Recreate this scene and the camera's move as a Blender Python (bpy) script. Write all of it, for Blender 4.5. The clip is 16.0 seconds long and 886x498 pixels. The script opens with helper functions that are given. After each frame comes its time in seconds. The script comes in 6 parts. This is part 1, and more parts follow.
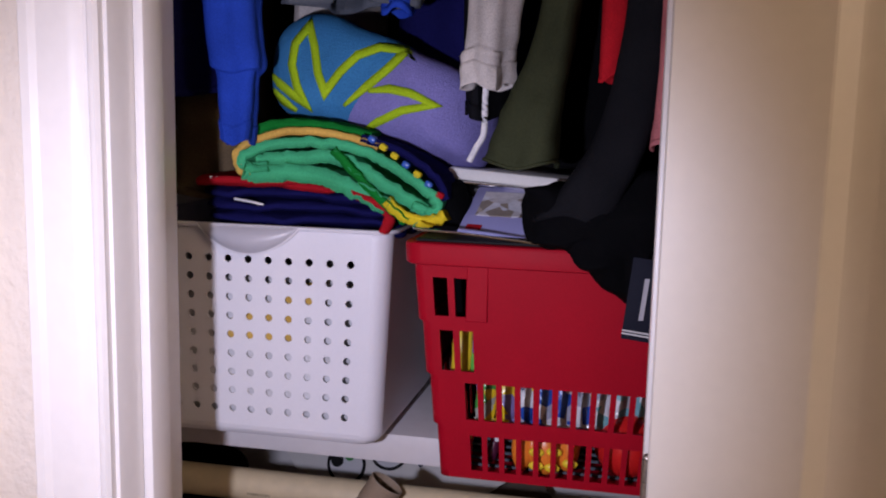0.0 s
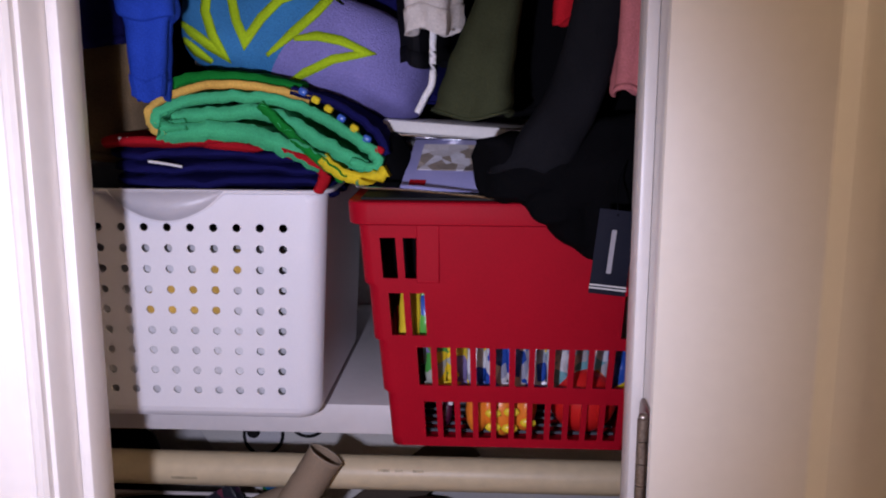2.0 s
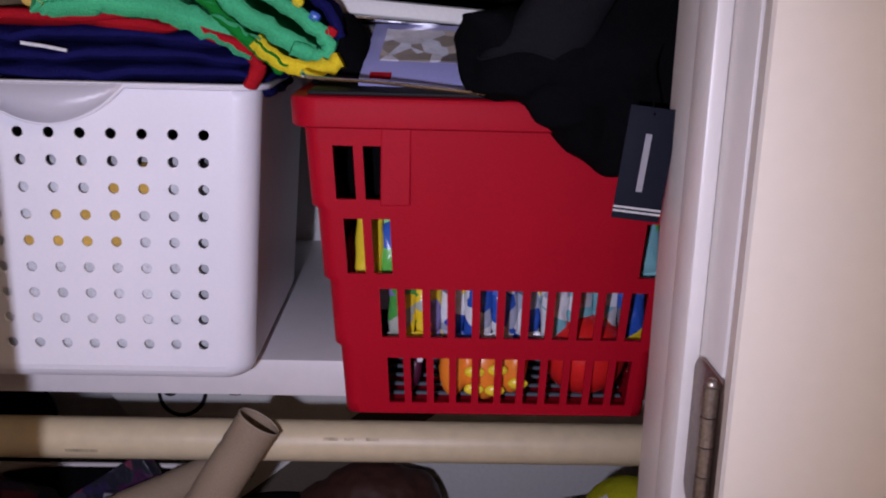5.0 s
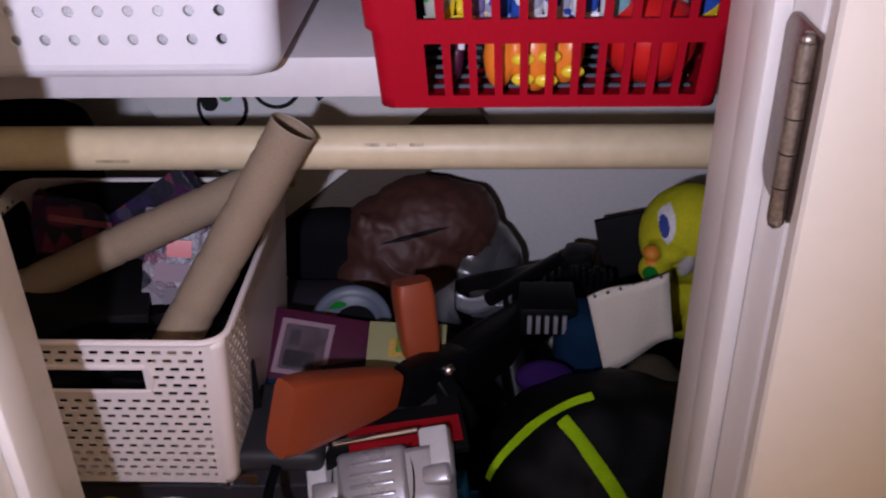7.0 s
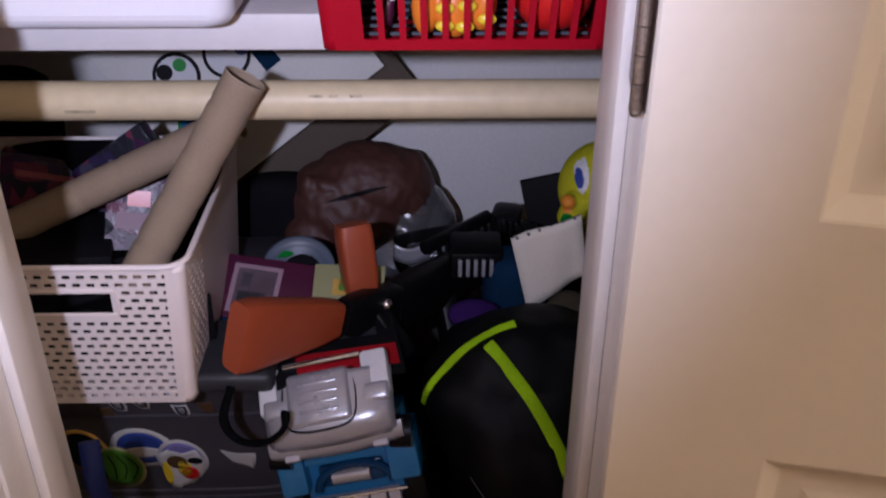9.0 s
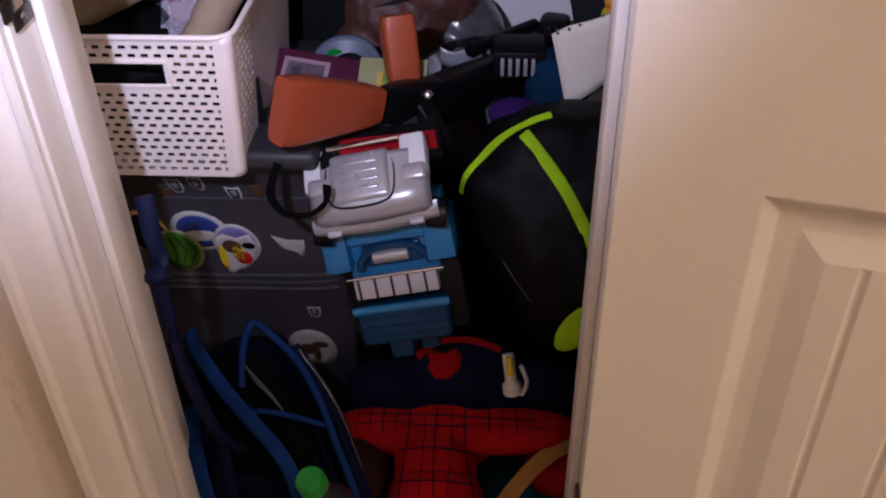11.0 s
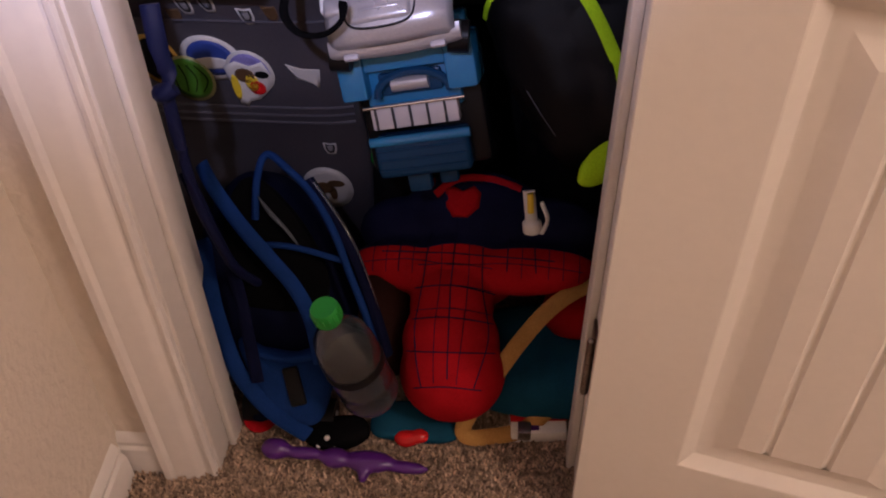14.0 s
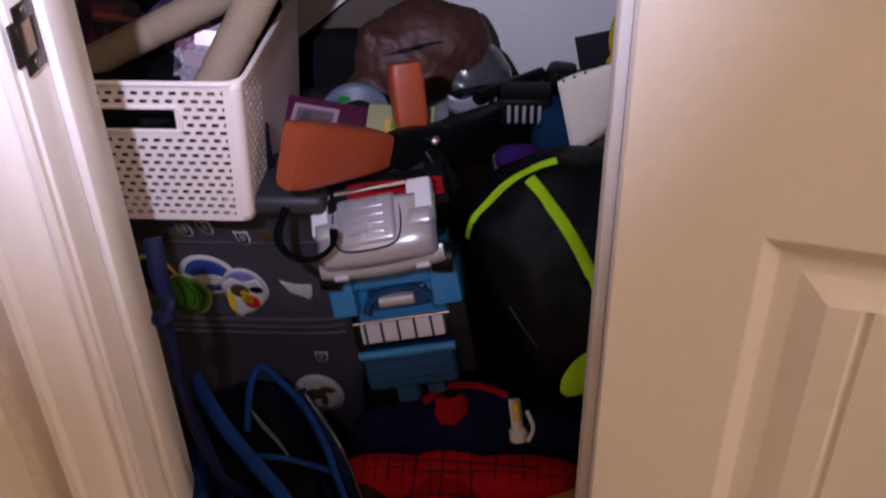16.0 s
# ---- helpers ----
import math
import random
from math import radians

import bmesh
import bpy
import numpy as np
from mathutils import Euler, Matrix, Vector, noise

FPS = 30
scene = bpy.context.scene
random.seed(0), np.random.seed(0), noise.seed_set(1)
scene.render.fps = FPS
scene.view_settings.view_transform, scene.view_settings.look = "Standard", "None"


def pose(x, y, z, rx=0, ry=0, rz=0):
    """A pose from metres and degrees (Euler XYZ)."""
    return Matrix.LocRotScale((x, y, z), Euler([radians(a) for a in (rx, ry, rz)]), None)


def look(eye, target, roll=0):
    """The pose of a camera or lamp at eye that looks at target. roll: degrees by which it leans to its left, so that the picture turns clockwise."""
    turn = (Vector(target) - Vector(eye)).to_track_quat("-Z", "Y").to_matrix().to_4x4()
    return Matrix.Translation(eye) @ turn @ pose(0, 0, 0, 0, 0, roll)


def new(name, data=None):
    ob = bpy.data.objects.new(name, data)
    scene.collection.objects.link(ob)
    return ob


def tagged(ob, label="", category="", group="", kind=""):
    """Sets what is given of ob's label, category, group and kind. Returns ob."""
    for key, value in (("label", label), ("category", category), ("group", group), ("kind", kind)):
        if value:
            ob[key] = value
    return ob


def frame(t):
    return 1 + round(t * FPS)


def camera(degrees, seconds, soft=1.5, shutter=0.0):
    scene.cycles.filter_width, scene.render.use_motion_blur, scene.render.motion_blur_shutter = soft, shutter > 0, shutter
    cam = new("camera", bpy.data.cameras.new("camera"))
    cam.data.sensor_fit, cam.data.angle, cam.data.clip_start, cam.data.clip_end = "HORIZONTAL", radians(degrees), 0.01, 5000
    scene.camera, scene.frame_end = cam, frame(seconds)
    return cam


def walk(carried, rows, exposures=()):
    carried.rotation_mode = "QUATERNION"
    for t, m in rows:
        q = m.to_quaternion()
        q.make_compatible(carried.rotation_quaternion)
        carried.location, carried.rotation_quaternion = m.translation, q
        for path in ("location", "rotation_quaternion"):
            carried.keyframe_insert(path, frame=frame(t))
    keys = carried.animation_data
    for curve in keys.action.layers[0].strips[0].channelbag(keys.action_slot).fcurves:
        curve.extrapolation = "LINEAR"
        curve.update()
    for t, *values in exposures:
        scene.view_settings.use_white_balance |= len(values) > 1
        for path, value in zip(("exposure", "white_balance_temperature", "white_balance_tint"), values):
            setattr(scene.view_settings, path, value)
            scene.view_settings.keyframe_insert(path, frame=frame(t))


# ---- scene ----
cam = camera(50.4, 16.0, soft=2.0, shutter=0.5)
METRES, EYE, TILT, LEAN, TURN = 0.91, 1.426, 0.0, 0.0, 12.0
ROWS = [
    (0.0, 0.0, 0.0, 0.0, 0.18, -8.32, -1.25),
    (0.5, -0.0214, 0.0114, -0.0058, -0.05, -8.9, -1.88),
    (1.0, -0.0718, 0.0448, -0.0068, -2.55, -9.56, -0.59),
    (1.5, -0.1052, 0.0625, -0.0065, -7.0, -10.85, 0.11),
    (2.0, -0.1017, 0.0739, -0.0009, -8.77, -11.34, -0.08),
    (2.5, -0.0905, 0.1354, -0.0146, -8.94, -12.54, 0.43),
    (3.0, -0.0944, 0.1944, -0.0379, -9.32, -13.65, -0.34),
    (5.5, -0.0955, 0.3648, -0.1026, -13.37, -15.4, -1.39),
    (6.0, -0.0729, 0.4081, -0.1361, -9.5, -24.52, 0.51),
    (6.5, -0.0783, 0.3974, -0.1456, -8.75, -31.11, 1.76),
    (7.0, -0.0706, 0.3857, -0.1476, -9.96, -30.84, 1.15),
    (7.5, -0.0723, 0.378, -0.1462, -11.8, -29.75, 0.13),
    (8.0, -0.074, 0.3386, -0.1467, -12.28, -30.04, 0.02),
    (8.5, -0.0896, 0.2675, -0.1448, -13.24, -29.85, 0.13),
    (9.0, -0.0874, 0.2276, -0.1568, -13.0, -30.15, -0.11),
    (9.5, -0.0651, 0.1853, -0.1854, -11.12, -32.86, 1.16),
    (12.0, -0.0652, 0.1043, -0.2452, -7.62, -39.9, 0.69),
    (12.5, -0.0665, 0.1064, -0.2606, -7.38, -42.0, 0.32),
    (13.0, -0.0656, 0.1112, -0.2829, -7.31, -43.76, 0.14),
    (13.5, -0.069, 0.1124, -0.2991, -6.92, -45.17, 0.28),
    (14.0, -0.0665, 0.1126, -0.302, -6.94, -45.27, 0.84),
    (14.5, -0.0667, 0.1092, -0.2854, -6.78, -42.5, 0.83),
    (15.0, -0.068, 0.1066, -0.2655, -6.91, -39.34, 0.94),
    (15.5, -0.0643, 0.1062, -0.2516, -7.26, -37.28, 1.15),
    (16.0, -0.0568, 0.1043, -0.2322, -7.83, -34.55, 1.27),
]
EXPOSURES = [(0.0, -0.45, 6500, 10), (3.0, -0.36, 6500, 10), (5.5, -0.35, 6500, 10), (6.2, -0.15, 6500, 10), (6.8, 0.1, 6600, 10), (8.5, 0.15, 6400, 9), (9.5, 0.36, 5950, 9), (12.0, 0.82, 5900, 15), (14.0, 0.86, 5950, 19), (16.0, 0.66, 6050, 13)]
walk(cam, [(t, pose(0, 0, EYE, TILT, LEAN, TURN) @ pose(METRES * x, METRES * y, METRES * z, 90 + pitch, roll, yaw)) for t, x, y, z, yaw, pitch, roll in ROWS], EXPOSURES)

# ---- light ----
world = bpy.data.worlds.new("world")
scene.world = world
world.use_nodes = True
world.node_tree.nodes["Background"].inputs["Color"].default_value = (1.0, 0.85, 0.7, 1)
world.node_tree.nodes["Background"].inputs["Strength"].default_value = 0.004

def lamp(name, kind, energy, color, m, **settings):
    data = bpy.data.lights.new(name, kind)
    data.energy, data.color = energy, color
    ob = new(name, data)
    ob.matrix_world = m
    return data

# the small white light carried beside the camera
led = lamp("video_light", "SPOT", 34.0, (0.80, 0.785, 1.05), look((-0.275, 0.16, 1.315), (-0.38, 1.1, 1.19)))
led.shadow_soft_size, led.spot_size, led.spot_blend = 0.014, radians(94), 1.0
# the warm ceiling lamp of the room
room_light = lamp("room_light", "POINT", 29.0, (1.0, 0.77, 0.59), pose(1.35, -0.45, 2.25))
room_light.shadow_soft_size = 0.11

# ---- materials ----
def material(name, color, rough=0.6, metal=0.0, spread=0.15, scale=40.0, bump=0.1, fine=400.0, coat=0.0, sheen=0.0, dark=None, transmission=0.0, random_tint=0.0, deep=0.002, shine=0.5):
    """A principled surface whose colour varies at two scales, with a fine relief."""
    m = bpy.data.materials.new(name)
    m.use_nodes = True
    n, l = m.node_tree.nodes, m.node_tree.links
    b = n["Principled BSDF"]
    geo = n.new("ShaderNodeTexCoord")
    big = n.new("ShaderNodeTexNoise")
    big.inputs["Scale"].default_value, big.inputs["Detail"].default_value = scale * 0.25, 4
    small = n.new("ShaderNodeTexNoise")
    small.inputs["Scale"].default_value, small.inputs["Detail"].default_value = fine, 3
    l.new(geo.outputs["Object"], big.inputs["Vector"])
    l.new(geo.outputs["Object"], small.inputs["Vector"])
    add = n.new("ShaderNodeMath")
    add.operation = "ADD"
    half = n.new("ShaderNodeMath")
    half.operation, half.inputs[1].default_value = "MULTIPLY", 0.5
    l.new(big.outputs["Fac"], add.inputs[0])
    l.new(small.outputs["Fac"], add.inputs[1])
    l.new(add.outputs[0], half.inputs[0])
    ramp = n.new("ShaderNodeValToRGB")
    low = dark or tuple(c * (1 - spread * 1.6) for c in color)
    ramp.color_ramp.elements[0].position, ramp.color_ramp.elements[0].color = 0.32, (*low, 1)
    ramp.color_ramp.elements[1].position, ramp.color_ramp.elements[1].color = 0.68, (*[min(1, c * (1 + spread * 0.6)) for c in color], 1)
    l.new(half.outputs[0], ramp.inputs["Fac"])
    last = ramp.outputs["Color"]
    if random_tint:
        info = n.new("ShaderNodeNewGeometry")
        hsv = n.new("ShaderNodeHueSaturation")
        mr = n.new("ShaderNodeMapRange")
        mr.inputs["To Min"].default_value, mr.inputs["To Max"].default_value = 1 - random_tint, 1 + random_tint
        l.new(info.outputs["Random Per Island"], mr.inputs["Value"])
        l.new(mr.outputs["Result"], hsv.inputs["Value"])
        l.new(last, hsv.inputs["Color"])
        last = hsv.outputs["Color"]
    l.new(last, b.inputs["Base Color"])
    rr = n.new("ShaderNodeMapRange")
    rr.inputs["To Min"].default_value, rr.inputs["To Max"].default_value = max(0.02, rough - 0.08), min(1, rough + 0.1)
    l.new(big.outputs["Fac"], rr.inputs["Value"])
    l.new(rr.outputs["Result"], b.inputs["Roughness"])
    b.inputs["Specular IOR Level"].default_value = shine
    b.inputs["Metallic"].default_value = metal
    b.inputs["Coat Weight"].default_value = coat
    b.inputs["Sheen Weight"].default_value = sheen
    b.inputs["Transmission Weight"].default_value = transmission
    if bump:
        bp = n.new("ShaderNodeBump")
        bp.inputs["Strength"].default_value, bp.inputs["Distance"].default_value = bump, deep
        l.new(small.outputs["Fac"], bp.inputs["Height"])
        l.new(bp.outputs["Normal"], b.inputs["Normal"])
    return m

M = {}
M["wall"] = material("wall_paint", (0.72, 0.64, 0.55), 0.75, spread=0.03, scale=8, bump=0.6, fine=75, deep=0.006)
M["closet_wall"] = material("closet_paint", (0.74, 0.72, 0.70), 0.8, spread=0.05, scale=6, bump=0.3, fine=160)
M["ceiling"] = material("ceiling_paint", (0.75, 0.72, 0.68), 0.9, spread=0.04, bump=0.4, fine=120)
M["trim"] = material("trim_paint", (0.74, 0.70, 0.67), 0.38, spread=0.03, scale=10, bump=0.04, fine=60)
M["door"] = material("door_paint", (0.76, 0.71, 0.64), 0.42, spread=0.02, scale=6, bump=0.05, fine=90)
M["carpet"] = material("carpet", (0.46, 0.33, 0.24), 0.95, spread=0.6, scale=500, bump=0.8, fine=260, sheen=0.3)
M["carpet_yarn"] = material("carpet_yarn", (0.50, 0.36, 0.26), 0.95, spread=0.35, scale=200, bump=0.3, fine=400, random_tint=0.55)
M["brass"] = material("aged_bronze", (0.10, 0.085, 0.07), 0.35, 0.9, spread=0.4, scale=60, bump=0.05)
M["nickel"] = material("worn_nickel", (0.42, 0.37, 0.33), 0.35, 1.0, spread=0.35, scale=60, bump=0.05)
M["hinge_leaf"] = material("worn_bronze_leaf", (0.24, 0.18, 0.15), 0.36, 0.9, spread=0.3, scale=50, bump=0.06)
M["rod"] = material("rod_wood", (0.72, 0.59, 0.38), 0.42, spread=0.08, scale=14, bump=0.03, fine=60)
M["rod_scuff"] = material("rod_scuff", (0.60, 0.49, 0.31), 0.6, spread=0.4, scale=300, bump=0.03, fine=900)
M["shelf"] = material("shelf_paint", (0.70, 0.66, 0.66), 0.5, spread=0.04, scale=12, bump=0.06, fine=60)
M["white_plastic"] = material("white_plastic", (0.80, 0.78, 0.82), 0.4, spread=0.02, bump=0.02)
M["grey_lip"] = material("grey_white_plastic", (0.50, 0.48, 0.52), 0.4, spread=0.02, bump=0.02)
M["red_plastic"] = material("red_plastic", (0.34, 0.003, 0.014), 0.5, shine=0.08, spread=0.08, bump=0.03)
M["pink_plastic"] = material("blush_plastic", (0.75, 0.67, 0.65), 0.45, spread=0.03, bump=0.03)
M["suitcase"] = material("charcoal_shell", (0.075, 0.070, 0.085), 0.42, spread=0.2, scale=20, bump=0.12, fine=500)
M["tube_edge"] = material("tube_edge", (0.42, 0.33, 0.24), 0.9, spread=0.15, bump=0.1, fine=900)
M["brown_board"] = material("brown_board", (0.10, 0.075, 0.055), 0.85, spread=0.2, scale=30, bump=0.12, fine=500)
M["cardboard"] = material("cardboard", (0.33, 0.24, 0.16), 0.85, spread=0.15, scale=30, bump=0.12, fine=700)

# ---- building helpers ----
def part(name, bm, mat, parent=None, label="", smooth=40, solid=0.0, offset=-1):
    """One mesh object out of a bmesh, under its thing; the places are those of the world."""
    me = bpy.data.meshes.new(name)
    bm.to_mesh(me)
    bm.free()
    mats = mat if isinstance(mat, (list, tuple)) else [mat]
    for one in mats:
        me.materials.append(M[one] if isinstance(one, str) else one)
    if smooth:
        me.polygons.foreach_set("use_smooth", [True] * len(me.polygons))
        me.set_sharp_from_angle(angle=radians(smooth))
    ob = new(name, me)
    if solid:
        mod = ob.modifiers.new("thickness", "SOLIDIFY")
        mod.thickness, mod.offset = solid, offset
    if parent:
        ob.parent = parent
        if parent.parent is None:
            ob.matrix_parent_inverse = parent.matrix_basis.inverted()
    if label:
        tagged(ob, label)
    return ob

def thing(name, label, category, at=(0, 0, 0), group="", kind=""):
    ob = new(name)
    ob.empty_display_size = 0.05
    ob.matrix_basis = Matrix.Translation(at)
    return tagged(ob, label, category, group, kind)

def block(bm, lo, hi, bevel=0.0, m=None, segments=2):
    """A box between two corners, added to bm."""
    lo, hi = Vector(lo), Vector(hi)
    got = bmesh.ops.create_cube(bm, size=1.0, matrix=Matrix.Translation((lo + hi) / 2) @ Matrix.Diagonal((*(hi - lo), 1)))
    vs = got["verts"]
    if bevel:
        edges = list({e for v in vs for e in v.link_edges})
        out = bmesh.ops.bevel(bm, geom=edges, offset=bevel, segments=segments, profile=0.5, affect="EDGES")
        vs = list({v for f in out["faces"] for v in f.verts} | {v for v in vs if v.is_valid})
    if m:
        bmesh.ops.transform(bm, matrix=m, verts=vs)
    return vs

def loft(bm, loops, cap=True, closed=True):
    """Skin between loops of points, all of one length."""
    rows = [[bm.verts.new(p) for p in lp] for lp in loops]
    n = len(rows[0])
    for a, b in zip(rows, rows[1:]):
        for i in range(n if closed else n - 1):
            j = (i + 1) % n
            bm.faces.new((a[i], a[j], b[j], b[i]))
    if cap and closed:
        bm.faces.new(rows[0][::-1])
        bm.faces.new(rows[-1])
    return rows

def smooth_path(points, steps=8, closed=False):
    """A Catmull-Rom line through a few points."""
    ps = [Vector(p) for p in points]
    n, out = len(ps), []
    for i in range(n if closed else n - 1):
        a, b, c, d = (ps[(i + k) % n] if closed else ps[min(max(i + k, 0), n - 1)] for k in (-1, 0, 1, 2))
        for s in range(steps):
            t = s / steps
            out.append(0.5 * (2 * b + (c - a) * t + (2 * a - 5 * b + 4 * c - d) * t * t + (3 * b - a - 3 * c + d) * t ** 3))
    if not closed:
        out.append(ps[-1])
    return out

def sweep(bm, path, radius, sides=8, flat=1.0, closed=False, up=(0, 0, 1), taper=None):
    """A tube along a path; flat presses its section across up."""
    ps = [Vector(p) for p in path]
    loops = []
    n = len(ps)
    for i, p in enumerate(ps):
        d = (ps[(i + 1) % n] - ps[i - 1]) if closed else (ps[min(i + 1, n - 1)] - ps[max(i - 1, 0)])
        d = d.normalized() if d.length > 1e-9 else Vector((0, 0, 1))
        side = d.cross(Vector(up))
        side = side.normalized() if side.length > 1e-5 else d.orthogonal().normalized()
        nor = side.cross(d)
        r = radius * (taper(i / max(1, n - 1)) if taper else 1)
        loops.append([p + side * math.cos(a) * r + nor * math.sin(a) * r * flat for a in (2 * math.pi * k / sides for k in range(sides))])
    if closed:
        loops.append(loops[0])
    loft(bm, loops, cap=not closed)
    if closed:
        bmesh.ops.remove_doubles(bm, verts=bm.verts, dist=1e-6)

def rounded(hx, hy, r, lines):
    """The outline of a rounded rectangle: for every point its side (0 to 3, or None on a corner) and place. lines: break points -1..1 for each side."""
    out = []
    sides = (((-1, -1), (1, 0)), ((1, -1), (0, 1)), ((1, 1), (-1, 0)), ((-1, 1), (0, -1)))
    for k, (corner, way) in enumerate(sides):
        cx, cy = 0.0, 0.0
        hw = (hx - r) if k in (0, 2) else (hy - r)
        base = {0: (0, -hy), 1: (hx, 0), 2: (0, hy), 3: (-hx, 0)}[k]
        for u in lines[k]:
            out.append((k, (base[0] + way[0] * u * hw, base[1] + way[1] * u * hw)))
        c = {0: (hx - r, -hy + r), 1: (hx - r, hy - r), 2: (-hx + r, hy - r), 3: (-hx + r, -hy + r)}[k]
        a0 = -math.pi / 2 + k * math.pi / 2
        for s in (1, 2, 3, 4):
            a = a0 + s * math.pi / 10
            out.append((None, (c[0] + r * math.cos(a), c[1] + r * math.sin(a))))
    return out

def shell(bm, at, zs, size, r, lines, hole):
    """A basket's wall: hole(side, i, j) gives None, "open", or (kind, half width, half height) of a hole in that cell."""
    loops = []
    for z in zs:
        hx, hy = size(z)
        loops.append([(k, Vector((at[0] + x, at[1] + y, at[2] + z))) for k, (x, y) in rounded(hx, hy, r, lines)])
    n = len(loops[0])
    verts = [[bm.verts.new(p) for _, p in lp] for lp in loops]
    count = [0] * n
    seen = {}
    for i in range(n):
        k = loops[0][i][0]
        count[i] = seen.get(k, 0)
        seen[k] = count[i] + 1
    for j in range(len(zs) - 1):
        for i in range(n):
            i2 = (i + 1) % n
            q = (verts[j][i], verts[j][i2], verts[j + 1][i2], verts[j + 1][i])
            k = loops[0][i][0]
            h = hole(k, count[i], j) if k is not None and loops[0][i2][0] == k else None
            if h is None:
                face = bm.faces.new(q)
                face.smooth = k is None or loops[0][i2][0] != k
            elif h != "open":
                kind, hw, hh = h
                a, b, c, d = (v.co for v in q)
                mid = (a + b + c + d) / 4
                ux, uy = ((b - a) + (c - d)) / 2, ((d - a) + (c - b)) / 2
                outer, inner = [], []
                for s in range(12):
                    ang = 2 * math.pi * (s + 0.5) / 12 + math.pi * 1.25 - math.pi / 12
                    e, t = divmod(s, 3)
                    p0, p1 = ((a, b), (b, c), (c, d), (d, a))[e]
                    outer.append(q[e] if t == 0 else bm.verts.new(p0.lerp(p1, t / 3)))
                    ca, sa = math.cos(ang), math.sin(ang)
                    if kind == "slot":
                        g = 1 / max(abs(ca), abs(sa))
                        ca, sa = ca * g, sa * g
                    inner.append(bm.verts.new(mid + ux.normalized() * ca * hw + uy.normalized() * sa * hh))
                for s in range(12):
                    bm.faces.new((outer[s], outer[(s + 1) % 12], inner[(s + 1) % 12], inner[s]))
    return verts

def even(n):
    return [-1 + 2 * i / n for i in range(n + 1)]

def ring(bm, at, hx, hy, r, z, radius, flat=1.0):
    sweep(bm, [(at[0] + x, at[1] + y, at[2] + z) for _, (x, y) in rounded(hx, hy, r, [even(3)] * 4)], radius, 8, flat, closed=True)

def wall(name, lo, hi, mat, label, bevel=0.0):
    bm = bmesh.new()
    block(bm, lo, hi, bevel)
    return tagged(part(name, bm, mat), label, "wall" if "wall" in name else name.split("_")[0], kind="structure")

# ---- the setting: a bedroom corner and its small closet ----
XL, XR, Y0, Y1, TOP = -0.468, 0.022, 0.765, 0.940, 2.03
YJ, SL, SR = 0.858, 0.033, 0.006
BACK, CL, CR, CEIL = 1.63, -0.97, 0.45, 2.44
wall("floor", (-0.75, -2.4, -0.12), (1.9, BACK + 0.1, 0.0), "carpet", "beige and brown speckled cut pile carpet")
wall("ceiling", (-0.75, -2.4, CEIL), (1.9, Y1, CEIL + 0.1), "ceiling", "off-white textured bedroom ceiling")
wall("ceiling_closet", (CL - 0.1, Y1, CEIL), (CR + 0.1, BACK + 0.1, CEIL + 0.1), "ceiling", "off-white closet ceiling")
wall("wall_left", (-0.70, -2.4, 0), (-0.60, Y0, CEIL), "wall", "warm beige wall with orange peel texture")
wall("wall_right", (1.8, -2.4, 0), (1.9, Y0, CEIL), "wall", "warm beige bedroom wall")
wall("wall_rear", (-0.70, -2.4, 0), (1.9, -2.3, CEIL), "wall", "warm beige bedroom wall")
wall("wall_front_a", (CL - 0.1, Y0, 0), (XL - SL, Y1, CEIL), "wall", "beige wall beside the closet door")
wall("wall_front_b", (XR + SR, Y0, 0), (1.9, Y1, CEIL), "wall", "beige wall behind the open door")
wall("wall_front_c", (XL - SL, Y0, TOP + 0.018), (XR + SR, Y1, CEIL), "wall", "beige wall above the closet door")
wall("wall_back", (CL - 0.1, BACK, 0), (CR + 0.1, BACK + 0.1, CEIL), "closet_wall", "white painted closet back wall")
wall("wall_closet_left", (CL - 0.1, Y1, 0), (CL, BACK, CEIL), "closet_wall", "white painted closet side wall")
wall("wall_closet_right", (CR, Y1, 0), (CR + 0.1, BACK, CEIL), "closet_wall", "white painted closet side wall")

def profile_strip(bm, profile, base, along, out, side, lengths):
    """A moulding: profile points (across, proud) run along a line from base."""
    base, along, out, side = Vector(base), Vector(along), Vector(out), Vector(side)
    loft(bm, [[base + along * s + side * a + out * d for a, d in profile] for s in lengths])

CASING = [(0, 0), (0, 0.009), (0.004, 0.013), (0.010, 0.012), (0.014, 0.009), (0.018, 0.0095), (0.026, 0.015), (0.034, 0.017), (0.068, 0.018), (0.075, 0.022), (0.085, 0.023), (0.090, 0.018), (0.090, 0)]
for side, x, sx in (("left", XL - 0.004, -1), ("right", XR + 0.010, 1)):
    bm = bmesh.new()
    profile_strip(bm, [(a * (0.81 if sx < 0 else 1.0), d) for a, d in CASING], (x, Y0, 0), (0, 0, 1), (0, -1, 0), (sx, 0, 0), (0, TOP + 0.08))
    bmesh.ops.recalc_face_normals(bm, faces=bm.faces)
    tagged(part("trim_casing_" + side, bm, "trim", smooth=25), "white painted moulded door casing", "door casing", kind="structure")
bm = bmesh.new()
profile_strip(bm, CASING, (XL - 0.004, Y0, TOP + 0.004), (1, 0, 0), (0, -1, 0), (0, 0, 1), (0.001, XR - XL + 0.013))
bmesh.ops.recalc_face_normals(bm, faces=bm.faces)
tagged(part("trim_casing_head", bm, "trim", smooth=25), "white painted moulded head casing", "door casing", kind="structure")
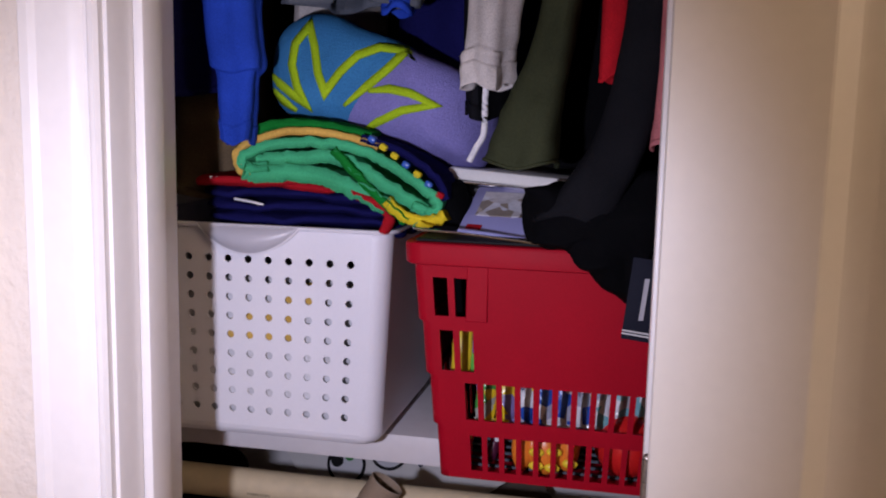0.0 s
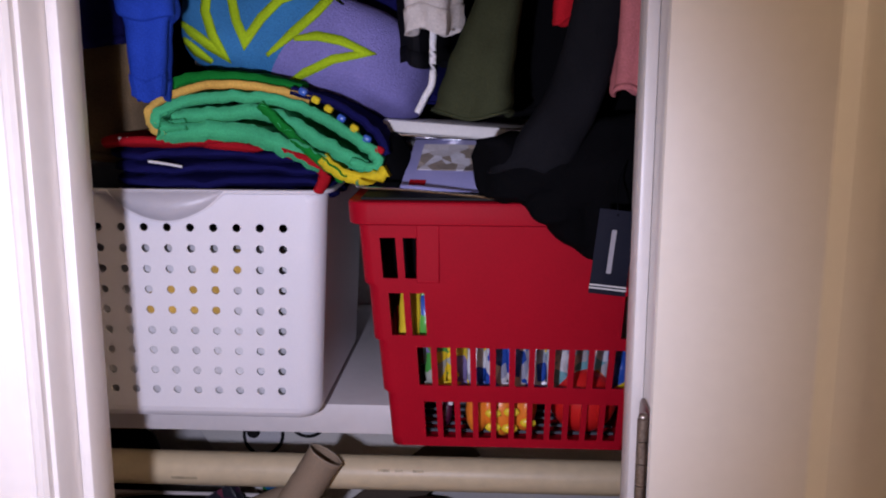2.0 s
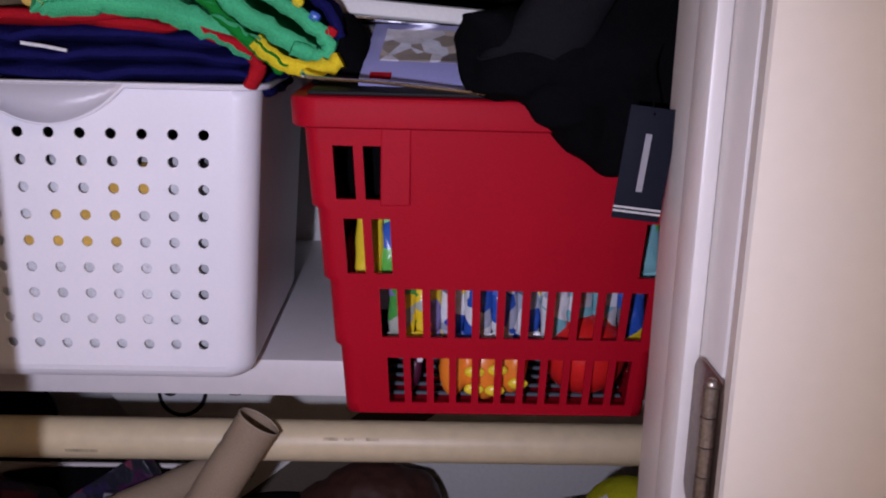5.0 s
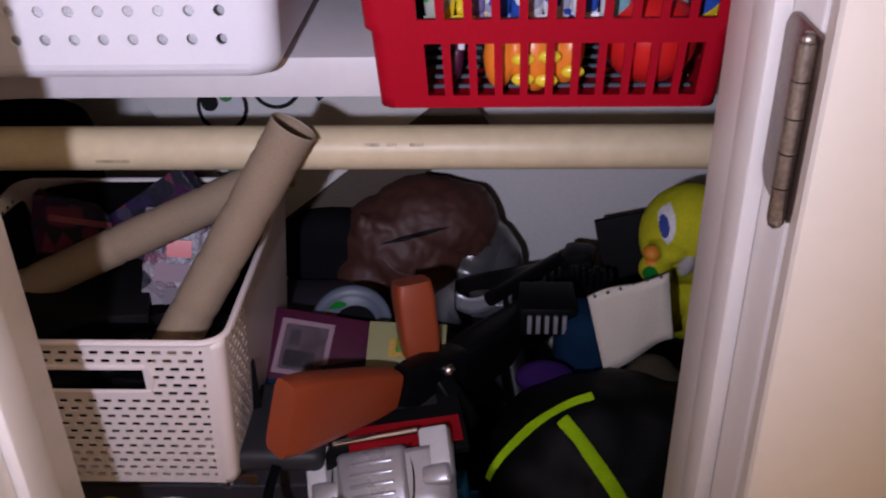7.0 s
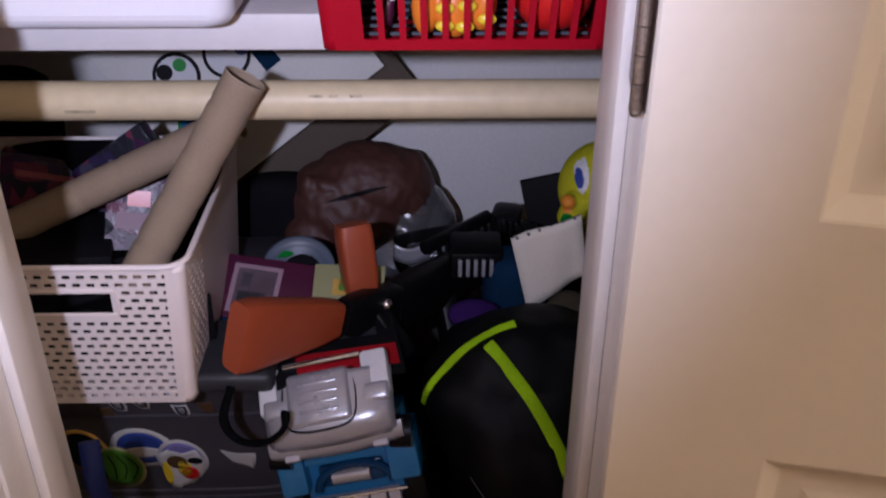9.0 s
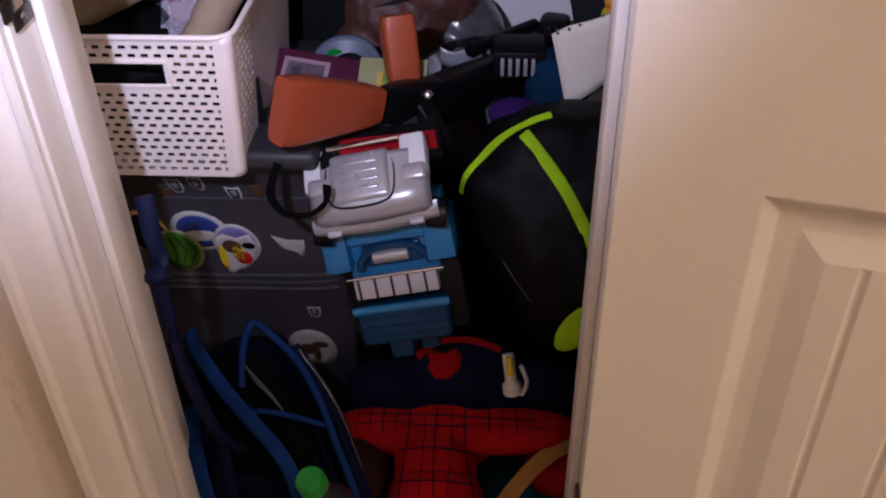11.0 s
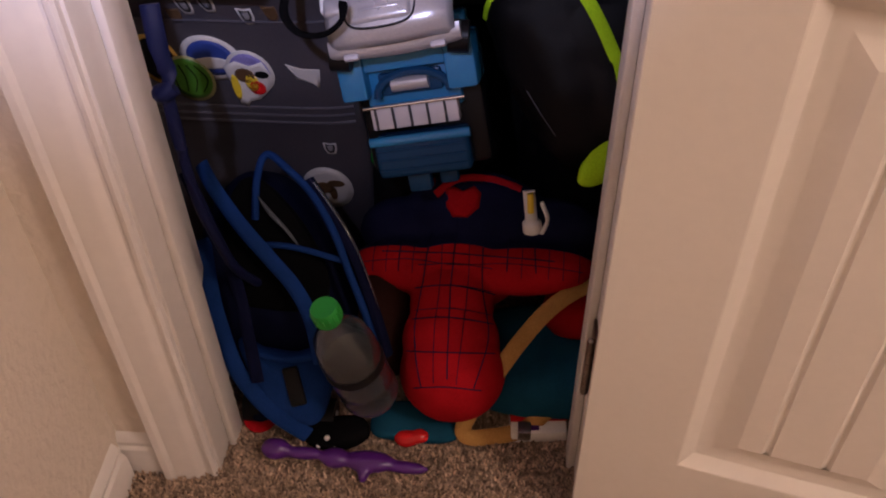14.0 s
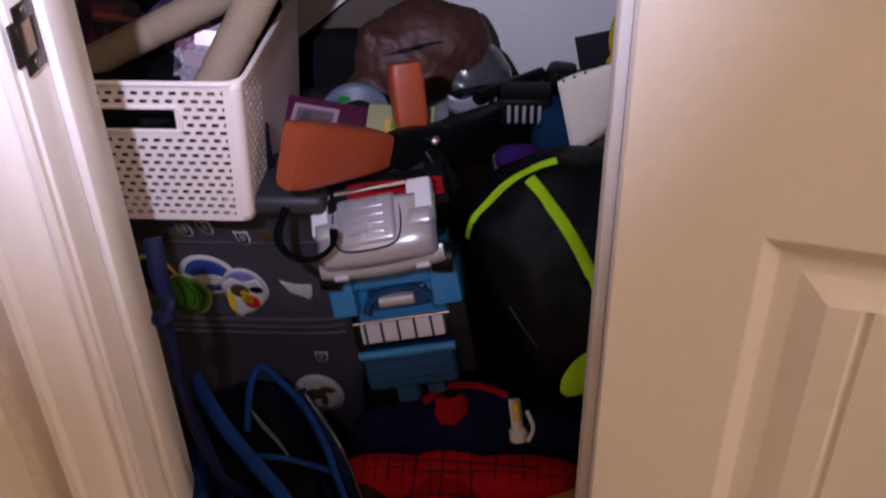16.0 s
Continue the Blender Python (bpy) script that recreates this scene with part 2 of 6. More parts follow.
for side, xa, xb, sa, sb in (("left", XL - SL, XL, XL, XL + 0.011), ("right", XR, XR + SR, XR - 0.011, XR)):
    bm = bmesh.new()
    block(bm, (xa, Y0 - 0.001, 0), (xb, YJ, TOP + 0.018), 0.0015)
    block(bm, (sa, Y0 + 0.040, 0), (sb, Y0 + 0.078, TOP), 0.003)
    edge = XL - SL if side == "left" else XR + SR - 0.003
    block(bm, (edge, YJ - 0.001, 0), (edge + 0.003, Y1 + 0.001, TOP), 0.0008)
    tagged(part("trim_jamb_" + side, bm, "trim"), "white painted door jamb with a stop", "door jamb", kind="structure")
bm = bmesh.new()
block(bm, (XL, Y0 - 0.001, TOP), (XR, YJ, TOP + 0.018), 0.0015)
tagged(part("trim_jamb_head", bm, "trim"), "white painted head jamb", "door jamb", kind="structure")
BASE = [(0, 0), (0, 0.014), (0.045, 0.014), (0.055, 0.012), (0.060, 0.008), (0.068, 0.009), (0.078, 0.004), (0.082, 0.0)]
for name, base, along, out, run in (("baseboard_front", (-0.60, Y0, 0), (1, 0, 0), (0, -1, 0), 0.054), ("baseboard_left", (-0.60, -2.3, 0), (0, 1, 0), (1, 0, 0), 3.045), ("baseboard_right", (0.110, Y0, 0), (1, 0, 0), (0, -1, 0), 1.69)):
    bm = bmesh.new()
    profile_strip(bm, BASE, base, along, out, (0, 0, 1), (0, run))
    bmesh.ops.recalc_face_normals(bm, faces=bm.faces)
    tagged(part(name, bm, "trim", smooth=25), "white painted moulded baseboard", "baseboard", kind="structure")

# strike plate on the latch jamb
strike = thing("strike_plate", "dark bronze strike plate screwed to the white jamb", "strike plate", (XL + 0.001, Y0 + 0.02, 0.93))
bm = bmesh.new()
for lo, hi in (((0, -0.016, -0.029), (0.002, 0.016, -0.014)), ((0, -0.016, 0.014), (0.002, 0.016, 0.029)), ((0, -0.016, -0.014), (0.002, -0.008, 0.014)), ((0, 0.008, -0.014), (0.002, 0.016, 0.014)), ((-0.002, -0.026, -0.018), (0.001, -0.016, 0.018))):
    block(bm, Vector(lo) + strike.location, Vector(hi) + strike.location, 0.0006)
part("plate", bm, "brass", strike)
bm = bmesh.new()
block(bm, Vector((0.0003, -0.008, -0.014)) + strike.location, Vector((0.0009, 0.008, 0.014)) + strike.location)
part("latch_hole", bm, "cardboard", strike, "bare wood behind the latch hole")
for dz in (-0.022, 0.022):
    bm = bmesh.new()
    bmesh.ops.create_uvsphere(bm, u_segments=10, v_segments=6, radius=0.004, matrix=Matrix.Translation(strike.location + Vector((0.002, 0, dz))) @ Matrix.Diagonal((0.4, 1, 1, 1)))
    part("screw", bm, "nickel", strike)

DOOR_W, DOOR_T, SWING, STILE = 0.475, 0.030, -13.0, 0.112
HINGE = Vector((0.013, 0.722, 0.012))
DOOR = Matrix.Translation(HINGE) @ Matrix.Rotation(radians(SWING), 4, "Z")
door = thing("door_1", "cream painted two-panel plank door standing wide open", "door", HINGE, kind="structure")
# x runs from the hinge edge to the latch edge, the face looks along -y
bm = bmesh.new()
PANELS = [(0.185, 0.796), (0.992, 1.90)]
DH = 2.005
def rect(bm, pts):
    bm.faces.new([bm.verts.new(DOOR @ Vector(p)) for p in pts])
def flat_rect(x0, z0, x1, z1, y=0.0):
    rect(bm, ((x0, y, z0), (x1, y, z0), (x1, y, z1), (x0, y, z1)))
flat_rect(0.002, 0, STILE, DH)
flat_rect(DOOR_W - STILE, 0, DOOR_W, DH)
for z0, z1 in ((0, PANELS[0][0]), (PANELS[0][1], PANELS[1][0]), (PANELS[1][1], DH)):
    flat_rect(STILE, z0, DOOR_W - STILE, z1)
rect(bm, ((0.002, 0, 0), (0.002, 0, DH), (0, 0.003, DH), (0, 0.003, 0)))
rect(bm, ((0, 0.003, 0), (0, 0.003, DH), (0, DOOR_T, DH), (0, DOOR_T, 0)))
rect(bm, ((DOOR_W, 0, 0), (DOOR_W, DOOR_T, 0), (DOOR_W, DOOR_T, DH), (DOOR_W, 0, DH)))
rect(bm, ((0, DOOR_T, 0), (0, DOOR_T, DH), (DOOR_W, DOOR_T, DH), (DOOR_W, DOOR_T, 0)))
rect(bm, ((0, 0.003, DH), (0.002, 0, DH), (DOOR_W, 0, DH), (DOOR_W, DOOR_T, DH), (0, DOOR_T, DH)))
rect(bm, ((0, 0.003, 0), (0, DOOR_T, 0), (DOOR_W, DOOR_T, 0), (DOOR_W, 0, 0), (0.002, 0, 0)))
part("slab", bm, "door", door, smooth=0)
for z0, z1 in PANELS:
    bm = bmesh.new()
    steps = ((0, 0), (0.002, 0.0005), (0.016, 0.0085), (0.020, 0.0092), (0.032, 0.0092), (0.036, 0.0085), (0.055, 0.003), (0.058, 0.0025))
    loft(bm, [[DOOR @ Vector((x, d * 1.45, z)) for x, z in ((STILE + i, z0 + i), (DOOR_W - STILE - i, z0 + i), (DOOR_W - STILE - i, z1 - i), (STILE + i, z1 - i))] for i, d in steps], cap=False)
    i = 0.058
    line, x0, x1 = [], STILE + i, DOOR_W - STILE - i
    for g in (0.2, 0.2375 + 0.0245):
        line += [(g - 0.005, 0.0025), (g - 0.0012, 0.0045), (g + 0.0012, 0.0045), (g + 0.005, 0.0025)]
    line = [(x0, 0.0025)] + line + [(x1, 0.0025)]
    loft(bm, [[DOOR @ Vector((x, d * 1.45, z)) for x, d in line] for z in (z0 + i, z1 - i)], cap=False, closed=False)
    bmesh.ops.recalc_face_normals(bm, faces=bm.faces)
    part("panel", bm, "door", door, smooth=18)
# hinges with leaf and barrel
for z, back in ((0.28, 0.030), (1.1018, 0.0187), (1.82, 0.0187)):
    h = Vector((0.0140, 0.737 + back, z))
    bm = bmesh.new()
    for k in range(5):
        sweep(bm, [h + Vector((0, 0, -0.046 + k * 0.0186)), h + Vector((0, 0, -0.046 + k * 0.0186 + 0.0178))], 0.0046, 14)
    hinge = part("hinge", bm, "nickel", door, "worn nickel butt hinge")
    bm = bmesh.new()
    outline = rounded(0.031, 0.049, 0.014, [even(2)] * 4)
    loft(bm, [[(x, Y0 + 0.011 + u * f, z + v * f) for _, (u, v) in outline] for x, f in ((XR - 0.0004, 1.0), (XR - 0.0026, 1.0), (XR - 0.0034, 0.97))])
    bmesh.ops.recalc_face_normals(bm, faces=bm.faces)
    part("leaf", bm, "hinge_leaf", hinge, "worn bronze hinge leaf with round corners")
    bm = bmesh.new()
    for dz in (-0.0475, 0.0475):
        bmesh.ops.create_uvsphere(bm, u_segments=10, v_segments=6, radius=0.0042, matrix=Matrix.Translation(h + Vector((0, 0, dz))))
    part("pin", bm, "nickel", hinge)

# ---- shelf and rods ----
bm = bmesh.new()
block(bm, (CL + 0.001, 1.142, 0.969), (CR - 0.001, BACK - 0.001, 1.0075), 0.002)
tagged(part("shelf", bm, "shelf"), "thick white painted closet shelf", "shelf", kind="structure")
rod = thing("closet_rod", "pale varnished wooden clothes rod under the shelf", "clothes rod", (-0.26, 1.2, 0.892))
bm = bmesh.new()
sweep(bm, [(CL + 0.001, 1.2, 0.892), (CR - 0.001, 1.2, 0.892)], 0.0225, 28)
pole = part("pole", bm, "rod", rod)
for x, w in ((-0.513, 0.012), (-0.496, 0.006), (-0.245, 0.008), (-0.225, 0.005), (-0.200, 0.007)):
    bm = bmesh.new()
    loft(bm, [[(x + d, 1.2 - 0.0227 * math.cos(a), 0.892 + 0.0227 * math.sin(a)) for a in ((-0.30 + 0.06 * k if x < -0.4 else 0.45 + 0.05 * k) for k in range(4))] for d in (-w, -0.5 * w, 0.0, 0.6 * w, w)], cap=False, closed=False)
    part("scuff_mark", bm, "rod_scuff", pole, "faint grey scuff")
for x, s in ((CL + 0.001, 1), (CR - 0.001, -1)):
    bm = bmesh.new()
    sweep(bm, [(x, 1.2, 0.892), (x + s * 0.012, 1.2, 0.892)], 0.034, 20)
    part("socket", bm, "trim", rod)
rod2 = thing("closet_rod", "wooden upper clothes rod with garments", "clothes rod", (-0.26, 1.22, 1.95))
bm = bmesh.new()
sweep(bm, [(CL + 0.001, 1.22, 1.95), (CR - 0.001, 1.22, 1.95)], 0.0225, 20)
part("pole", bm, "rod", rod2)

# ---- white perforated basket on the shelf ----
WB = (-0.475, 1.238, 1.0100)
def wb_size(z):
    f = z / 0.2715
    tuck = 0.007 * max(0.0, 1 - z / 0.014) ** 2
    return 0.167 + 0.0145 * f - tuck, 0.156 + 0.008 * f - tuck
basket = thing("storage_basket", "white perforated plastic basket holding folded towels on the shelf", "basket", WB)
bm = bmesh.new()
zs = [0, 0.0015, 0.004, 0.008, 0.0135] + [0.023 + 0.0243 * k for k in range(10)] + [0.259, 0.2715]
lines = [[-1.0] + [0.93 * e for e in even(11)] + [1.0], even(4)] * 2
def wb_hole(side, i, j):
    if 5 <= j <= 13:
        if side in (0, 2) and 1 <= i <= 11:
            return ("round", 0.0049, 0.0049)
    return None
verts = shell(bm, WB, zs, wb_size, 0.022, lines, wb_hole)
bm.faces.new(verts[0][::-1])
part("body", bm, "white_plastic", basket, smooth=0, solid=0.0024)
bm = bmesh.new()
ring(bm, WB, 0.1855, 0.168, 0.026, 0.2715, 0.0042, 0.7)
part("rim", bm, "white_plastic", basket)
# grip scoop: the recess's shade is put into a greyer plastic colour
bm = bmesh.new()
arc = [(-0.067 + 0.134 * k / 16, -0.034 * math.sin(math.pi * k / 16) ** 0.8) for k in range(17)]
up = [[(WB[0] + 0.003 + x, WB[1] - 0.170 - b, WB[2] + 0.2725) for x, y in arc] for b in (0,)]
low = [(WB[0] + 0.003 + x, WB[1] - 0.1685 + y * 0.06 - 0.002, WB[2] + 0.2725 + y) for x, y in arc]
loft(bm, [up[0], low], cap=False, closed=False)
scoop = part("grip_scoop", bm, "grey_lip", basket, "moulded grip in the rim, greyed for its shade", solid=0.002)
bm = bmesh.new()
sweep(bm, smooth_path([p for p in low[::2]], 3), 0.0022, 6)
part("grip_edge", bm, "white_plastic", basket)

# ---- red crate ----
RC = (-0.085, 1.135, 1.0100)
RC_TIERS = (0.0615, 0.1205, 0.1825)
def rc_size(z):
    step = 0.0045 * sum(min(1.0, max(0.0, (z - t + 0.0015) / 0.003)) for t in RC_TIERS)
    return 0.130 + 0.020 * z / 0.262 + step, 0.119 + 0.013 * z / 0.262
crate = thing("storage_crate", "red slotted plastic crate filled with snack packs and toys", "crate", RC)
bm = bmesh.new()
zs = [0, 0.010, 0.052, 0.060, 0.063, 0.0705, 0.114, 0.119, 0.122, 0.127, 0.174, 0.181, 0.184, 0.190, 0.234, 0.262]
cols = [-1.0]
for k in range(12):
    c = -0.88 + 0.161 * k
    cols += [c - 0.055, c + 0.055]
cols.append(1.0)
side_cols = [-1.0, -0.8, -0.66, -0.5, -0.36, -0.2, -0.06, 0.06, 0.2, 0.36, 0.5, 0.66, 0.8, 1.0]
def rc_hole(side, i, j):
    n = (len(cols) if side in (0, 2) else len(side_cols)) - 1
    if j in (1, 5) and i % 2 == 1 and i < n and (i > 1 or side in (1, 3)):
        return "open"
    if side in (0, 2) and j == 9 and i in (1, 3, 23):
        return "open"
    if side in (0, 2) and j == 13 and i in (1, 3):
        return "open"
    return None
verts = shell(bm, RC, zs, rc_size, 0.012, [cols, side_cols, cols, side_cols], rc_hole)
bm.faces.new(verts[0][::-1])
part("body", bm, "red_plastic", crate, smooth=0, solid=0.003)
bm = bmesh.new()
hx, hy = rc_size(0.2619)
loft(bm, [[(RC[0] + x, RC[1] + y, RC[2] + z) for _, (x, y) in rounded(hx + o, hy + o, 0.014 + max(o, 0.0), [even(3)] * 4)] for o, z in ((0.0005, 0.2480), (0.0070, 0.2485), (0.0088, 0.2500), (0.0100, 0.2690), (0.0088, 0.2722), (0.0060, 0.2735), (-0.0030, 0.2735), (-0.0035, 0.2600))], cap=False)
bmesh.ops.recalc_face_normals(bm, faces=bm.faces)
part("rim", bm, "red_plastic", crate)
bm = bmesh.new()
fx = RC[1] - rc_size(0.2)[1]
block(bm, (RC[0] - 0.101, fx - 0.0030, RC[2] + 0.186), (RC[0] - 0.077, fx + 0.002, RC[2] + 0.252), 0.0012)
part("boss", bm, "red_plastic", crate, smooth=0)

# ---- blush basket below the rod ----
PB = (-0.535, 1.175, 0.598)
def pb_size(z):
    f = z / 0.186
    return 0.150 + 0.014 * f, 0.150 + 0.014 * f
pink = thing("storage_basket", "blush plastic woven-look basket with cardboard tubes in it", "basket", PB)
bm = bmesh.new()
rows = 17
zs = [0.0]
for k in range(rows):
    zs += [0.0102 * k + 0.0084, 0.0102 * k + 0.0138]
zs.append(0.186)
half = even(104)
def pb_hole(side, i, j):
    if side in (0, 2) and 24 <= j <= 29 and 22 <= i <= 80:
        return "open"
    if side in (0, 2) and 23 <= j <= 30 and 20 <= i <= 82:
        return None
    if j % 2 == 1 and j < 2 * rows and (i + 2 * (j // 2 % 2)) % 5 < 3 and 1 < i < (101 if side in (0, 2) else 26):
        return "open"
    return None
verts = shell(bm, PB, zs, pb_size, 0.011, [half] * 4, pb_hole)
bm.faces.new(verts[0][::-1])
part("body", bm, "pink_plastic", pink, smooth=0, solid=0.0022)
bm = bmesh.new()
ring(bm, PB, 0.165, 0.165, 0.023, 0.187, 0.0034, 1.0)
part("rim", bm, "pink_plastic", pink)
bm = bmesh.new()
frame_pts = [(-0.088, 0.1265), (0.088, 0.1265), (0.091, 0.141), (0.088, 0.1571), (-0.088, 0.1571), (-0.091, 0.141)]
sweep(bm, [(PB[0] + x, PB[1] - pb_size(z)[1] - 0.0005, PB[2] + z) for x, z in frame_pts], 0.0026, 6, closed=True, up=(0, 1, 0))
part("handle_rim", bm, "pink_plastic", pink)

# ---- cardboard tubes ----
def tube(a, b, r, label):
    a, b = Vector(a), Vector(b)
    ob = thing("cardboard_tube", label, "cardboard tube", a, "cardboard tubes")
    bm = bmesh.new()
    d = (b - a).normalized()
    s = d.orthogonal().normalized()
    t = d.cross(s)
    loops = []
    for k in range(61):
        rr = r * (1 + 0.025 * noise.noise(Vector((k * 0.3, a.x * 9, 0))))
        if k % 10 == 4 and 0 < k < 57:
            rr *= 0.945
        loops.append([a.lerp(b, k / 60) + (s * math.cos(q) + t * math.sin(q)) * rr for q in (2 * math.pi * i / 28 for i in range(28))])
    loft(bm, loops, cap=False)
    part("wall", bm, "cardboard", ob, solid=0.0012)
    for at, lp in ((a, loops[0]), (b, loops[-1])):
        bm = bmesh.new()
        sweep(bm, [at + (q - at) * 0.975 for q in lp], 0.0011, 6, closed=True)
        part("end_rim", bm, "tube_edge", ob, "paler cut edge of the tube")
    return ob
tube((-0.513, 1.112, 0.615), (-0.316, 1.160, 0.932), 0.0235, "brown cardboard tube leaning out of the basket across the rod")
tube((-0.672, 1.225, 0.700), (-0.345, 1.225, 0.855), 0.0215, "brown cardboard tube lying across the basket")

# ---- charcoal suitcase ----
case = thing("suitcase", "charcoal hard-shell suitcase with stickers, under the blush basket", "suitcase", (-0.49, 1.25, 0.0))
def case_loop(x, inset):
    prof = [(1.215, 0.004), (1.190, 0.02), (1.178, 0.12), (1.172, 0.22), (1.163, 0.288), (1.158, 0.297), (1.157, 0.304), (1.148, 0.322), (1.140, 0.40), (1.128, 0.46), (1.108, 0.52), (1.085, 0.565), (1.060, 0.588), (1.075, 0.594), (1.30, 0.594), (1.42, 0.590), (1.445, 0.56), (1.45, 0.03), (1.44, 0.004)]
    cy, cz = 1.3, 0.3
    return [(x, cy + (y - cy) * (1 - inset), cz + (z - cz) * (1 - inset)) for y, z in prof]
bm = bmesh.new()
loft(bm, [case_loop(x, i) for x, i in ((-0.690, 0.06), (-0.686, 0.025), (-0.676, 0.006), (-0.66, 0), (-0.50, 0), (-0.335, 0), (-0.315, 0.006), (-0.304, 0.025), (-0.300, 0.06))])
bmesh.ops.recalc_face_normals(bm, faces=bm.faces)
shell_ob = part("shell", bm, "suitcase", case, smooth=50)
# ---- soft things: helpers ----
from mathutils.bvhtree import BVHTree

def fabric(name, color, rough=0.95, spread=0.25, fine=700, bump=0.35, sheen=0.0, scale=60):
    M[name] = material(name, color, rough, spread=spread, scale=scale, bump=bump, fine=fine, sheen=sheen, shine=0.03)

def plastic(name, color, rough=0.35, **k):
    M[name] = material(name, color, rough, spread=k.pop("spread", 0.06), bump=k.pop("bump", 0.02), **k)

for n, c in (("red_cloth", (0.42, 0.012, 0.02)), ("leaf_green", (0.01, 0.20, 0.03)), ("gold_cloth", (0.66, 0.42, 0.10)),
             ("yellow_cloth", (0.75, 0.58, 0.03)), ("royal_cloth", (0.02, 0.06, 0.42)),
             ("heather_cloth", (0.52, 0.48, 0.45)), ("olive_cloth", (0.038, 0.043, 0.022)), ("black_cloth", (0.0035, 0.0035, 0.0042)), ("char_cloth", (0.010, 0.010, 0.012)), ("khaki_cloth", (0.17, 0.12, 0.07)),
             ("rose_cloth", (0.48, 0.16, 0.17)), ("white_cloth", (0.75, 0.74, 0.76)), ("slate_cloth", (0.10, 0.11, 0.13)), ("plush_red", (0.40, 0.008, 0.012)), ("plush_navy", (0.012, 0.014, 0.05)),
             ("teal_cloth", (0.012, 0.075, 0.135)), ("bag_blue", (0.010, 0.036, 0.160)), ("bag_navy", (0.007, 0.009, 0.032)), ("lime_trim", (0.34, 0.60, 0.01)), ("plush_yellow", (0.56, 0.54, 0.025)),
             ("tan_strap", (0.46, 0.25, 0.075)), ("denim", (0.008, 0.030, 0.070)), ("fuzzy_grey", (0.060, 0.050, 0.034)), ("umber_cloth", (0.030, 0.012, 0.010)), ("purple_cloth", (0.035, 0.012, 0.09))):
    fabric(n, c)
for n, c in (("green_cloth", (0.075, 0.47, 0.22)), ("navy_cloth", (0.010, 0.010, 0.075)), ("blue_towel", (0.05, 0.22, 0.46)), ("lilac_towel", (0.24, 0.22, 0.52)), ("lime_towel", (0.42, 0.62, 0.02))):
    fabric(n, c, fine=520, bump=0.9, spread=0.2)
for n, c, r in (("rubber_brown", (0.070, 0.024, 0.017), 0.55), ("orange_plastic", (0.31, 0.055, 0.017), 0.45), ("dark_grey", (0.026, 0.026, 0.030), 0.5),
                ("toy_blue", (0.02, 0.17, 0.38), 0.22), ("paper_white", (0.72, 0.70, 0.66), 0.8), ("ivory_paper", (0.62, 0.58, 0.50), 0.75),
                ("bright_red", (0.60, 0.015, 0.015), 0.25), ("snack_yellow", (0.75, 0.55, 0.03), 0.3), ("snack_blue", (0.03, 0.10, 0.42), 0.3), ("snack_white", (0.66, 0.66, 0.68), 0.3), ("snack_green", (0.10, 0.42, 0.06), 0.3),
                ("snack_teal", (0.20, 0.45, 0.48), 0.3), ("toy_orange", (0.75, 0.20, 0.02), 0.35), ("cap_green", (0.015, 0.24, 0.03), 0.4), ("purple_plastic", (0.075, 0.012, 0.17), 0.3), ("magenta_print", (0.07, 0.008, 0.032), 0.4),
                ("lilac_print", (0.30, 0.30, 0.55), 0.35), ("beak_orange", (0.70, 0.24, 0.02), 0.6), ("sage_print", (0.30, 0.29, 0.14), 0.5),
                ("pink_print", (0.30, 0.19, 0.23), 0.5), ("sticker_white", (0.58, 0.57, 0.56), 0.4), ("sticker_green", (0.05, 0.16, 0.015), 0.4), ("brown_print", (0.10, 0.055, 0.025), 0.5), ("bead_blue", (0.03, 0.06, 0.28), 0.4), ("pale_blue", (0.09, 0.11, 0.15), 0.45), ("faded_print", (0.16, 0.13, 0.15), 0.5)):
    plastic(n, c, r)
for n, c, g in (("gun_black", (0.004, 0.004, 0.005), 0.38), ("toy_navy", (0.008, 0.045, 0.115), 0.22), ("handle_blue", (0.006, 0.009, 0.042), 0.5), ("ink_black", (0.005, 0.005, 0.006), 0.6)):
    plastic(n, c, g, shine=0.18)
M["pack_nylon"] = material("pack_nylon", (0.003, 0.003, 0.0036), 0.5, spread=0.3, scale=60, bump=0.3, fine=600, shine=0.12)
M["tag_card"] = material("tag_card", (0.010, 0.011, 0.020), 0.7, spread=0.1, bump=0.02, shine=0.1)
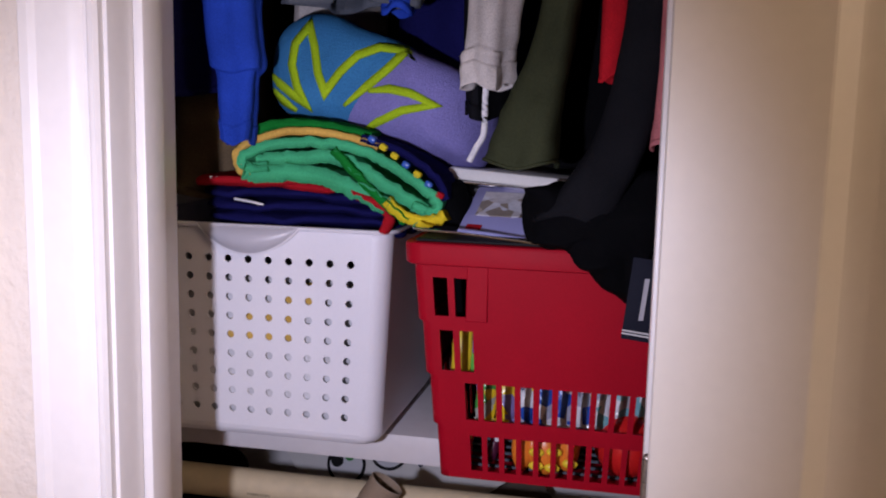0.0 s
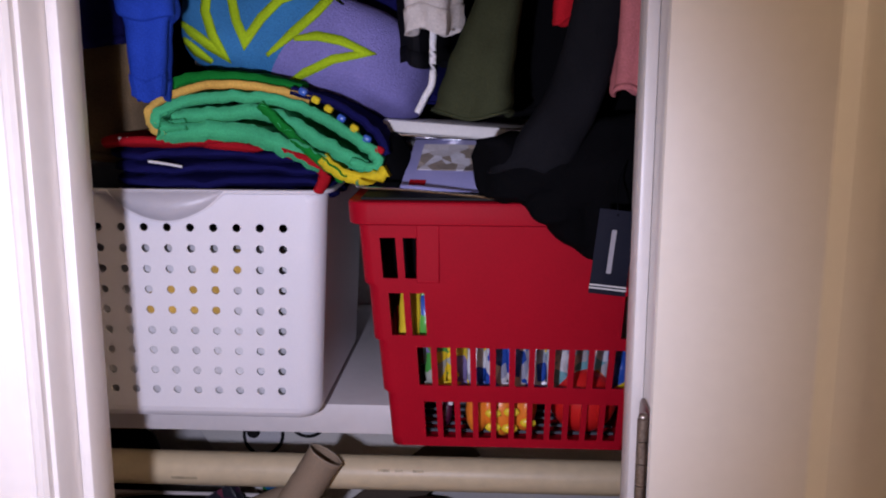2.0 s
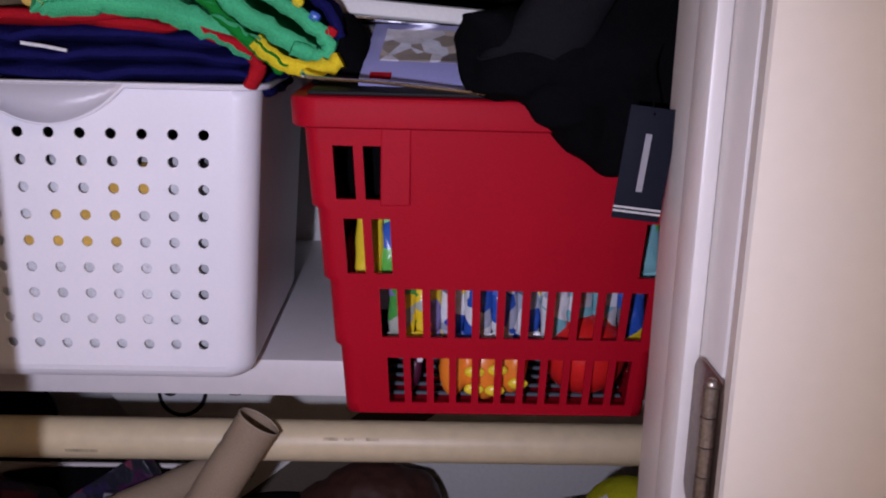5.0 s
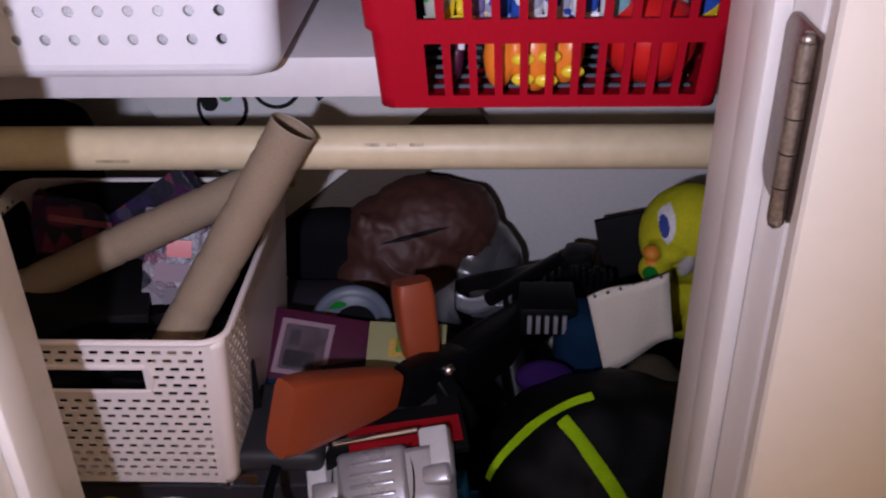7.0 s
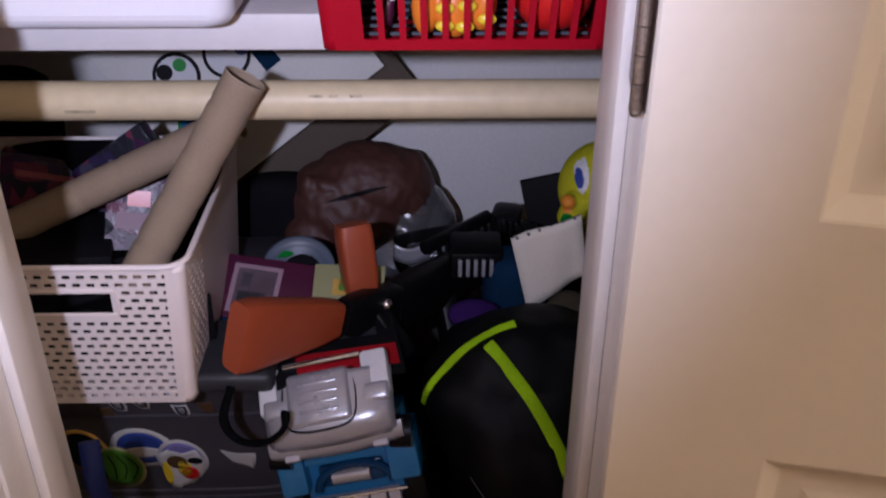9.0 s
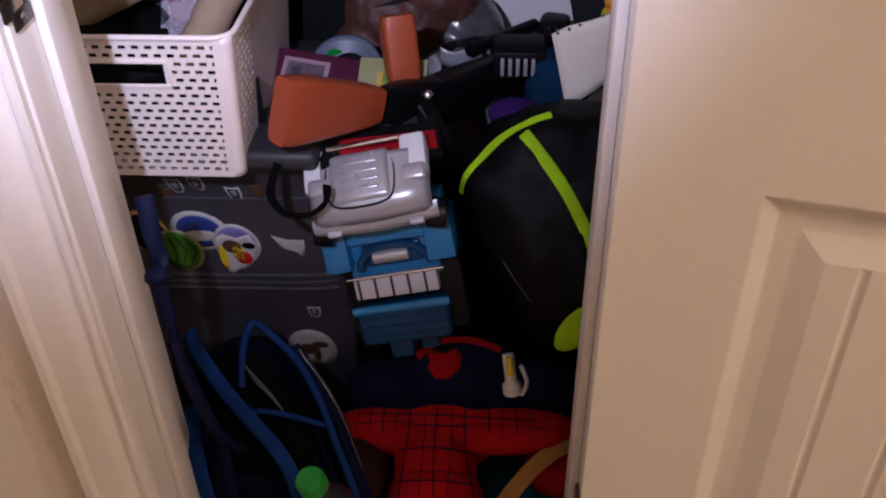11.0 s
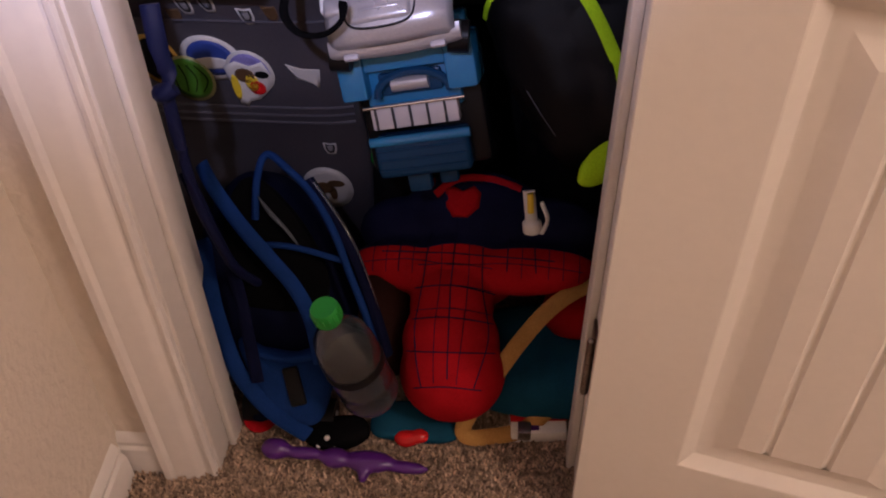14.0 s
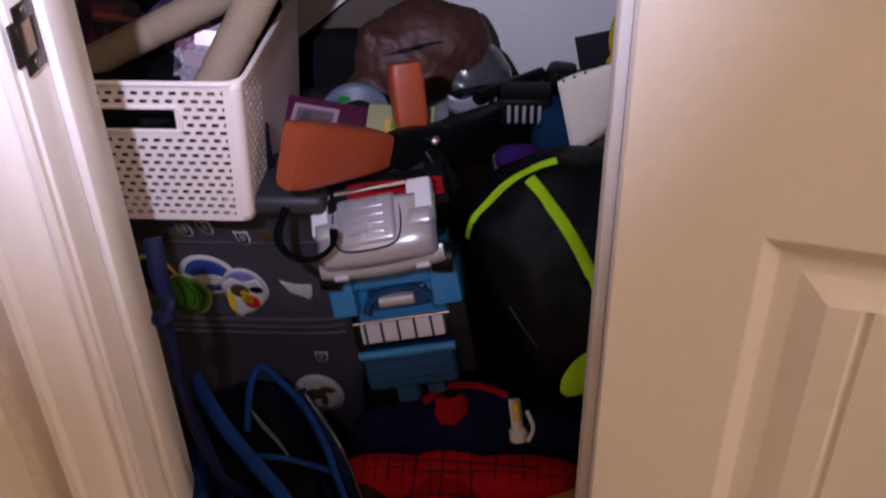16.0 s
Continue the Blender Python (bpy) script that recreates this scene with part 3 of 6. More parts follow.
def printed(name, colours, scale=70.0, rough=0.25):
    """Glossy film printed in patches of a few colours."""
    m = bpy.data.materials.new(name)
    m.use_nodes = True
    n, l = m.node_tree.nodes, m.node_tree.links
    tex, tc, ramp, wave = n.new("ShaderNodeTexVoronoi"), n.new("ShaderNodeTexCoord"), n.new("ShaderNodeValToRGB"), n.new("ShaderNodeTexNoise")
    tex.inputs["Scale"].default_value = scale
    wave.inputs["Scale"].default_value = 90
    l.new(tc.outputs["Object"], tex.inputs["Vector"])
    l.new(tc.outputs["Object"], wave.inputs["Vector"])
    sep = n.new("ShaderNodeSeparateColor")
    l.new(tex.outputs["Color"], sep.inputs["Color"])
    l.new(sep.outputs["Red"], ramp.inputs["Fac"])
    ramp.color_ramp.interpolation = "CONSTANT"
    for k, c in enumerate(colours):
        e = ramp.color_ramp.elements[k] if k < 2 else ramp.color_ramp.elements.new(k / len(colours))
        e.position, e.color = k / len(colours), (*c, 1)
    b = n["Principled BSDF"]
    l.new(ramp.outputs["Color"], b.inputs["Base Color"])
    b.inputs["Roughness"].default_value = rough
    bp = n.new("ShaderNodeBump")
    bp.inputs["Strength"].default_value, bp.inputs["Distance"].default_value = 0.6, 0.004
    l.new(wave.outputs["Fac"], bp.inputs["Height"])
    l.new(bp.outputs["Normal"], b.inputs["Normal"])
    M[name] = m
W, BL, YE, GR, TE, DK, OR = (0.6, 0.6, 0.62), (0.02, 0.07, 0.34), (0.7, 0.5, 0.02), (0.06, 0.28, 0.05), (0.16, 0.36, 0.4), (0.02, 0.02, 0.03), (0.6, 0.16, 0.02)
printed("film_a", (BL, W, W, (0.30, 0.32, 0.40), W, BL), 60)
printed("film_b", (YE, GR, YE, (0.20, 0.16, 0.35), (0.35, 0.36, 0.30)), 60)
printed("film_c", (W, TE, (0.42, 0.40, 0.42), W, TE, OR), 60)
printed("film_d", (BL, W, (0.10, 0.11, 0.16), YE, BL), 60)
printed("cartoon_pink", ((0.10, 0.02, 0.05), (0.20, 0.17, 0.20), DK, (0.16, 0.04, 0.08), (0.06, 0.02, 0.05), (0.28, 0.24, 0.28)), 60, 0.4)
printed("cartoon_dark", (DK, (0.05, 0.012, 0.05), DK, (0.16, 0.03, 0.06), (0.03, 0.02, 0.06), (0.06, 0.05, 0.08)), 55, 0.35)
printed("pale_photo", ((0.5, 0.48, 0.5), (0.24, 0.2, 0.16), (0.42, 0.36, 0.30), (0.12, 0.10, 0.09), (0.55, 0.55, 0.6)), 75, 0.35)
M["silver_plastic"] = material("silver_plastic", (0.46, 0.46, 0.50), 0.28, 0.5, spread=0.08, bump=0.02)
M["chrome"] = material("chrome", (0.75, 0.75, 0.78), 0.15, 1.0, spread=0.05, bump=0.0)
M["clear"] = material("clear_plastic", (0.85, 0.90, 0.95), 0.06, spread=0.02, bump=0.0, transmission=1.0)
M["bottle_pet"] = material("bottle_plastic", (0.55, 0.60, 0.66), 0.025, spread=0.02, scale=80, bump=0.22, fine=60, transmission=0.97, deep=0.004)
M["water"] = material("water", (0.30, 0.48, 0.80), 0.03, spread=0.03, bump=0.0, transmission=0.98)
M["vinyl"] = material("clear_vinyl", (0.75, 0.78, 0.82), 0.22, spread=0.02, bump=0.3, fine=60, transmission=0.92)

def pose3(at, lean=0.0, turn=0.0, roll=0.0):
    """A frame whose x runs right, y up and z out to the room; lean tips it back."""
    return Matrix.Translation(at) @ Matrix.Rotation(radians(turn), 4, "Z") @ Matrix.Rotation(radians(90 - lean), 4, "X") @ Matrix.Rotation(radians(roll), 4, "Z")

def pillow(bm, outline, depth, m, power=2.4, rings=7, wobble=0.0, steps=6, seed=0, zoom=18.0):
    """A stuffed shape: an outline in x and y, swelling to depth in z."""
    ps = [Vector((p[0], p[1], 0)) for p in smooth_path([(x, y, 0) for x, y in outline], steps, True)]
    mid = sum(ps, Vector()) / len(ps)
    loops = []
    for k in range(-rings, rings + 1):
        t = math.sin(math.pi / 2 * k / rings)
        f = max(0.02, (1 - abs(t) ** power)) ** (1 / power)
        lp = []
        for p in ps:
            q = mid + (p - mid) * f
            q.z = t * depth / 2
            if wobble:
                w = noise.noise_vector(Vector((q.x * zoom + seed, q.y * zoom, q.z * zoom)))
                q += Vector(w) * wobble
            lp.append(m @ q)
        loops.append(lp)
    loft(bm, loops)
    bmesh.ops.recalc_face_normals(bm, faces=bm.faces)

def ellipse(rx, ry, n=10, cx=0.0, cy=0.0, power=2.0):
    return [(cx + rx * math.copysign(abs(math.cos(a)) ** (2 / power), math.cos(a)), cy + ry * math.copysign(abs(math.sin(a)) ** (2 / power), math.sin(a))) for a in (2 * math.pi * k / n for k in range(n))]

def blob(balls, voxel=0.006, wobble=0.0, zoom=25.0, seed=0):
    """Ellipsoids (place, radii, turn about y) melted into one skin. Returns a bmesh."""
    bm = bmesh.new()
    for at, radii, turn in balls:
        bmesh.ops.create_icosphere(bm, subdivisions=3, radius=1.0, matrix=Matrix.Translation(at) @ Matrix.Rotation(radians(turn), 4, "Y") @ Matrix.Diagonal((*radii, 1)))
    me = bpy.data.meshes.new("melt")
    bm.to_mesh(me)
    bm.free()
    ob = bpy.data.objects.new("melt", me)
    scene.collection.objects.link(ob)
    mod = ob.modifiers.new("melt", "REMESH")
    mod.mode, mod.voxel_size = "VOXEL", voxel
    sm = ob.modifiers.new("smooth", "SMOOTH")
    sm.factor, sm.iterations = 0.5, 6
    bpy.context.view_layer.update()
    got = bpy.data.meshes.new_from_object(ob.evaluated_get(bpy.context.evaluated_depsgraph_get()))
    out = bmesh.new()
    out.from_mesh(got)
    bpy.data.objects.remove(ob)
    bpy.data.meshes.remove(me)
    bpy.data.meshes.remove(got)
    if wobble:
        out.normal_update()
        for v in out.verts:
            n1 = noise.noise(v.co * zoom + Vector((seed, 0, 0))) + 0.5 * noise.noise(v.co * zoom * 2.3)
            v.co += v.normal * n1 * wobble
    return out

def tree_of(*obs):
    bpy.context.view_layer.update()
    dg = bpy.context.evaluated_depsgraph_get()
    vs, fs = [], []
    for o in obs:
        e = o.evaluated_get(dg)
        me = e.to_mesh()
        base = len(vs)
        vs += [o.matrix_world @ v.co for v in me.vertices]
        fs += [[base + i for i in p.vertices] for p in me.polygons]
        e.to_mesh_clear()
    return BVHTree.FromPolygons(vs, fs)

def lay(tree, p, way, lift):
    """A point moved along way onto the skin, and lifted off it a little."""
    way = Vector(way).normalized()
    hit = tree.ray_cast(Vector(p) - way * 0.35, way)
    if hit[0] is None:
        near = tree.find_nearest(Vector(p))
        return near[0] - way * lift
    return hit[0] - way * lift

def strip(tree, pts, way, width, mat, parent, name="trim", lift=0.001, thick=0.0012, steps=8, label="", closed=False):
    """A flat band laid along a line on a skin."""
    path = [lay(tree, p, way, lift) for p in smooth_path(pts, steps, closed)]
    bm = bmesh.new()
    sweep(bm, path, width / 2, 6, thick / (width / 2), closed=closed, up=-Vector(way))
    return part(name, bm, mat, parent, label)

def patch(tree, at, way, right, up, outline, mat, parent, name="sticker", lift=0.0012, label="", rings=4):
    """A thin sheet with a round-about outline laid on a skin."""
    right, up = Vector(right).normalized(), Vector(up).normalized()
    bm = bmesh.new()
    loops = []
    for k in range(rings + 1):
        f = max(0.03, k / rings)
        loops.append([lay(tree, Vector(at) + right * x * f + up * y * f, way, lift) for x, y in outline])
    rows = loft(bm, loops, cap=False)
    bm.faces.new(rows[0])
    bmesh.ops.recalc_face_normals(bm, faces=bm.faces)
    return part(name, bm, mat, parent, label, solid=0.0004)

def garment(name, label, mat, stations, folds=4, amp=0.12, seed=0, category="garment", solid=0.0015, cuff=False):
    """A hanging tube of cloth: stations (x, y, z, half width, half depth) from the rod down to the hem."""
    ob = thing(name, label, category, stations[0][:3], "hanging clothes")
    path = smooth_path([s[:3] for s in stations], 10)
    size = smooth_path([(s[3], s[4], 0) for s in stations], 10)
    bm = bmesh.new()
    loops = []
    for k, (p, s) in enumerate(zip(path, size)):
        f = k / (len(path) - 1)
        lp = []
        for i in range(40):
            a = 2 * math.pi * i / 40
            w = 1 + amp * (0.4 + f) * (math.sin(folds * a + seed * 1.7 + 0.9 * math.sin(2.2 * f + seed)) + 0.5 * noise.noise(Vector((math.cos(a) * 2 + seed, math.sin(a) * 2, f * 4))) + 0.45 * noise.noise(Vector((math.cos(a) * 1.3 + seed * 3, math.sin(a) * 1.3 + f * 5, f * 17))))
            lp.append((p.x + math.cos(a) * s.x * w, p.y + math.sin(a) * s.y * w, p.z + 0.004 * math.sin(3 * a + seed) * f))
        loops.append(lp)
    loft(bm, loops, cap=False)
    part("cloth", bm, mat, ob, solid=solid)
    tail = loops[-8:] if cuff else loops[-2:]
    bm = bmesh.new()
    rows = []
    for k, lp in enumerate(tail):
        mid = sum((Vector(q) for q in lp), Vector()) / len(lp)
        rows.append([mid + (Vector(q) - mid) * (1.035 if not cuff else 1.02 + 0.035 * (i % 2)) for i, q in enumerate(lp)])
    loft(bm, rows, cap=False)
    part("cuff" if cuff else "hem", bm, mat, ob, solid=solid)
    return ob

# ---- clothes on the upper rod ----
ROD = 1.95
garment("shirt", "navy cotton shirt on the upper rod", "navy_cloth", [(-0.61, 1.22, ROD, 0.03, 0.03), (-0.60, 1.18, 1.85, 0.05, 0.10), (-0.585, 1.12, 1.6, 0.055, 0.09), (-0.582, 1.10, 1.44, 0.055, 0.08)], 5, 0.1, 1)
garment("trousers", "khaki cotton trousers on the upper rod", "khaki_cloth", [(-0.585, 1.26, ROD, 0.02, 0.03), (-0.575, 1.25, 1.8, 0.04, 0.12), (-0.565, 1.24, 1.5, 0.045, 0.12), (-0.56, 1.23, 1.31, 0.05, 0.12)], 3, 0.1, 2)
garment("sweater", "royal blue sweater sleeve with a ribbed cuff, hanging", "royal_cloth", [(-0.49, 1.18, ROD, 0.02, 0.03), (-0.488, 1.10, 1.72, 0.045, 0.07), (-0.478, 1.045, 1.56, 0.032, 0.03), (-0.468, 1.035, 1.478, 0.031, 0.026), (-0.468, 1.035, 1.463, 0.023, 0.02), (-0.470, 1.04, 1.42, 0.020, 0.018), (-0.471, 1.04, 1.385, 0.016, 0.016)], 4, 0.14, 3, cuff=True)
garment("shirt", "white cotton undershirt behind the sleeves", "heather_cloth", [(-0.42, 1.3, ROD, 0.03, 0.03), (-0.42, 1.3, 1.7, 0.05, 0.10), (-0.43, 1.28, 1.42, 0.05, 0.10)], 5, 0.1, 4)
garment("shirt", "grey sheer shirt with a ragged hem, hanging", "slate_cloth", [(-0.34, 1.15, ROD, 0.03, 0.04), (-0.34, 1.10, 1.7, 0.06, 0.06), (-0.345, 1.07, 1.545, 0.065, 0.05)], 6, 0.22, 5)
garment("shirt", "blue cotton shirt sleeve on the upper rod", "royal_cloth", [(-0.275, 1.17, ROD, 0.02, 0.03), (-0.278, 1.1, 1.7, 0.03, 0.04), (-0.282, 1.06, 1.535, 0.017, 0.02)], 3, 0.1, 6)
garment("jacket", "near-black jacket hanging on the upper rod", "navy_cloth", [(-0.24, 1.3, ROD, 0.03, 0.03), (-0.24, 1.28, 1.8, 0.07, 0.10), (-0.235, 1.27, 1.45, 0.085, 0.09), (-0.22, 1.27, 1.375, 0.085, 0.09)], 4, 0.1, 7)
grey = garment("hoodie", "heather grey sleeve with a ribbed cuff, hanging", "heather_cloth", [(-0.135, 1.18, ROD, 0.02, 0.04), (-0.150, 1.06, 1.70, 0.048, 0.05), (-0.160, 1.005, 1.56, 0.027, 0.030), (-0.164, 0.995, 1.497, 0.023, 0.026), (-0.166, 0.993, 1.486, 0.023, 0.026), (-0.167, 0.99, 1.452, 0.022, 0.024)], 4, 0.14, 8, cuff=True)
bm = bmesh.new()
sweep(bm, smooth_path([(-0.166, 0.985, 1.47), (-0.1675, 0.984, 1.44), (-0.168, 0.984, 1.405), (-0.175, 0.984, 1.390), (-0.183, 0.984, 1.374)], 6), 0.0034, 8)
part("drawstring", bm, "white_cloth", grey, "white drawstring")
garment("shirt", "dark grey cotton shirt on the upper rod", "char_cloth", [(-0.20, 1.25, ROD, 0.03, 0.03), (-0.195, 1.16, 1.7, 0.03, 0.08), (-0.185, 1.13, 1.42, 0.025, 0.08)], 4, 0.1, 9)
garment("shirt", "olive green shirt with a flared hem, hanging", "olive_cloth", [(-0.070, 1.18, ROD, 0.02, 0.04), (-0.080, 1.08, 1.70, 0.022, 0.05), (-0.096, 1.02, 1.52, 0.019, 0.045), (-0.116, 1.0, 1.43, 0.028, 0.045), (-0.124, 0.995, 1.372, 0.037, 0.045)], 3, 0.12, 10)
garment("jacket", "black jacket hanging on the upper rod", "black_cloth", [(-0.06, 1.25, ROD, 0.03, 0.03), (-0.06, 1.2, 1.7, 0.06, 0.09), (-0.06, 1.16, 1.5, 0.065, 0.10), (-0.06, 1.16, 1.37, 0.065, 0.10)], 5, 0.1, 11)
garment("shirt", "red cotton shirt sleeve between black clothes", "red_cloth", [(-0.02, 1.18, ROD, 0.02, 0.03), (-0.028, 1.06, 1.7, 0.025, 0.04), (-0.034, 1.0, 1.54, 0.016, 0.025), (-0.036, 0.998, 1.462, 0.014, 0.02)], 3, 0.1, 12)
garment("sweater", "charcoal sweater with a long sleeve, hanging", "char_cloth", [(0.03, 1.18, ROD, 0.02, 0.04), (0.02, 1.04, 1.72, 0.04, 0.05), (0.0, 0.985, 1.52, 0.026, 0.026), (-0.018, 0.982, 1.42, 0.026, 0.024), (-0.05, 0.985, 1.35, 0.032, 0.022), (-0.075, 0.988, 1.318, 0.034, 0.018)], 3, 0.08, 13)
garment("shirt", "dusty rose shirt hem beside the black clothes", "rose_cloth", [(0.06, 1.15, ROD, 0.02, 0.03), (0.05, 1.0, 1.7, 0.04, 0.05), (0.032, 0.965, 1.5, 0.022, 0.03), (0.024, 0.955, 1.395, 0.020, 0.025)], 4, 0.14, 14)
garment("coat", "dark charcoal coat at the closet's end", "black_cloth", [(0.14, 1.2, ROD, 0.03, 0.04), (0.12, 1.1, 1.75, 0.07, 0.12), (0.10, 1.08, 1.5, 0.07, 0.12), (0.09, 1.08, 1.31, 0.075, 0.11)], 5, 0.08, 15)

for k, (x, mat, w) in enumerate(((-0.72, "black_cloth", "black"), (-0.62, "char_cloth", "charcoal"), (-0.50, "black_cloth", "black"), (-0.36, "char_cloth", "charcoal"), (-0.16, "black_cloth", "black"), (0.0, "char_cloth", "charcoal"))):
    garment("coat", w + " coat at the back of the upper rod", mat, [(x, 1.26, ROD, 0.03, 0.03), (x, 1.36, 1.8, 0.085, 0.08), (x, 1.40, 1.5, 0.09, 0.08), (x, 1.42, 1.30 + 0.02 * (k % 3), 0.09, 0.075)], 5, 0.09, 20 + k)

# ---- towels in the white basket ----
navy = thing("folded_towel", "navy folded towel with red trim in the basket", "towel", (-0.42, 1.16, 1.285), "folded towels")
for k, (z, mat, w, dx) in enumerate(((1.276, "navy_cloth", 0.132, 0.0), (1.291, "navy_cloth", 0.134, 0.002), (1.306, "navy_cloth", 0.129, -0.003), (1.322, "navy_cloth", 0.122, -0.012), (1.334, "red_cloth", 0.112, -0.030))):
    bm = bmesh.new()
    pillow(bm, ellipse(w, 0.100, 16, power=5), 0.0195, pose3((-0.415 + dx, 1.178 - 0.002 * k, z), lean=90), 3.0, 6, 0.0065, seed=k, zoom=34)
    part("fold", bm, mat, navy, "red hem fold" if mat == "red_cloth" else "")
for pts, mat, r in (([(-0.30, 1.072, 1.283), (-0.292, 1.066, 1.300), (-0.305, 1.064, 1.316), (-0.33, 1.066, 1.325), (-0.345, 1.07, 1.333)], "red_cloth", 0.008), ([(-0.540, 1.08, 1.333), (-0.50, 1.070, 1.338), (-0.44, 1.068, 1.337), (-0.39, 1.070, 1.343)], "red_cloth", 0.007)):
    bm = bmesh.new()
    sweep(bm, smooth_path(pts, 6), r, 10, 0.7)
    part("hem", bm, mat, navy, "red hem")
bm = bmesh.new()
sweep(bm, [(-0.490, 1.0715, 1.3145), (-0.47, 1.0705, 1.312), (-0.452, 1.0705, 1.309)], 0.0016, 6)
part("tag", bm, "white_cloth", navy, "white care tag")
for x in (-0.521, -0.512):
    bm = bmesh.new()
    sweep(bm, [(x, 1.070, 1.341), (x + 0.003, 1.069, 1.336)], 0.0018, 6)
    part("stitch", bm, "white_cloth", navy)

green = thing("folded_towel", "green and gold folded beach towel with open layered edge", "towel", (-0.36, 1.16, 1.345), "folded towels")
def sheet_fold(name, pts, mat, radius, y0, y1, wob, seed, label=""):
    """A layer of cloth: a line in x and z, pushed back in y, with a rounded front edge."""
    path = smooth_path([(x, 0, z) for x, z in pts], 8)
    bm = bmesh.new()
    loops = []
    for k, y in enumerate((y0 + radius * 0.9, y0 + radius * 0.3, y0, y0 + 0.02, (y0 + y1) / 2, y1)):
        grow = (0.35, 0.8, 1.0, 1.0, 1.0, 0.9)[k]
        lp_a, lp_b = [], []
        for i, p in enumerate(path):
            d = path[min(i + 1, len(path) - 1)] - path[max(i - 1, 0)]
            nrm = Vector((-d.z, 0, d.x)).normalized()
            w = wob * (noise.noise(Vector((i * 0.35 + seed, y * 20, 0))) + 0.45 * noise.noise(Vector((i * 0.9 + seed, y * 40, 3))))
            lp_a.append(Vector((p.x, y, p.z)) + nrm * (radius * grow + w))
            lp_b.append(Vector((p.x, y, p.z)) - nrm * (radius * grow - w))
        loops.append(lp_a + lp_b[::-1])
    loft(bm, loops)
    bmesh.ops.recalc_face_normals(bm, faces=bm.faces)
    return part(name, bm, mat, green, label, smooth=70)
sheet_fold("layer", [(-0.305, 1.383), (-0.340, 1.393), (-0.378, 1.399), (-0.415, 1.398), (-0.455, 1.388), (-0.480, 1.373), (-0.479, 1.354), (-0.466, 1.344)], "gold_cloth", 0.0045, 1.058, 1.24, 0.002, 1, "gold towel border")
sheet_fold("layer", [(-0.440, 1.356), (-0.464, 1.355), (-0.473, 1.364), (-0.451, 1.378), (-0.411, 1.385), (-0.364, 1.386), (-0.325, 1.379), (-0.294, 1.366), (-0.263, 1.347), (-0.240, 1.331), (-0.232, 1.317), (-0.241, 1.310), (-0.262, 1.317)], "green_cloth", 0.0062, 1.054, 1.24, 0.0034, 2)
sheet_fold("layer", [(-0.470, 1.351), (-0.451, 1.347), (-0.411, 1.350), (-0.372, 1.347), (-0.345, 1.338), (-0.318, 1.328), (-0.292, 1.314)], "green_cloth", 0.0105, 1.052, 1.24, 0.0040, 3)
sheet_fold("layer", [(-0.458, 1.362), (-0.430, 1.366), (-0.400, 1.368), (-0.364, 1.370), (-0.333, 1.362), (-0.302, 1.344), (-0.270, 1.325), (-0.246, 1.311)], "green_cloth", 0.0080, 1.056, 1.24, 0.0040, 4)
sheet_fold("layer", [(-0.358, 1.379), (-0.333, 1.354), (-0.310, 1.332), (-0.288, 1.313), (-0.268, 1.298)], "leaf_green", 0.0050, 1.0525, 1.22, 0.003, 5, "deep green stripe")
sheet_fold("layer", [(-0.292, 1.322), (-0.276, 1.308), (-0.255, 1.300), (-0.236, 1.301), (-0.222, 1.308)], "yellow_cloth", 0.0066, 1.050, 1.22, 0.003, 6, "yellow towel border")
sheet_fold("layer", [(-0.476, 1.380), (-0.462, 1.393), (-0.440, 1.404), (-0.404, 1.407), (-0.357, 1.403), (-0.315, 1.394)], "leaf_green", 0.0062, 1.064, 1.24, 0.002, 7, "deep green stripe")
sheet_fold("layer", [(-0.325, 1.393), (-0.29, 1.384), (-0.258, 1.368), (-0.233, 1.348), (-0.222, 1.325)], "navy_cloth", 0.0045, 1.056, 1.24, 0.002, 8, "navy patterned border")
for k in range(7):
    f = k / 6
    x, z = -0.312 + 0.082 * f, 1.3915 - 0.050 * f - 0.012 * f * f
    bm = bmesh.new()
    block(bm, (-0.0050, 0.0, -0.0036), (0.0050, 0.012, 0.0046), 0.0028, Matrix.Translation((x, 1.0545, z)) @ Matrix.Rotation(radians(30), 4, "Y"))
    part("motif", bm, ("snack_blue", "yellow_cloth", "yellow_cloth", "snack_blue", "yellow_cloth", "snack_blue", "red_cloth")[k], green)

beach = thing("beach_towel", "blue and lilac beach towel with a lime leaf, folded", "towel", (-0.33, 1.19, 1.40), "folded towels")
TW = pose3((-0.335, 1.168, 1.436), lean=14) @ Matrix.Diagonal((1.13, 1.1, 1, 1))
outline = [(-0.122, 0.045), (-0.105, 0.080), (-0.060, 0.092), (0.0, 0.074), (0.065, 0.046), (0.125, 0.010), (0.136, -0.02), (0.118, -0.072), (0.06, -0.062), (-0.01, -0.046), (-0.085, -0.028), (-0.118, 0.0)]
bm = bmesh.new()
pillow(bm, outline, 0.155, TW, 3.2, 9, 0.004, 8, 3, 20)
cut = TW.inverted()
bmesh.ops.bisect_plane(bm, geom=bm.verts[:] + bm.edges[:] + bm.faces[:], plane_co=TW @ Vector((0.022, 0.02, 0)), plane_no=(cut.to_3x3().transposed() @ Vector((1, -0.75, 0))).normalized())
for f in bm.faces:
    q = cut @ f.calc_center_median()
    if q.x - 0.75 * (q.y - 0.02) > 0.022:
        f.material_index = 1
body = part("folded_body", bm, ["blue_towel", "lilac_towel"], beach, smooth=60)
skin = tree_of(body)
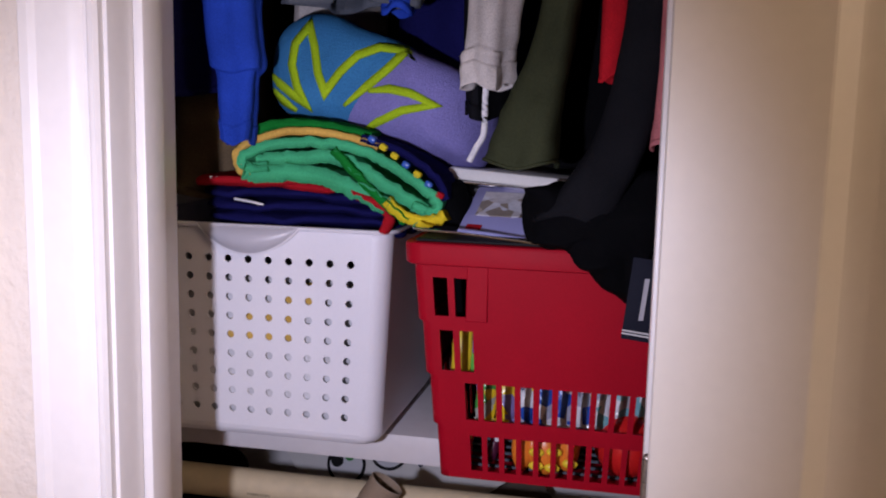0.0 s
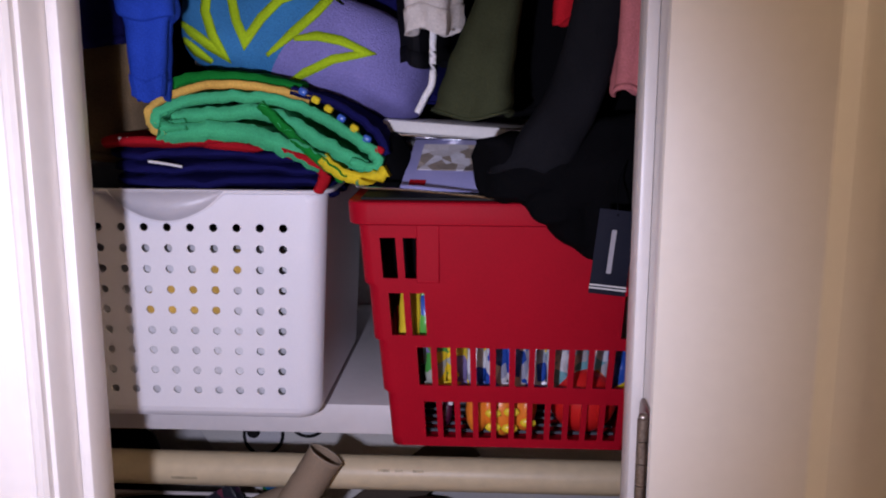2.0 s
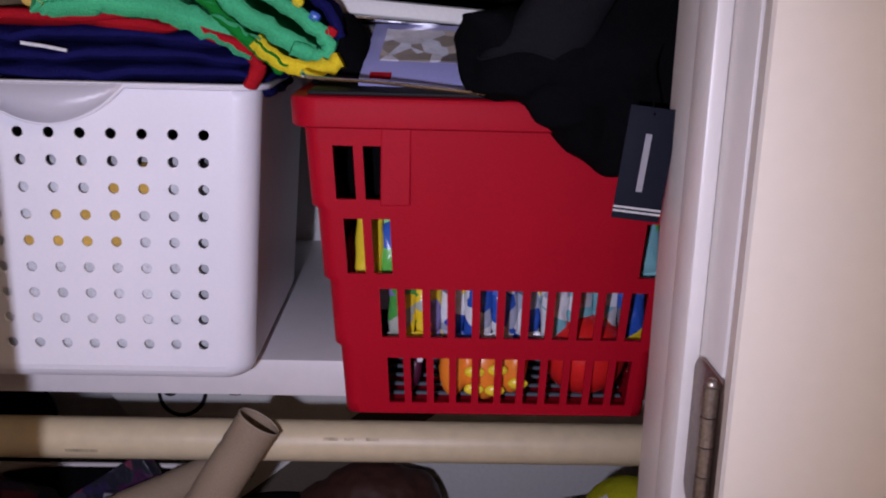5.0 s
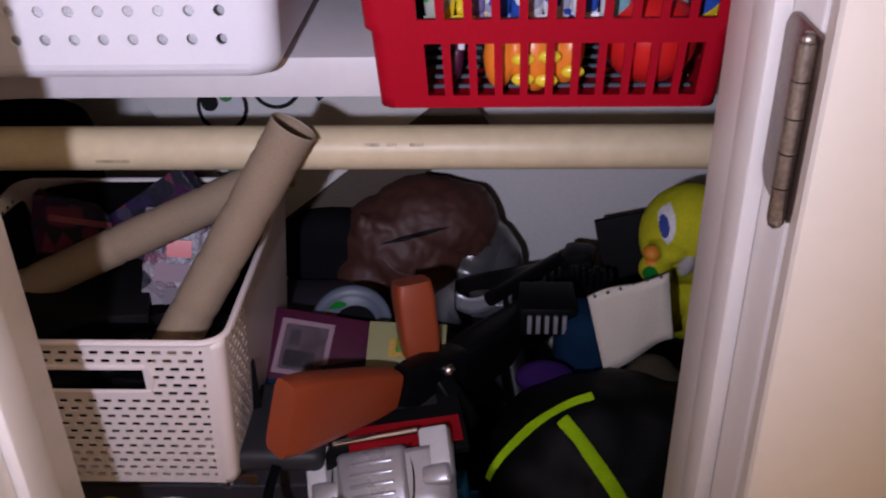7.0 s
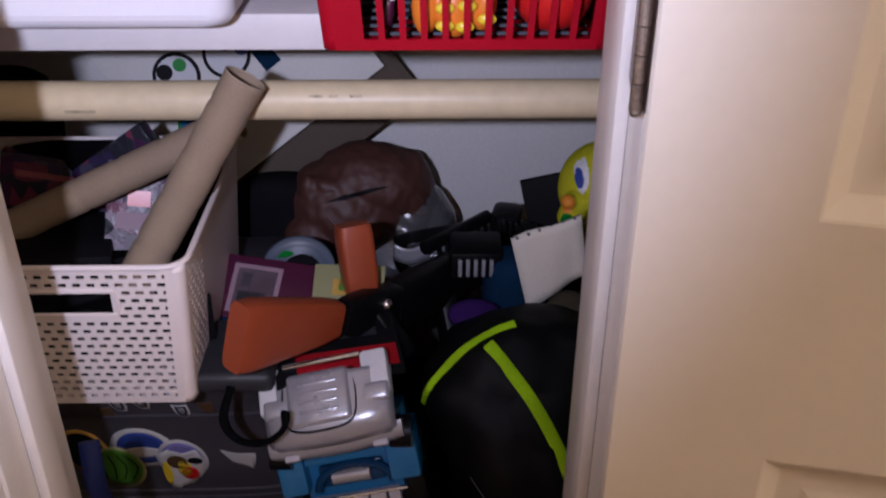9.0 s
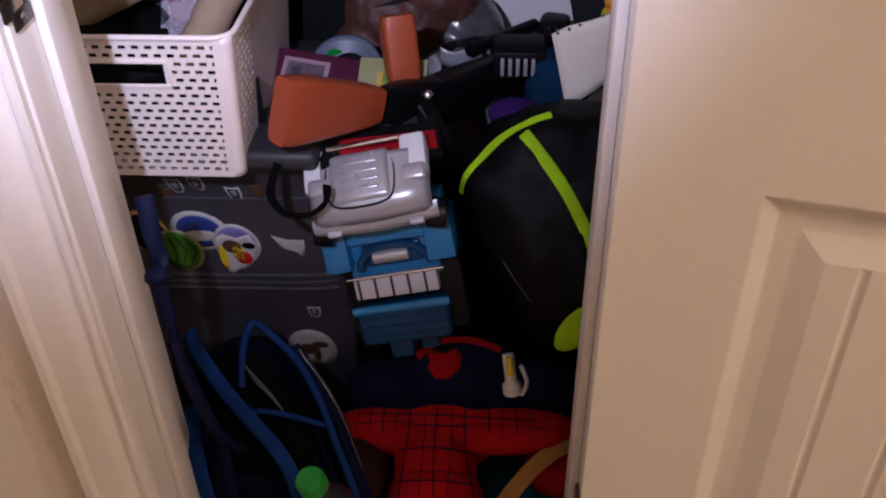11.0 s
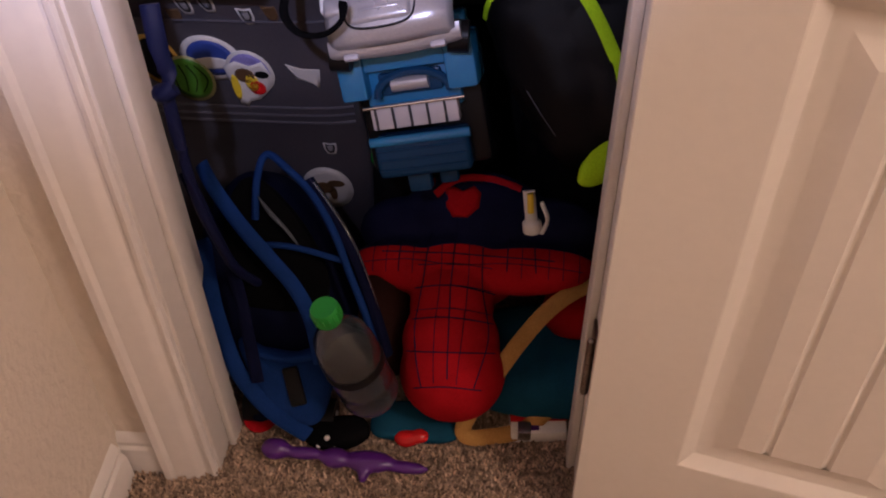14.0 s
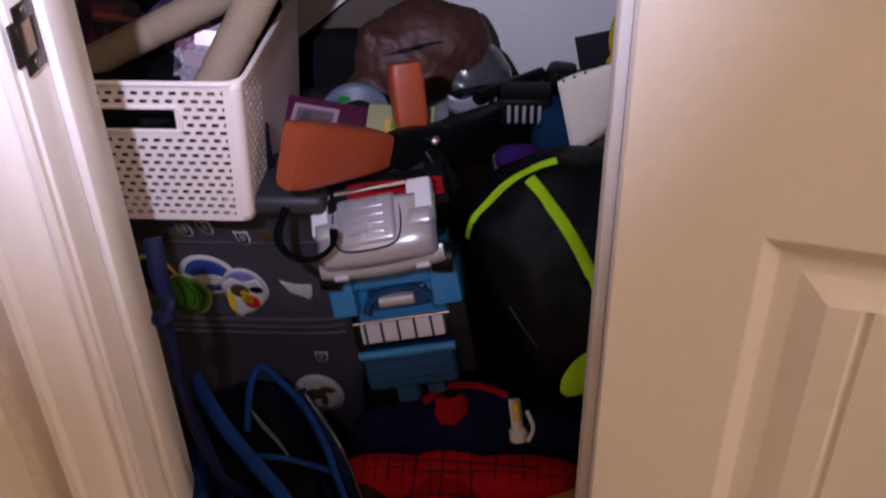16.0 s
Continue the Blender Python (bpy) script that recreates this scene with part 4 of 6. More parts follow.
def ribbon(tree, pts, way, width, mat, parent, name, lift=0.0014):
    """A flat band with mitred corners, a line in x and z laid along way onto a skin."""
    ps = [Vector(p) for p in pts]
    edges = []
    for i, p in enumerate(ps):
        d0 = (p - ps[i - 1]).normalized() if i else None
        d1 = (ps[i + 1] - p).normalized() if i + 1 < len(ps) else None
        d0, d1 = d0 or d1, d1 or d0
        n0, n1 = Vector((-d0.y, d0.x)), Vector((-d1.y, d1.x))
        mid = (n0 + n1).normalized()
        reach = min(2.4, 1 / max(0.1, mid.dot(n0))) * width / 2
        if i in (0, len(ps) - 1):
            reach *= 0.45
        edges.append((p - mid * reach, p, p + mid * reach))
    rows = []
    for a, b in zip(edges, edges[1:]):
        for k in range(6):
            rows.append([u.lerp(v, k / 6) for u, v in zip(a, b)])
    rows.append(edges[-1])
    bm = bmesh.new()
    loft(bm, [[lay(tree, (q.x, 1.09, q.y), way, lift) for q in row] for row in rows], cap=False, closed=False)
    bmesh.ops.recalc_face_normals(bm, faces=bm.faces)
    return part(name, bm, mat, parent, smooth=60, solid=0.0022, offset=0)
GAZE = Vector((-0.31, 1.0, 0.03))
for pts in ([(-0.452, 1.466), (-0.440, 1.455), (-0.420, 1.440), (-0.405, 1.430), (-0.417, 1.452), (-0.424, 1.478), (-0.420, 1.504), (-0.402, 1.526), (-0.395, 1.500), (-0.390, 1.468), (-0.381, 1.445), (-0.362, 1.470), (-0.340, 1.490), (-0.312, 1.500), (-0.279, 1.497), (-0.301, 1.476), (-0.328, 1.454), (-0.357, 1.430)],
            [(-0.327, 1.448), (-0.301, 1.451), (-0.275, 1.446), (-0.247, 1.433), (-0.285, 1.426), (-0.316, 1.411), (-0.335, 1.398)],
            [(-0.450, 1.448), (-0.436, 1.434), (-0.418, 1.422)]):
    ribbon(skin, pts, GAZE, 0.0100, "lime_towel", beach, "leaf_line")

# ---- boxes and the black garment on the red crate ----
tray = thing("shallow_tray", "dark shallow tray with a bright rim on the crate", "tray", (-0.16, 1.12, 1.288))
bm = bmesh.new()
block(bm, (-0.243, 1.0, 1.2840), (0.05, 1.25, 1.2870), 0.001)
part("base", bm, "ink_black", tray)
bm = bmesh.new()
sweep(bm, smooth_path([(-0.250, 1.030, 1.300), (-0.247, 1.004, 1.299), (-0.235, 0.998, 1.297), (-0.19, 0.997, 1.295), (-0.13, 0.996, 1.290), (-0.09, 0.996, 1.2875), (0.04, 1.0, 1.286)], 6), 0.0019, 8, 0.8)
part("rim", bm, "chrome", tray, "bright metal rim")
book = thing("magazine", "lilac magazine with a printed cover on the crate", "magazine", (-0.16, 1.17, 1.30))
BK = Matrix.Translation((-0.128, 1.082, 1.311)) @ Matrix.Rotation(radians(-8), 4, "Z") @ Matrix.Rotation(radians(30), 4, "X")
bm = bmesh.new()
block(bm, (-0.075, -0.045, -0.003), (0.075, 0.045, 0.003), 0.001, BK)
part("cover", bm, "lilac_print", book)
bm = bmesh.new()
block(bm, (-0.062, -0.014, 0.003), (0.06, 0.034, 0.0042), 0.0, BK)
part("picture", bm, "pale_photo", book, "pale printed picture")
bm = bmesh.new()
block(bm, (-0.066, -0.041, 0.003), (-0.048, -0.033, 0.0042), 0.0, BK)
part("emblem", bm, "red_cloth", book, "red printed bar")
sock = thing("dark_cloth", "black cloth tucked between towel and magazine", "cloth", (-0.215, 1.08, 1.29))
bm = bmesh.new()
pillow(bm, [(-0.030, -0.025), (-0.026, 0.02), (0.0, 0.036), (0.018, 0.018), (0.022, -0.012), (0.01, -0.026)], 0.09, pose3((-0.220, 1.115, 1.307)), 2.6, 6, 0.006, 5, 8, 30)
part("cloth", bm, "black_cloth", sock)
box = thing("storage_box", "white lidded box with a bright edge on the crate", "box", (-0.16, 1.22, 1.33))
bm = bmesh.new()
block(bm, (-0.232, 1.13, 1.2875), (-0.05, 1.33, 1.335), 0.003)
part("base", bm, "dark_grey", box)
bm = bmesh.new()
block(bm, (-0.236, 1.126, 1.338), (-0.046, 1.334, 1.353), 0.004, Matrix.Translation((-0.14, 1.23, 1.345)) @ Matrix.Rotation(radians(4), 4, "Y") @ Matrix.Translation((0.14, -1.23, -1.345)))
part("lid", bm, "paper_white", box)
bm = bmesh.new()
sweep(bm, [(-0.237, 1.124, 1.342), (-0.046, 1.124, 1.331)], 0.0022, 8)
part("edge", bm, "chrome", box, "bright metal edge")
drape = thing("sweatshirt", "black sweatshirt draped over the crate with its tag", "garment", (-0.02, 1.0, 1.29))
bm = bmesh.new()
pillow(bm, [(-0.122, 1.352), (-0.126, 1.315), (-0.118, 1.288), (-0.08, 1.280), (-0.045, 1.255), (-0.012, 1.228), (0.005, 1.226), (0.05, 1.245), (0.085, 1.30), (0.085, 1.37), (0.03, 1.375), (-0.03, 1.358), (-0.08, 1.352)], 0.075, Matrix.Translation((0, 1.006, 0)) @ Matrix.Rotation(radians(90), 4, "X"), 2.6, 8, 0.011, 8, 4, 34)
part("cloth", bm, "black_cloth", drape, smooth=60)
TG = Matrix.Translation((0.0065, 0.925, 1.247)) @ Matrix.Rotation(radians(6), 4, "Y") @ Matrix.Rotation(radians(90), 4, "X")
bm = bmesh.new()
block(bm, (-0.0175, -0.041, -0.0006), (0.0175, 0.041, 0.0006), 0.0003, TG)
tag = part("hang_tag", bm, "tag_card", drape, "dark navy card hang tag")
bm = bmesh.new()
for y in (-0.036, -0.033):
    block(bm, (-0.0175, y, 0.0008), (0.0175, y + 0.0014, 0.0012), 0.0, TG)
part("stripe", bm, "sticker_white", tag)
bm = bmesh.new()
block(bm, (-0.0035, -0.020, 0.0008), (0.0010, 0.022, 0.0012), 0.0, TG)
part("print_bar", bm, "silver_plastic", tag)
bm = bmesh.new()
sweep(bm, smooth_path([TG @ Vector((0.0, 0.036, 0.001)), (0.012, 0.945, 1.31), (0.022, 0.965, 1.33)], 6), 0.0008, 6)
part("loop", bm, "black_cloth", tag)

# ---- what the red crate holds ----
def packet(at, w, h, mats, turn, group):
    ob = thing("snack_packet", "shiny %s snack packet inside the red crate" % mats[1], "snack packet", at, group)
    m = pose3(at, lean=12, turn=turn)
    bm = bmesh.new()
    pillow(bm, ellipse(w, h, 12, power=5), 0.016, m, 2.0, 4, 0.002, 4, at[0] * 50, 60)
    for f in bm.faces:
        q = m.inverted() @ f.calc_center_median()
        f.material_index = 1 if q.y > h * 0.2 + 0.004 * math.sin(q.x * 300) else 0
    part("pouch", bm, [mats[0], mats[2]], ob)
    for s in (-1, 1):
        bm = bmesh.new()
        block(bm, (-w, s * h - 0.003, -0.0008), (w, s * h + 0.003, 0.0008), 0.0, m)
        part("seam", bm, mats[0], ob)
colours = (("snack_green", "green", "slate_cloth"), ("snack_yellow", "yellow", "snack_yellow"), ("snack_white", "blue and white", "snack_blue"), ("snack_white", "blue and white", "snack_blue"), ("snack_white", "white and blue", "snack_blue"), ("snack_white", "blue and white", "snack_blue"), ("toy_orange", "orange and blue", "snack_white"), ("snack_white", "teal and white", "snack_teal"), ("snack_teal", "pale teal", "snack_white"), ("snack_blue", "dark blue", "snack_teal"))
for k, (a, w, b) in enumerate(colours):
    packet((-0.168 + 0.0225 * k, 1.052 + 0.004 * (k % 3), 1.102), 0.0125, 0.032, (("film_b", "film_b", "film_a", "film_a", "film_a", "film_a", "film_c", "film_c", "film_c", "film_d")[k], w, ("film_b", "snack_yellow", "film_d", "film_a", "snack_blue", "film_d", "film_a", "snack_teal", "film_c", "snack_blue")[k]), 14 * math.sin(k * 2.1), "snack packets")
for k in range(8):
    packet((-0.16 + 0.028 * k, 1.085, 1.115), 0.015, 0.036, colours[(k * 3) % 10], 10, "snack packets")
packet((-0.197, 1.048, 1.152), 0.012, 0.032, ("snack_yellow", "yellow", "snack_yellow"), 0, "snack packets")
packet((-0.178, 1.052, 1.146), 0.011, 0.026, ("snack_green", "green and blue", "snack_blue"), 5, "snack packets")
packet((0.040, 1.048, 1.165), 0.014, 0.034, ("snack_teal", "teal", "snack_green"), 0, "snack packets")
ball = thing("toy_ball", "shiny red plastic ball inside the crate", "ball", (-0.004, 1.058, 1.058))
bm = bmesh.new()
bmesh.ops.create_uvsphere(bm, u_segments=32, v_segments=20, radius=0.038, matrix=Matrix.Translation((-0.004, 1.0585, 1.0535)))
part("shell", bm, "bright_red", ball, smooth=180)
for x, mat, w, wide in ((-0.190, "bright_red", "red", 0.009), (-0.158, "magenta_print", "dark red", 0.008)):
    ob = thing("toy_figure", "small %s plastic toy inside the crate" % w, "toy", (x, 1.05, 1.022), "small toys")
    bm = blob([((x, 1.044, 1.034), (wide, 0.010, 0.015), 12), ((x + 0.003, 1.046, 1.056), (wide * 0.8, 0.009, 0.014), -15), ((x - 0.005, 1.044, 1.06), (0.004, 0.005, 0.012), 30)], 0.003)
    part("body", bm, mat, ob)
    bm = bmesh.new()
    block(bm, (x + 0.004, 1.034, 1.050), (x + 0.009, 1.038, 1.066), 0.001)
    part("badge", bm, "snack_yellow" if mat == "bright_red" else "snack_white", ob)
dart = thing("toy_car", "orange plastic toy car with yellow wheels inside the crate", "toy", (-0.095, 1.05, 1.014))
bm = blob([((-0.122, 1.038, 1.044), (0.013, 0.012, 0.028), 0), ((-0.095, 1.038, 1.042), (0.018, 0.014, 0.028), 0), ((-0.068, 1.038, 1.046), (0.012, 0.013, 0.026), 8)], 0.003)
part("body", bm, "toy_orange", dart)
for x, z in ((-0.104, 1.030), (-0.104, 1.046), (-0.084, 1.048), (-0.066, 1.036), (-0.086, 1.029)):
    bm = bmesh.new()
    bmesh.ops.create_uvsphere(bm, u_segments=14, v_segments=8, radius=1.0, matrix=Matrix.Translation((x, 1.0235, z)) @ Matrix.Diagonal((0.009, 0.0035, 0.0055, 1)))
    part("wheel", bm, "snack_yellow", dart, "yellow plastic wheel")
grille = thing("toy_rack", "black toy rack with pale bars inside the crate", "toy", (-0.04, 1.12, 1.02))
bm = bmesh.new()
block(bm, (-0.19, 1.098, 1.014), (0.03, 1.105, 1.075), 0.001)
part("panel", bm, "ink_black", grille)
for k in range(5):
    bm = bmesh.new()
    block(bm, (-0.19, 1.085 - 0.010 * (4 - k), 1.0145 + 0.0045 * k), (0.03, 1.0895 - 0.010 * (4 - k), 1.0175 + 0.0045 * k), 0.001)
    part("bar", bm, "slate_cloth", grille)
# added black filler that blocks light behind the crate's upper slots
filler = thing("slot_filler", "added black filler keeping the red crate's slots dark", "cloth", (-0.08, 1.17, 1.02))
bm = bmesh.new()
pillow(bm, ellipse(0.135, 0.052, 12, power=5), 0.15, pose3((-0.087, 1.125, 1.222), lean=0), 4, 5, 0.004, 4, 2)
part("cloth", bm, "black_cloth", filler)
# what shows through the holes of the white basket
inner = thing("yellow_cushion", "mustard yellow cloth inside the white basket", "cloth", (-0.46, 1.13, 1.1))
bm = bmesh.new()
pillow(bm, [(-0.075, -0.03), (0.02, -0.028), (0.045, 0.012), (0.075, 0.045), (0.04, 0.055), (-0.02, 0.02), (-0.07, 0.0)], 0.06, pose3((-0.45, 1.1125, 1.155)), 8, 5, 0.0004)
part("cover", bm, "gold_cloth", inner)
inner2 = thing("folded_sheet", "white folded sheet inside the white basket", "cloth", (-0.47, 1.2, 1.1))
bm = bmesh.new()
pillow(bm, ellipse(0.140, 0.105, 12, power=6), 0.21, pose3((-0.478, 1.1900, 1.118)), 7, 5, 0.0015)
part("fold", bm, "white_cloth", inner2)

# ---- stickers on the suitcase ----
skin = tree_of(shell_ob)
INTO, RIGHT, UPW = Vector((0.1, 0.8, -0.55)).normalized(), Vector((1, 0, 0)), Vector((0, 0.35, 0.93))
SHIELD = [(-0.010, 0.009), (0.0, 0.0075), (0.010, 0.009), (0.0095, -0.002), (0.006, -0.009), (0.0, -0.010), (-0.006, -0.009), (-0.0095, -0.002)]
for x, y, z in ((-0.505, 1.10, 0.533), (-0.475, 1.10, 0.537), (-0.431, 1.10, 0.522), (-0.36, 1.15, 0.270)):
    s = patch(skin, (x, y, z), INTO, RIGHT, UPW, SHIELD, "sticker_white", case, "shield_sticker", 0.0008, "white-edged shield sticker")
    patch(skin, (x, y, z), INTO, RIGHT, UPW, [(a * 0.72, b * 0.72) for a, b in SHIELD], "dark_grey", s, "shield_print", 0.0018)
    patch(skin, (x, y, z), INTO, RIGHT, UPW, [(a * 0.4, b * 0.45) for a, b in SHIELD], "silver_plastic", s, "shield_mark", 0.0024)
for x, y, z in ((-0.525, 1.10, 0.52), (-0.398, 1.10, 0.527)):
    patch(skin, (x, y, z), INTO, RIGHT, UPW, [(a * 0.9, b * 0.9) for a, b in SHIELD], "brown_print", case, "shield_sticker", 0.0008, "brown shield sticker")
def disc(x, y, z, rx, ry, rim, face, lift=0.0008, f=0.86, label=""):
    s = patch(skin, (x, y, z), INTO, RIGHT, UPW, ellipse(rx, ry, 24), rim, case, "round_sticker", lift, label)
    return patch(skin, (x, y, z), INTO, RIGHT, UPW, ellipse(rx * f, ry * f, 24), face, s, "sticker_face", lift + 0.0009)
disc(-0.575, 1.13, 0.43, 0.032, 0.034, "gold_cloth", "ink_black", 0.0006, 0.84, "round black sticker with a tan rim")
d = disc(-0.498, 1.13, 0.436, 0.042, 0.030, "sticker_white", "bead_blue", 0.0012, 0.78, "oval white and blue sticker")
patch(skin, (-0.498, 1.13, 0.428), INTO, RIGHT, UPW, ellipse(0.026, 0.008, 16), "sticker_white", d, "sticker_mark", 0.0026)
d = disc(-0.535, 1.14, 0.394, 0.034, 0.032, "sage_print", "sticker_green", 0.0026, 0.88, "round green sticker with dark lines")
for a in (-0.016, -0.005, 0.006, 0.017):
    strip(skin, [(-0.535 + a - 0.006, 1.14, 0.416), (-0.535 + a * 1.4, 1.14, 0.394), (-0.535 + a - 0.004, 1.14, 0.372)], INTO, 0.0022, "ink_black", d.parent, "sticker_line", 0.0042, 0.0004)
d = disc(-0.449, 1.13, 0.415, 0.033, 0.030, "sticker_white", "lilac_towel", 0.0030, 0.84, "round white sticker")
s = patch(skin, (-0.452, 1.14, 0.395), INTO, RIGHT, UPW, [(-0.030, 0.018), (-0.012, 0.026), (0.006, 0.020), (0.026, 0.026), (0.034, 0.006), (0.026, -0.012), (0.010, -0.026), (-0.006, -0.030), (-0.012, -0.038), (-0.022, -0.034), (-0.020, -0.016), (-0.028, 0.0)], "sticker_white", case, "cutout_sticker", 0.0046, "cut-out white sticker with red and yellow")
for (dx, dz, rx, ry), mat in (((-0.004, 0.008, 0.014, 0.010), "brown_print"), ((0.004, -0.004, 0.010, 0.012), "snack_yellow"), ((0.010, -0.012, 0.012, 0.010), "bright_red"), ((-0.020, -0.012, 0.006, 0.018), "snack_yellow"), ((0.020, 0.010, 0.010, 0.005), "ink_black")):
    patch(skin, (-0.452 + dx, 1.14, 0.395 + dz), INTO, RIGHT, UPW, ellipse(rx, ry, 12), mat, s, "sticker_mark", 0.0056)
d = disc(-0.371, 1.18, 0.168, 0.040, 0.036, "sticker_white", "sticker_white", 0.0008, 0.9, "oval white sticker with a brown print")
for dx, dz, rx, ry in ((-0.006, 0.0, 0.016, 0.010), (-0.014, -0.012, 0.006, 0.014), (0.008, -0.010, 0.006, 0.012), (0.014, 0.010, 0.014, 0.006)):
    patch(skin, (-0.371 + dx, 1.18, 0.168 + dz), INTO, RIGHT, UPW, ellipse(rx, ry, 12), "brown_print", d, "sticker_mark", 0.0026)
patch(skin, (-0.373, 1.137, 0.41), INTO, RIGHT, UPW, [(-0.024, 0.014), (-0.004, 0.008), (0.022, 0.008), (0.020, -0.004), (0.016, -0.018), (0.008, -0.012), (-0.012, -0.006)], "sticker_white", case, "torn_label", 0.0012, "torn white paper label")
for z, w in ((0.505, 0.0035), (0.345, 0.006), (0.331, 0.005), (0.316, 0.007)):
    strip(skin, [(-0.67, 1.11, z - 0.004), (-0.60, 1.11, z - 0.001), (-0.49, 1.11, z), (-0.37, 1.11, z + 0.002), (-0.312, 1.11, z + 0.008)], (0, 1, 0), w, "suitcase", case, "ridge", 0.0004, 0.0024)
bm = bmesh.new()
block(bm, (-0.395, 1.04, 0.5945), (-0.298, 1.16, 0.622), 0.010, segments=3)
grab = part("handle_housing", bm, "dark_grey", case)
bm = bmesh.new()
sweep(bm, smooth_path([(-0.345, 1.035, 0.612), (-0.352, 1.01, 0.585), (-0.335, 0.995, 0.568), (-0.305, 0.985, 0.572), (-0.282, 0.985, 0.590), (-0.278, 0.99, 0.612)], 8), 0.0055, 8, 0.5)
part("carry_strap", bm, "black_cloth", case, "black carry strap")
# ---- the pile on the closet floor: dark bags behind ----
def heap(name, label, cat, outline, depth, m, mat, wob=0.010, power=3.0, seed=1):
    ob = thing(name, label, cat, m.translation)
    bm = bmesh.new()
    pillow(bm, outline, depth, m, power, 7, wob, 6, seed, 14)
    return ob, part("body", bm, mat, ob, smooth=60)
heap("duffel_bag", "black duffel bag lying on the closet floor", "bag", [(-0.17, 0.0), (-0.175, 0.16), (-0.15, 0.30), (0.0, 0.33), (0.17, 0.31), (0.20, 0.15), (0.19, 0.0), (0.0, -0.002)], 0.36, pose3((-0.09, 1.42, 0.012)), "black_cloth")
heap("folded_blanket", "dark grey folded blanket behind the toy", "blanket", [(-0.09, 0.0), (-0.09, 0.27), (-0.06, 0.29), (0.08, 0.285), (0.095, 0.25), (0.09, 0.0)], 0.16, pose3((-0.20, 1.20, 0.008)), "char_cloth", 0.006)
heap("duffel_bag", "black bag under the black backpack", "bag", [(-0.10, 0.0), (-0.10, 0.30), (-0.04, 0.36), (0.10, 0.35), (0.14, 0.2), (0.13, 0.0)], 0.26, pose3((0.03, 1.24, 0.008)), "black_cloth")
heap("pouch", "dark slate cloth pouch beside the mask", "pouch", ellipse(0.075, 0.085, 12, power=3), 0.10, pose3((-0.345, 1.50, 0.57)), "char_cloth", 0.006)
heap("storage_box", "dark box standing at the back wall", "box", ellipse(0.15, 0.235, 12, power=12), 0.16, pose3((-0.20, 1.535, 0.237)), "dark_grey", 0.0, 6)

# rubber mask over a clear form
mask = thing("rubber_mask", "wrinkled brown rubber mask on a clear plastic form", "mask", (-0.24, 1.5, 0.5))
bm = blob([((-0.245, 1.50, 0.600), (0.098, 0.078, 0.072), 18), ((-0.205, 1.51, 0.640), (0.090, 0.070, 0.060), 10), ((-0.298, 1.465, 0.570), (0.045, 0.045, 0.040), 0), ((-0.262, 1.468, 0.652), (0.034, 0.026, 0.016), 14), ((-0.150, 1.52, 0.615), (0.040, 0.06, 0.07), 0), ((-0.300, 1.46, 0.648), (0.014, 0.014, 0.026), 0)], 0.004, 0.0030, 40, 3)
face = part("skin", bm, "rubber_brown", mask, smooth=60)
skin = tree_of(face)
DOWN = Vector((0.05, 0.75, -0.62)).normalized()
# black patch on the closed skin: the slit's shade put into colour
patch(skin, (-0.225, 1.45, 0.640), DOWN, (1, 0, 0.18), (0, 0.6, 0.8), [(-0.050, -0.004), (-0.02, 0.002), (0.02, 0.006), (0.050, 0.007), (0.02, 0.000), (-0.02, -0.005)], "ink_black", mask, "slit", 0.0022, "black patch for the shade in the slit")
for k in range(5):
    strip(skin, [(-0.32 + 0.05 * k, 1.44, 0.60 + 0.01 * k), (-0.30 + 0.05 * k, 1.44, 0.575 + 0.012 * k), (-0.27 + 0.05 * k, 1.44, 0.57 + 0.008 * k)], DOWN, 0.005, "rubber_brown", mask, "wrinkle", -0.001, 0.0025)
bm = blob([((-0.150, 1.515, 0.560), (0.075, 0.065, 0.085), -25), ((-0.165, 1.47, 0.535), (0.065, 0.05, 0.045), 0)], 0.006, 0.003, 30)
part("form", bm, "vinyl", mask, "clear plastic form")

# white board with round cartoon stickers, leaning behind the basket
board = thing("display_board", "white board with round stickers leaning on the back wall", "board", (-0.48, 1.55, 0.6))
BD = Matrix.Translation((-0.455, 1.505, 0.612)) @ Matrix.Rotation(radians(-12), 4, "X") @ Matrix.Rotation(radians(-37), 4, "Y")
bm = bmesh.new()
block(bm, (0.0, -0.012, 0.0), (0.34, 0.012, 0.30), 0.002, BD)
panel = part("panel", bm, "paper_white", board)
# dark brown sheet reaching below the board's lower edge
flap = thing("dark_brown_sheet", "dark brown sheet behind the white board", "cardboard", (-0.40, 1.53, 0.6))
bm = bmesh.new()
block(bm, (-0.02, 0.0135, -0.072), (0.36, 0.0195, 0.10), 0.001, BD)
part("sheet", bm, "brown_board", flap)
def button(u, v, r, mats, parent):
    for k, (f, mat) in enumerate(((1.0, mats[0]), (0.84, mats[1]), (0.5, mats[2]))):
        bm = bmesh.new()
        lo, hi = -0.0125 - 0.0008 * k, -0.0135 - 0.0008 * k
        loft(bm, [[BD @ Vector((u + r * f * math.cos(a), y, v + r * f * math.sin(a))) for a in (2 * math.pi * i / 24 for i in range(24))] for y in (lo, hi)])
        bmesh.ops.recalc_face_normals(bm, faces=bm.faces)
        parent = part("sticker" if k == 0 else "sticker_face", bm, mats[k], parent if k < 2 else parent)
        if k == 0:
            tagged(parent, "round printed sticker")
        if k == 1:
            break
button(0.085, 0.175, 0.036, ("ink_black", "snack_white", "cap_green"), board)
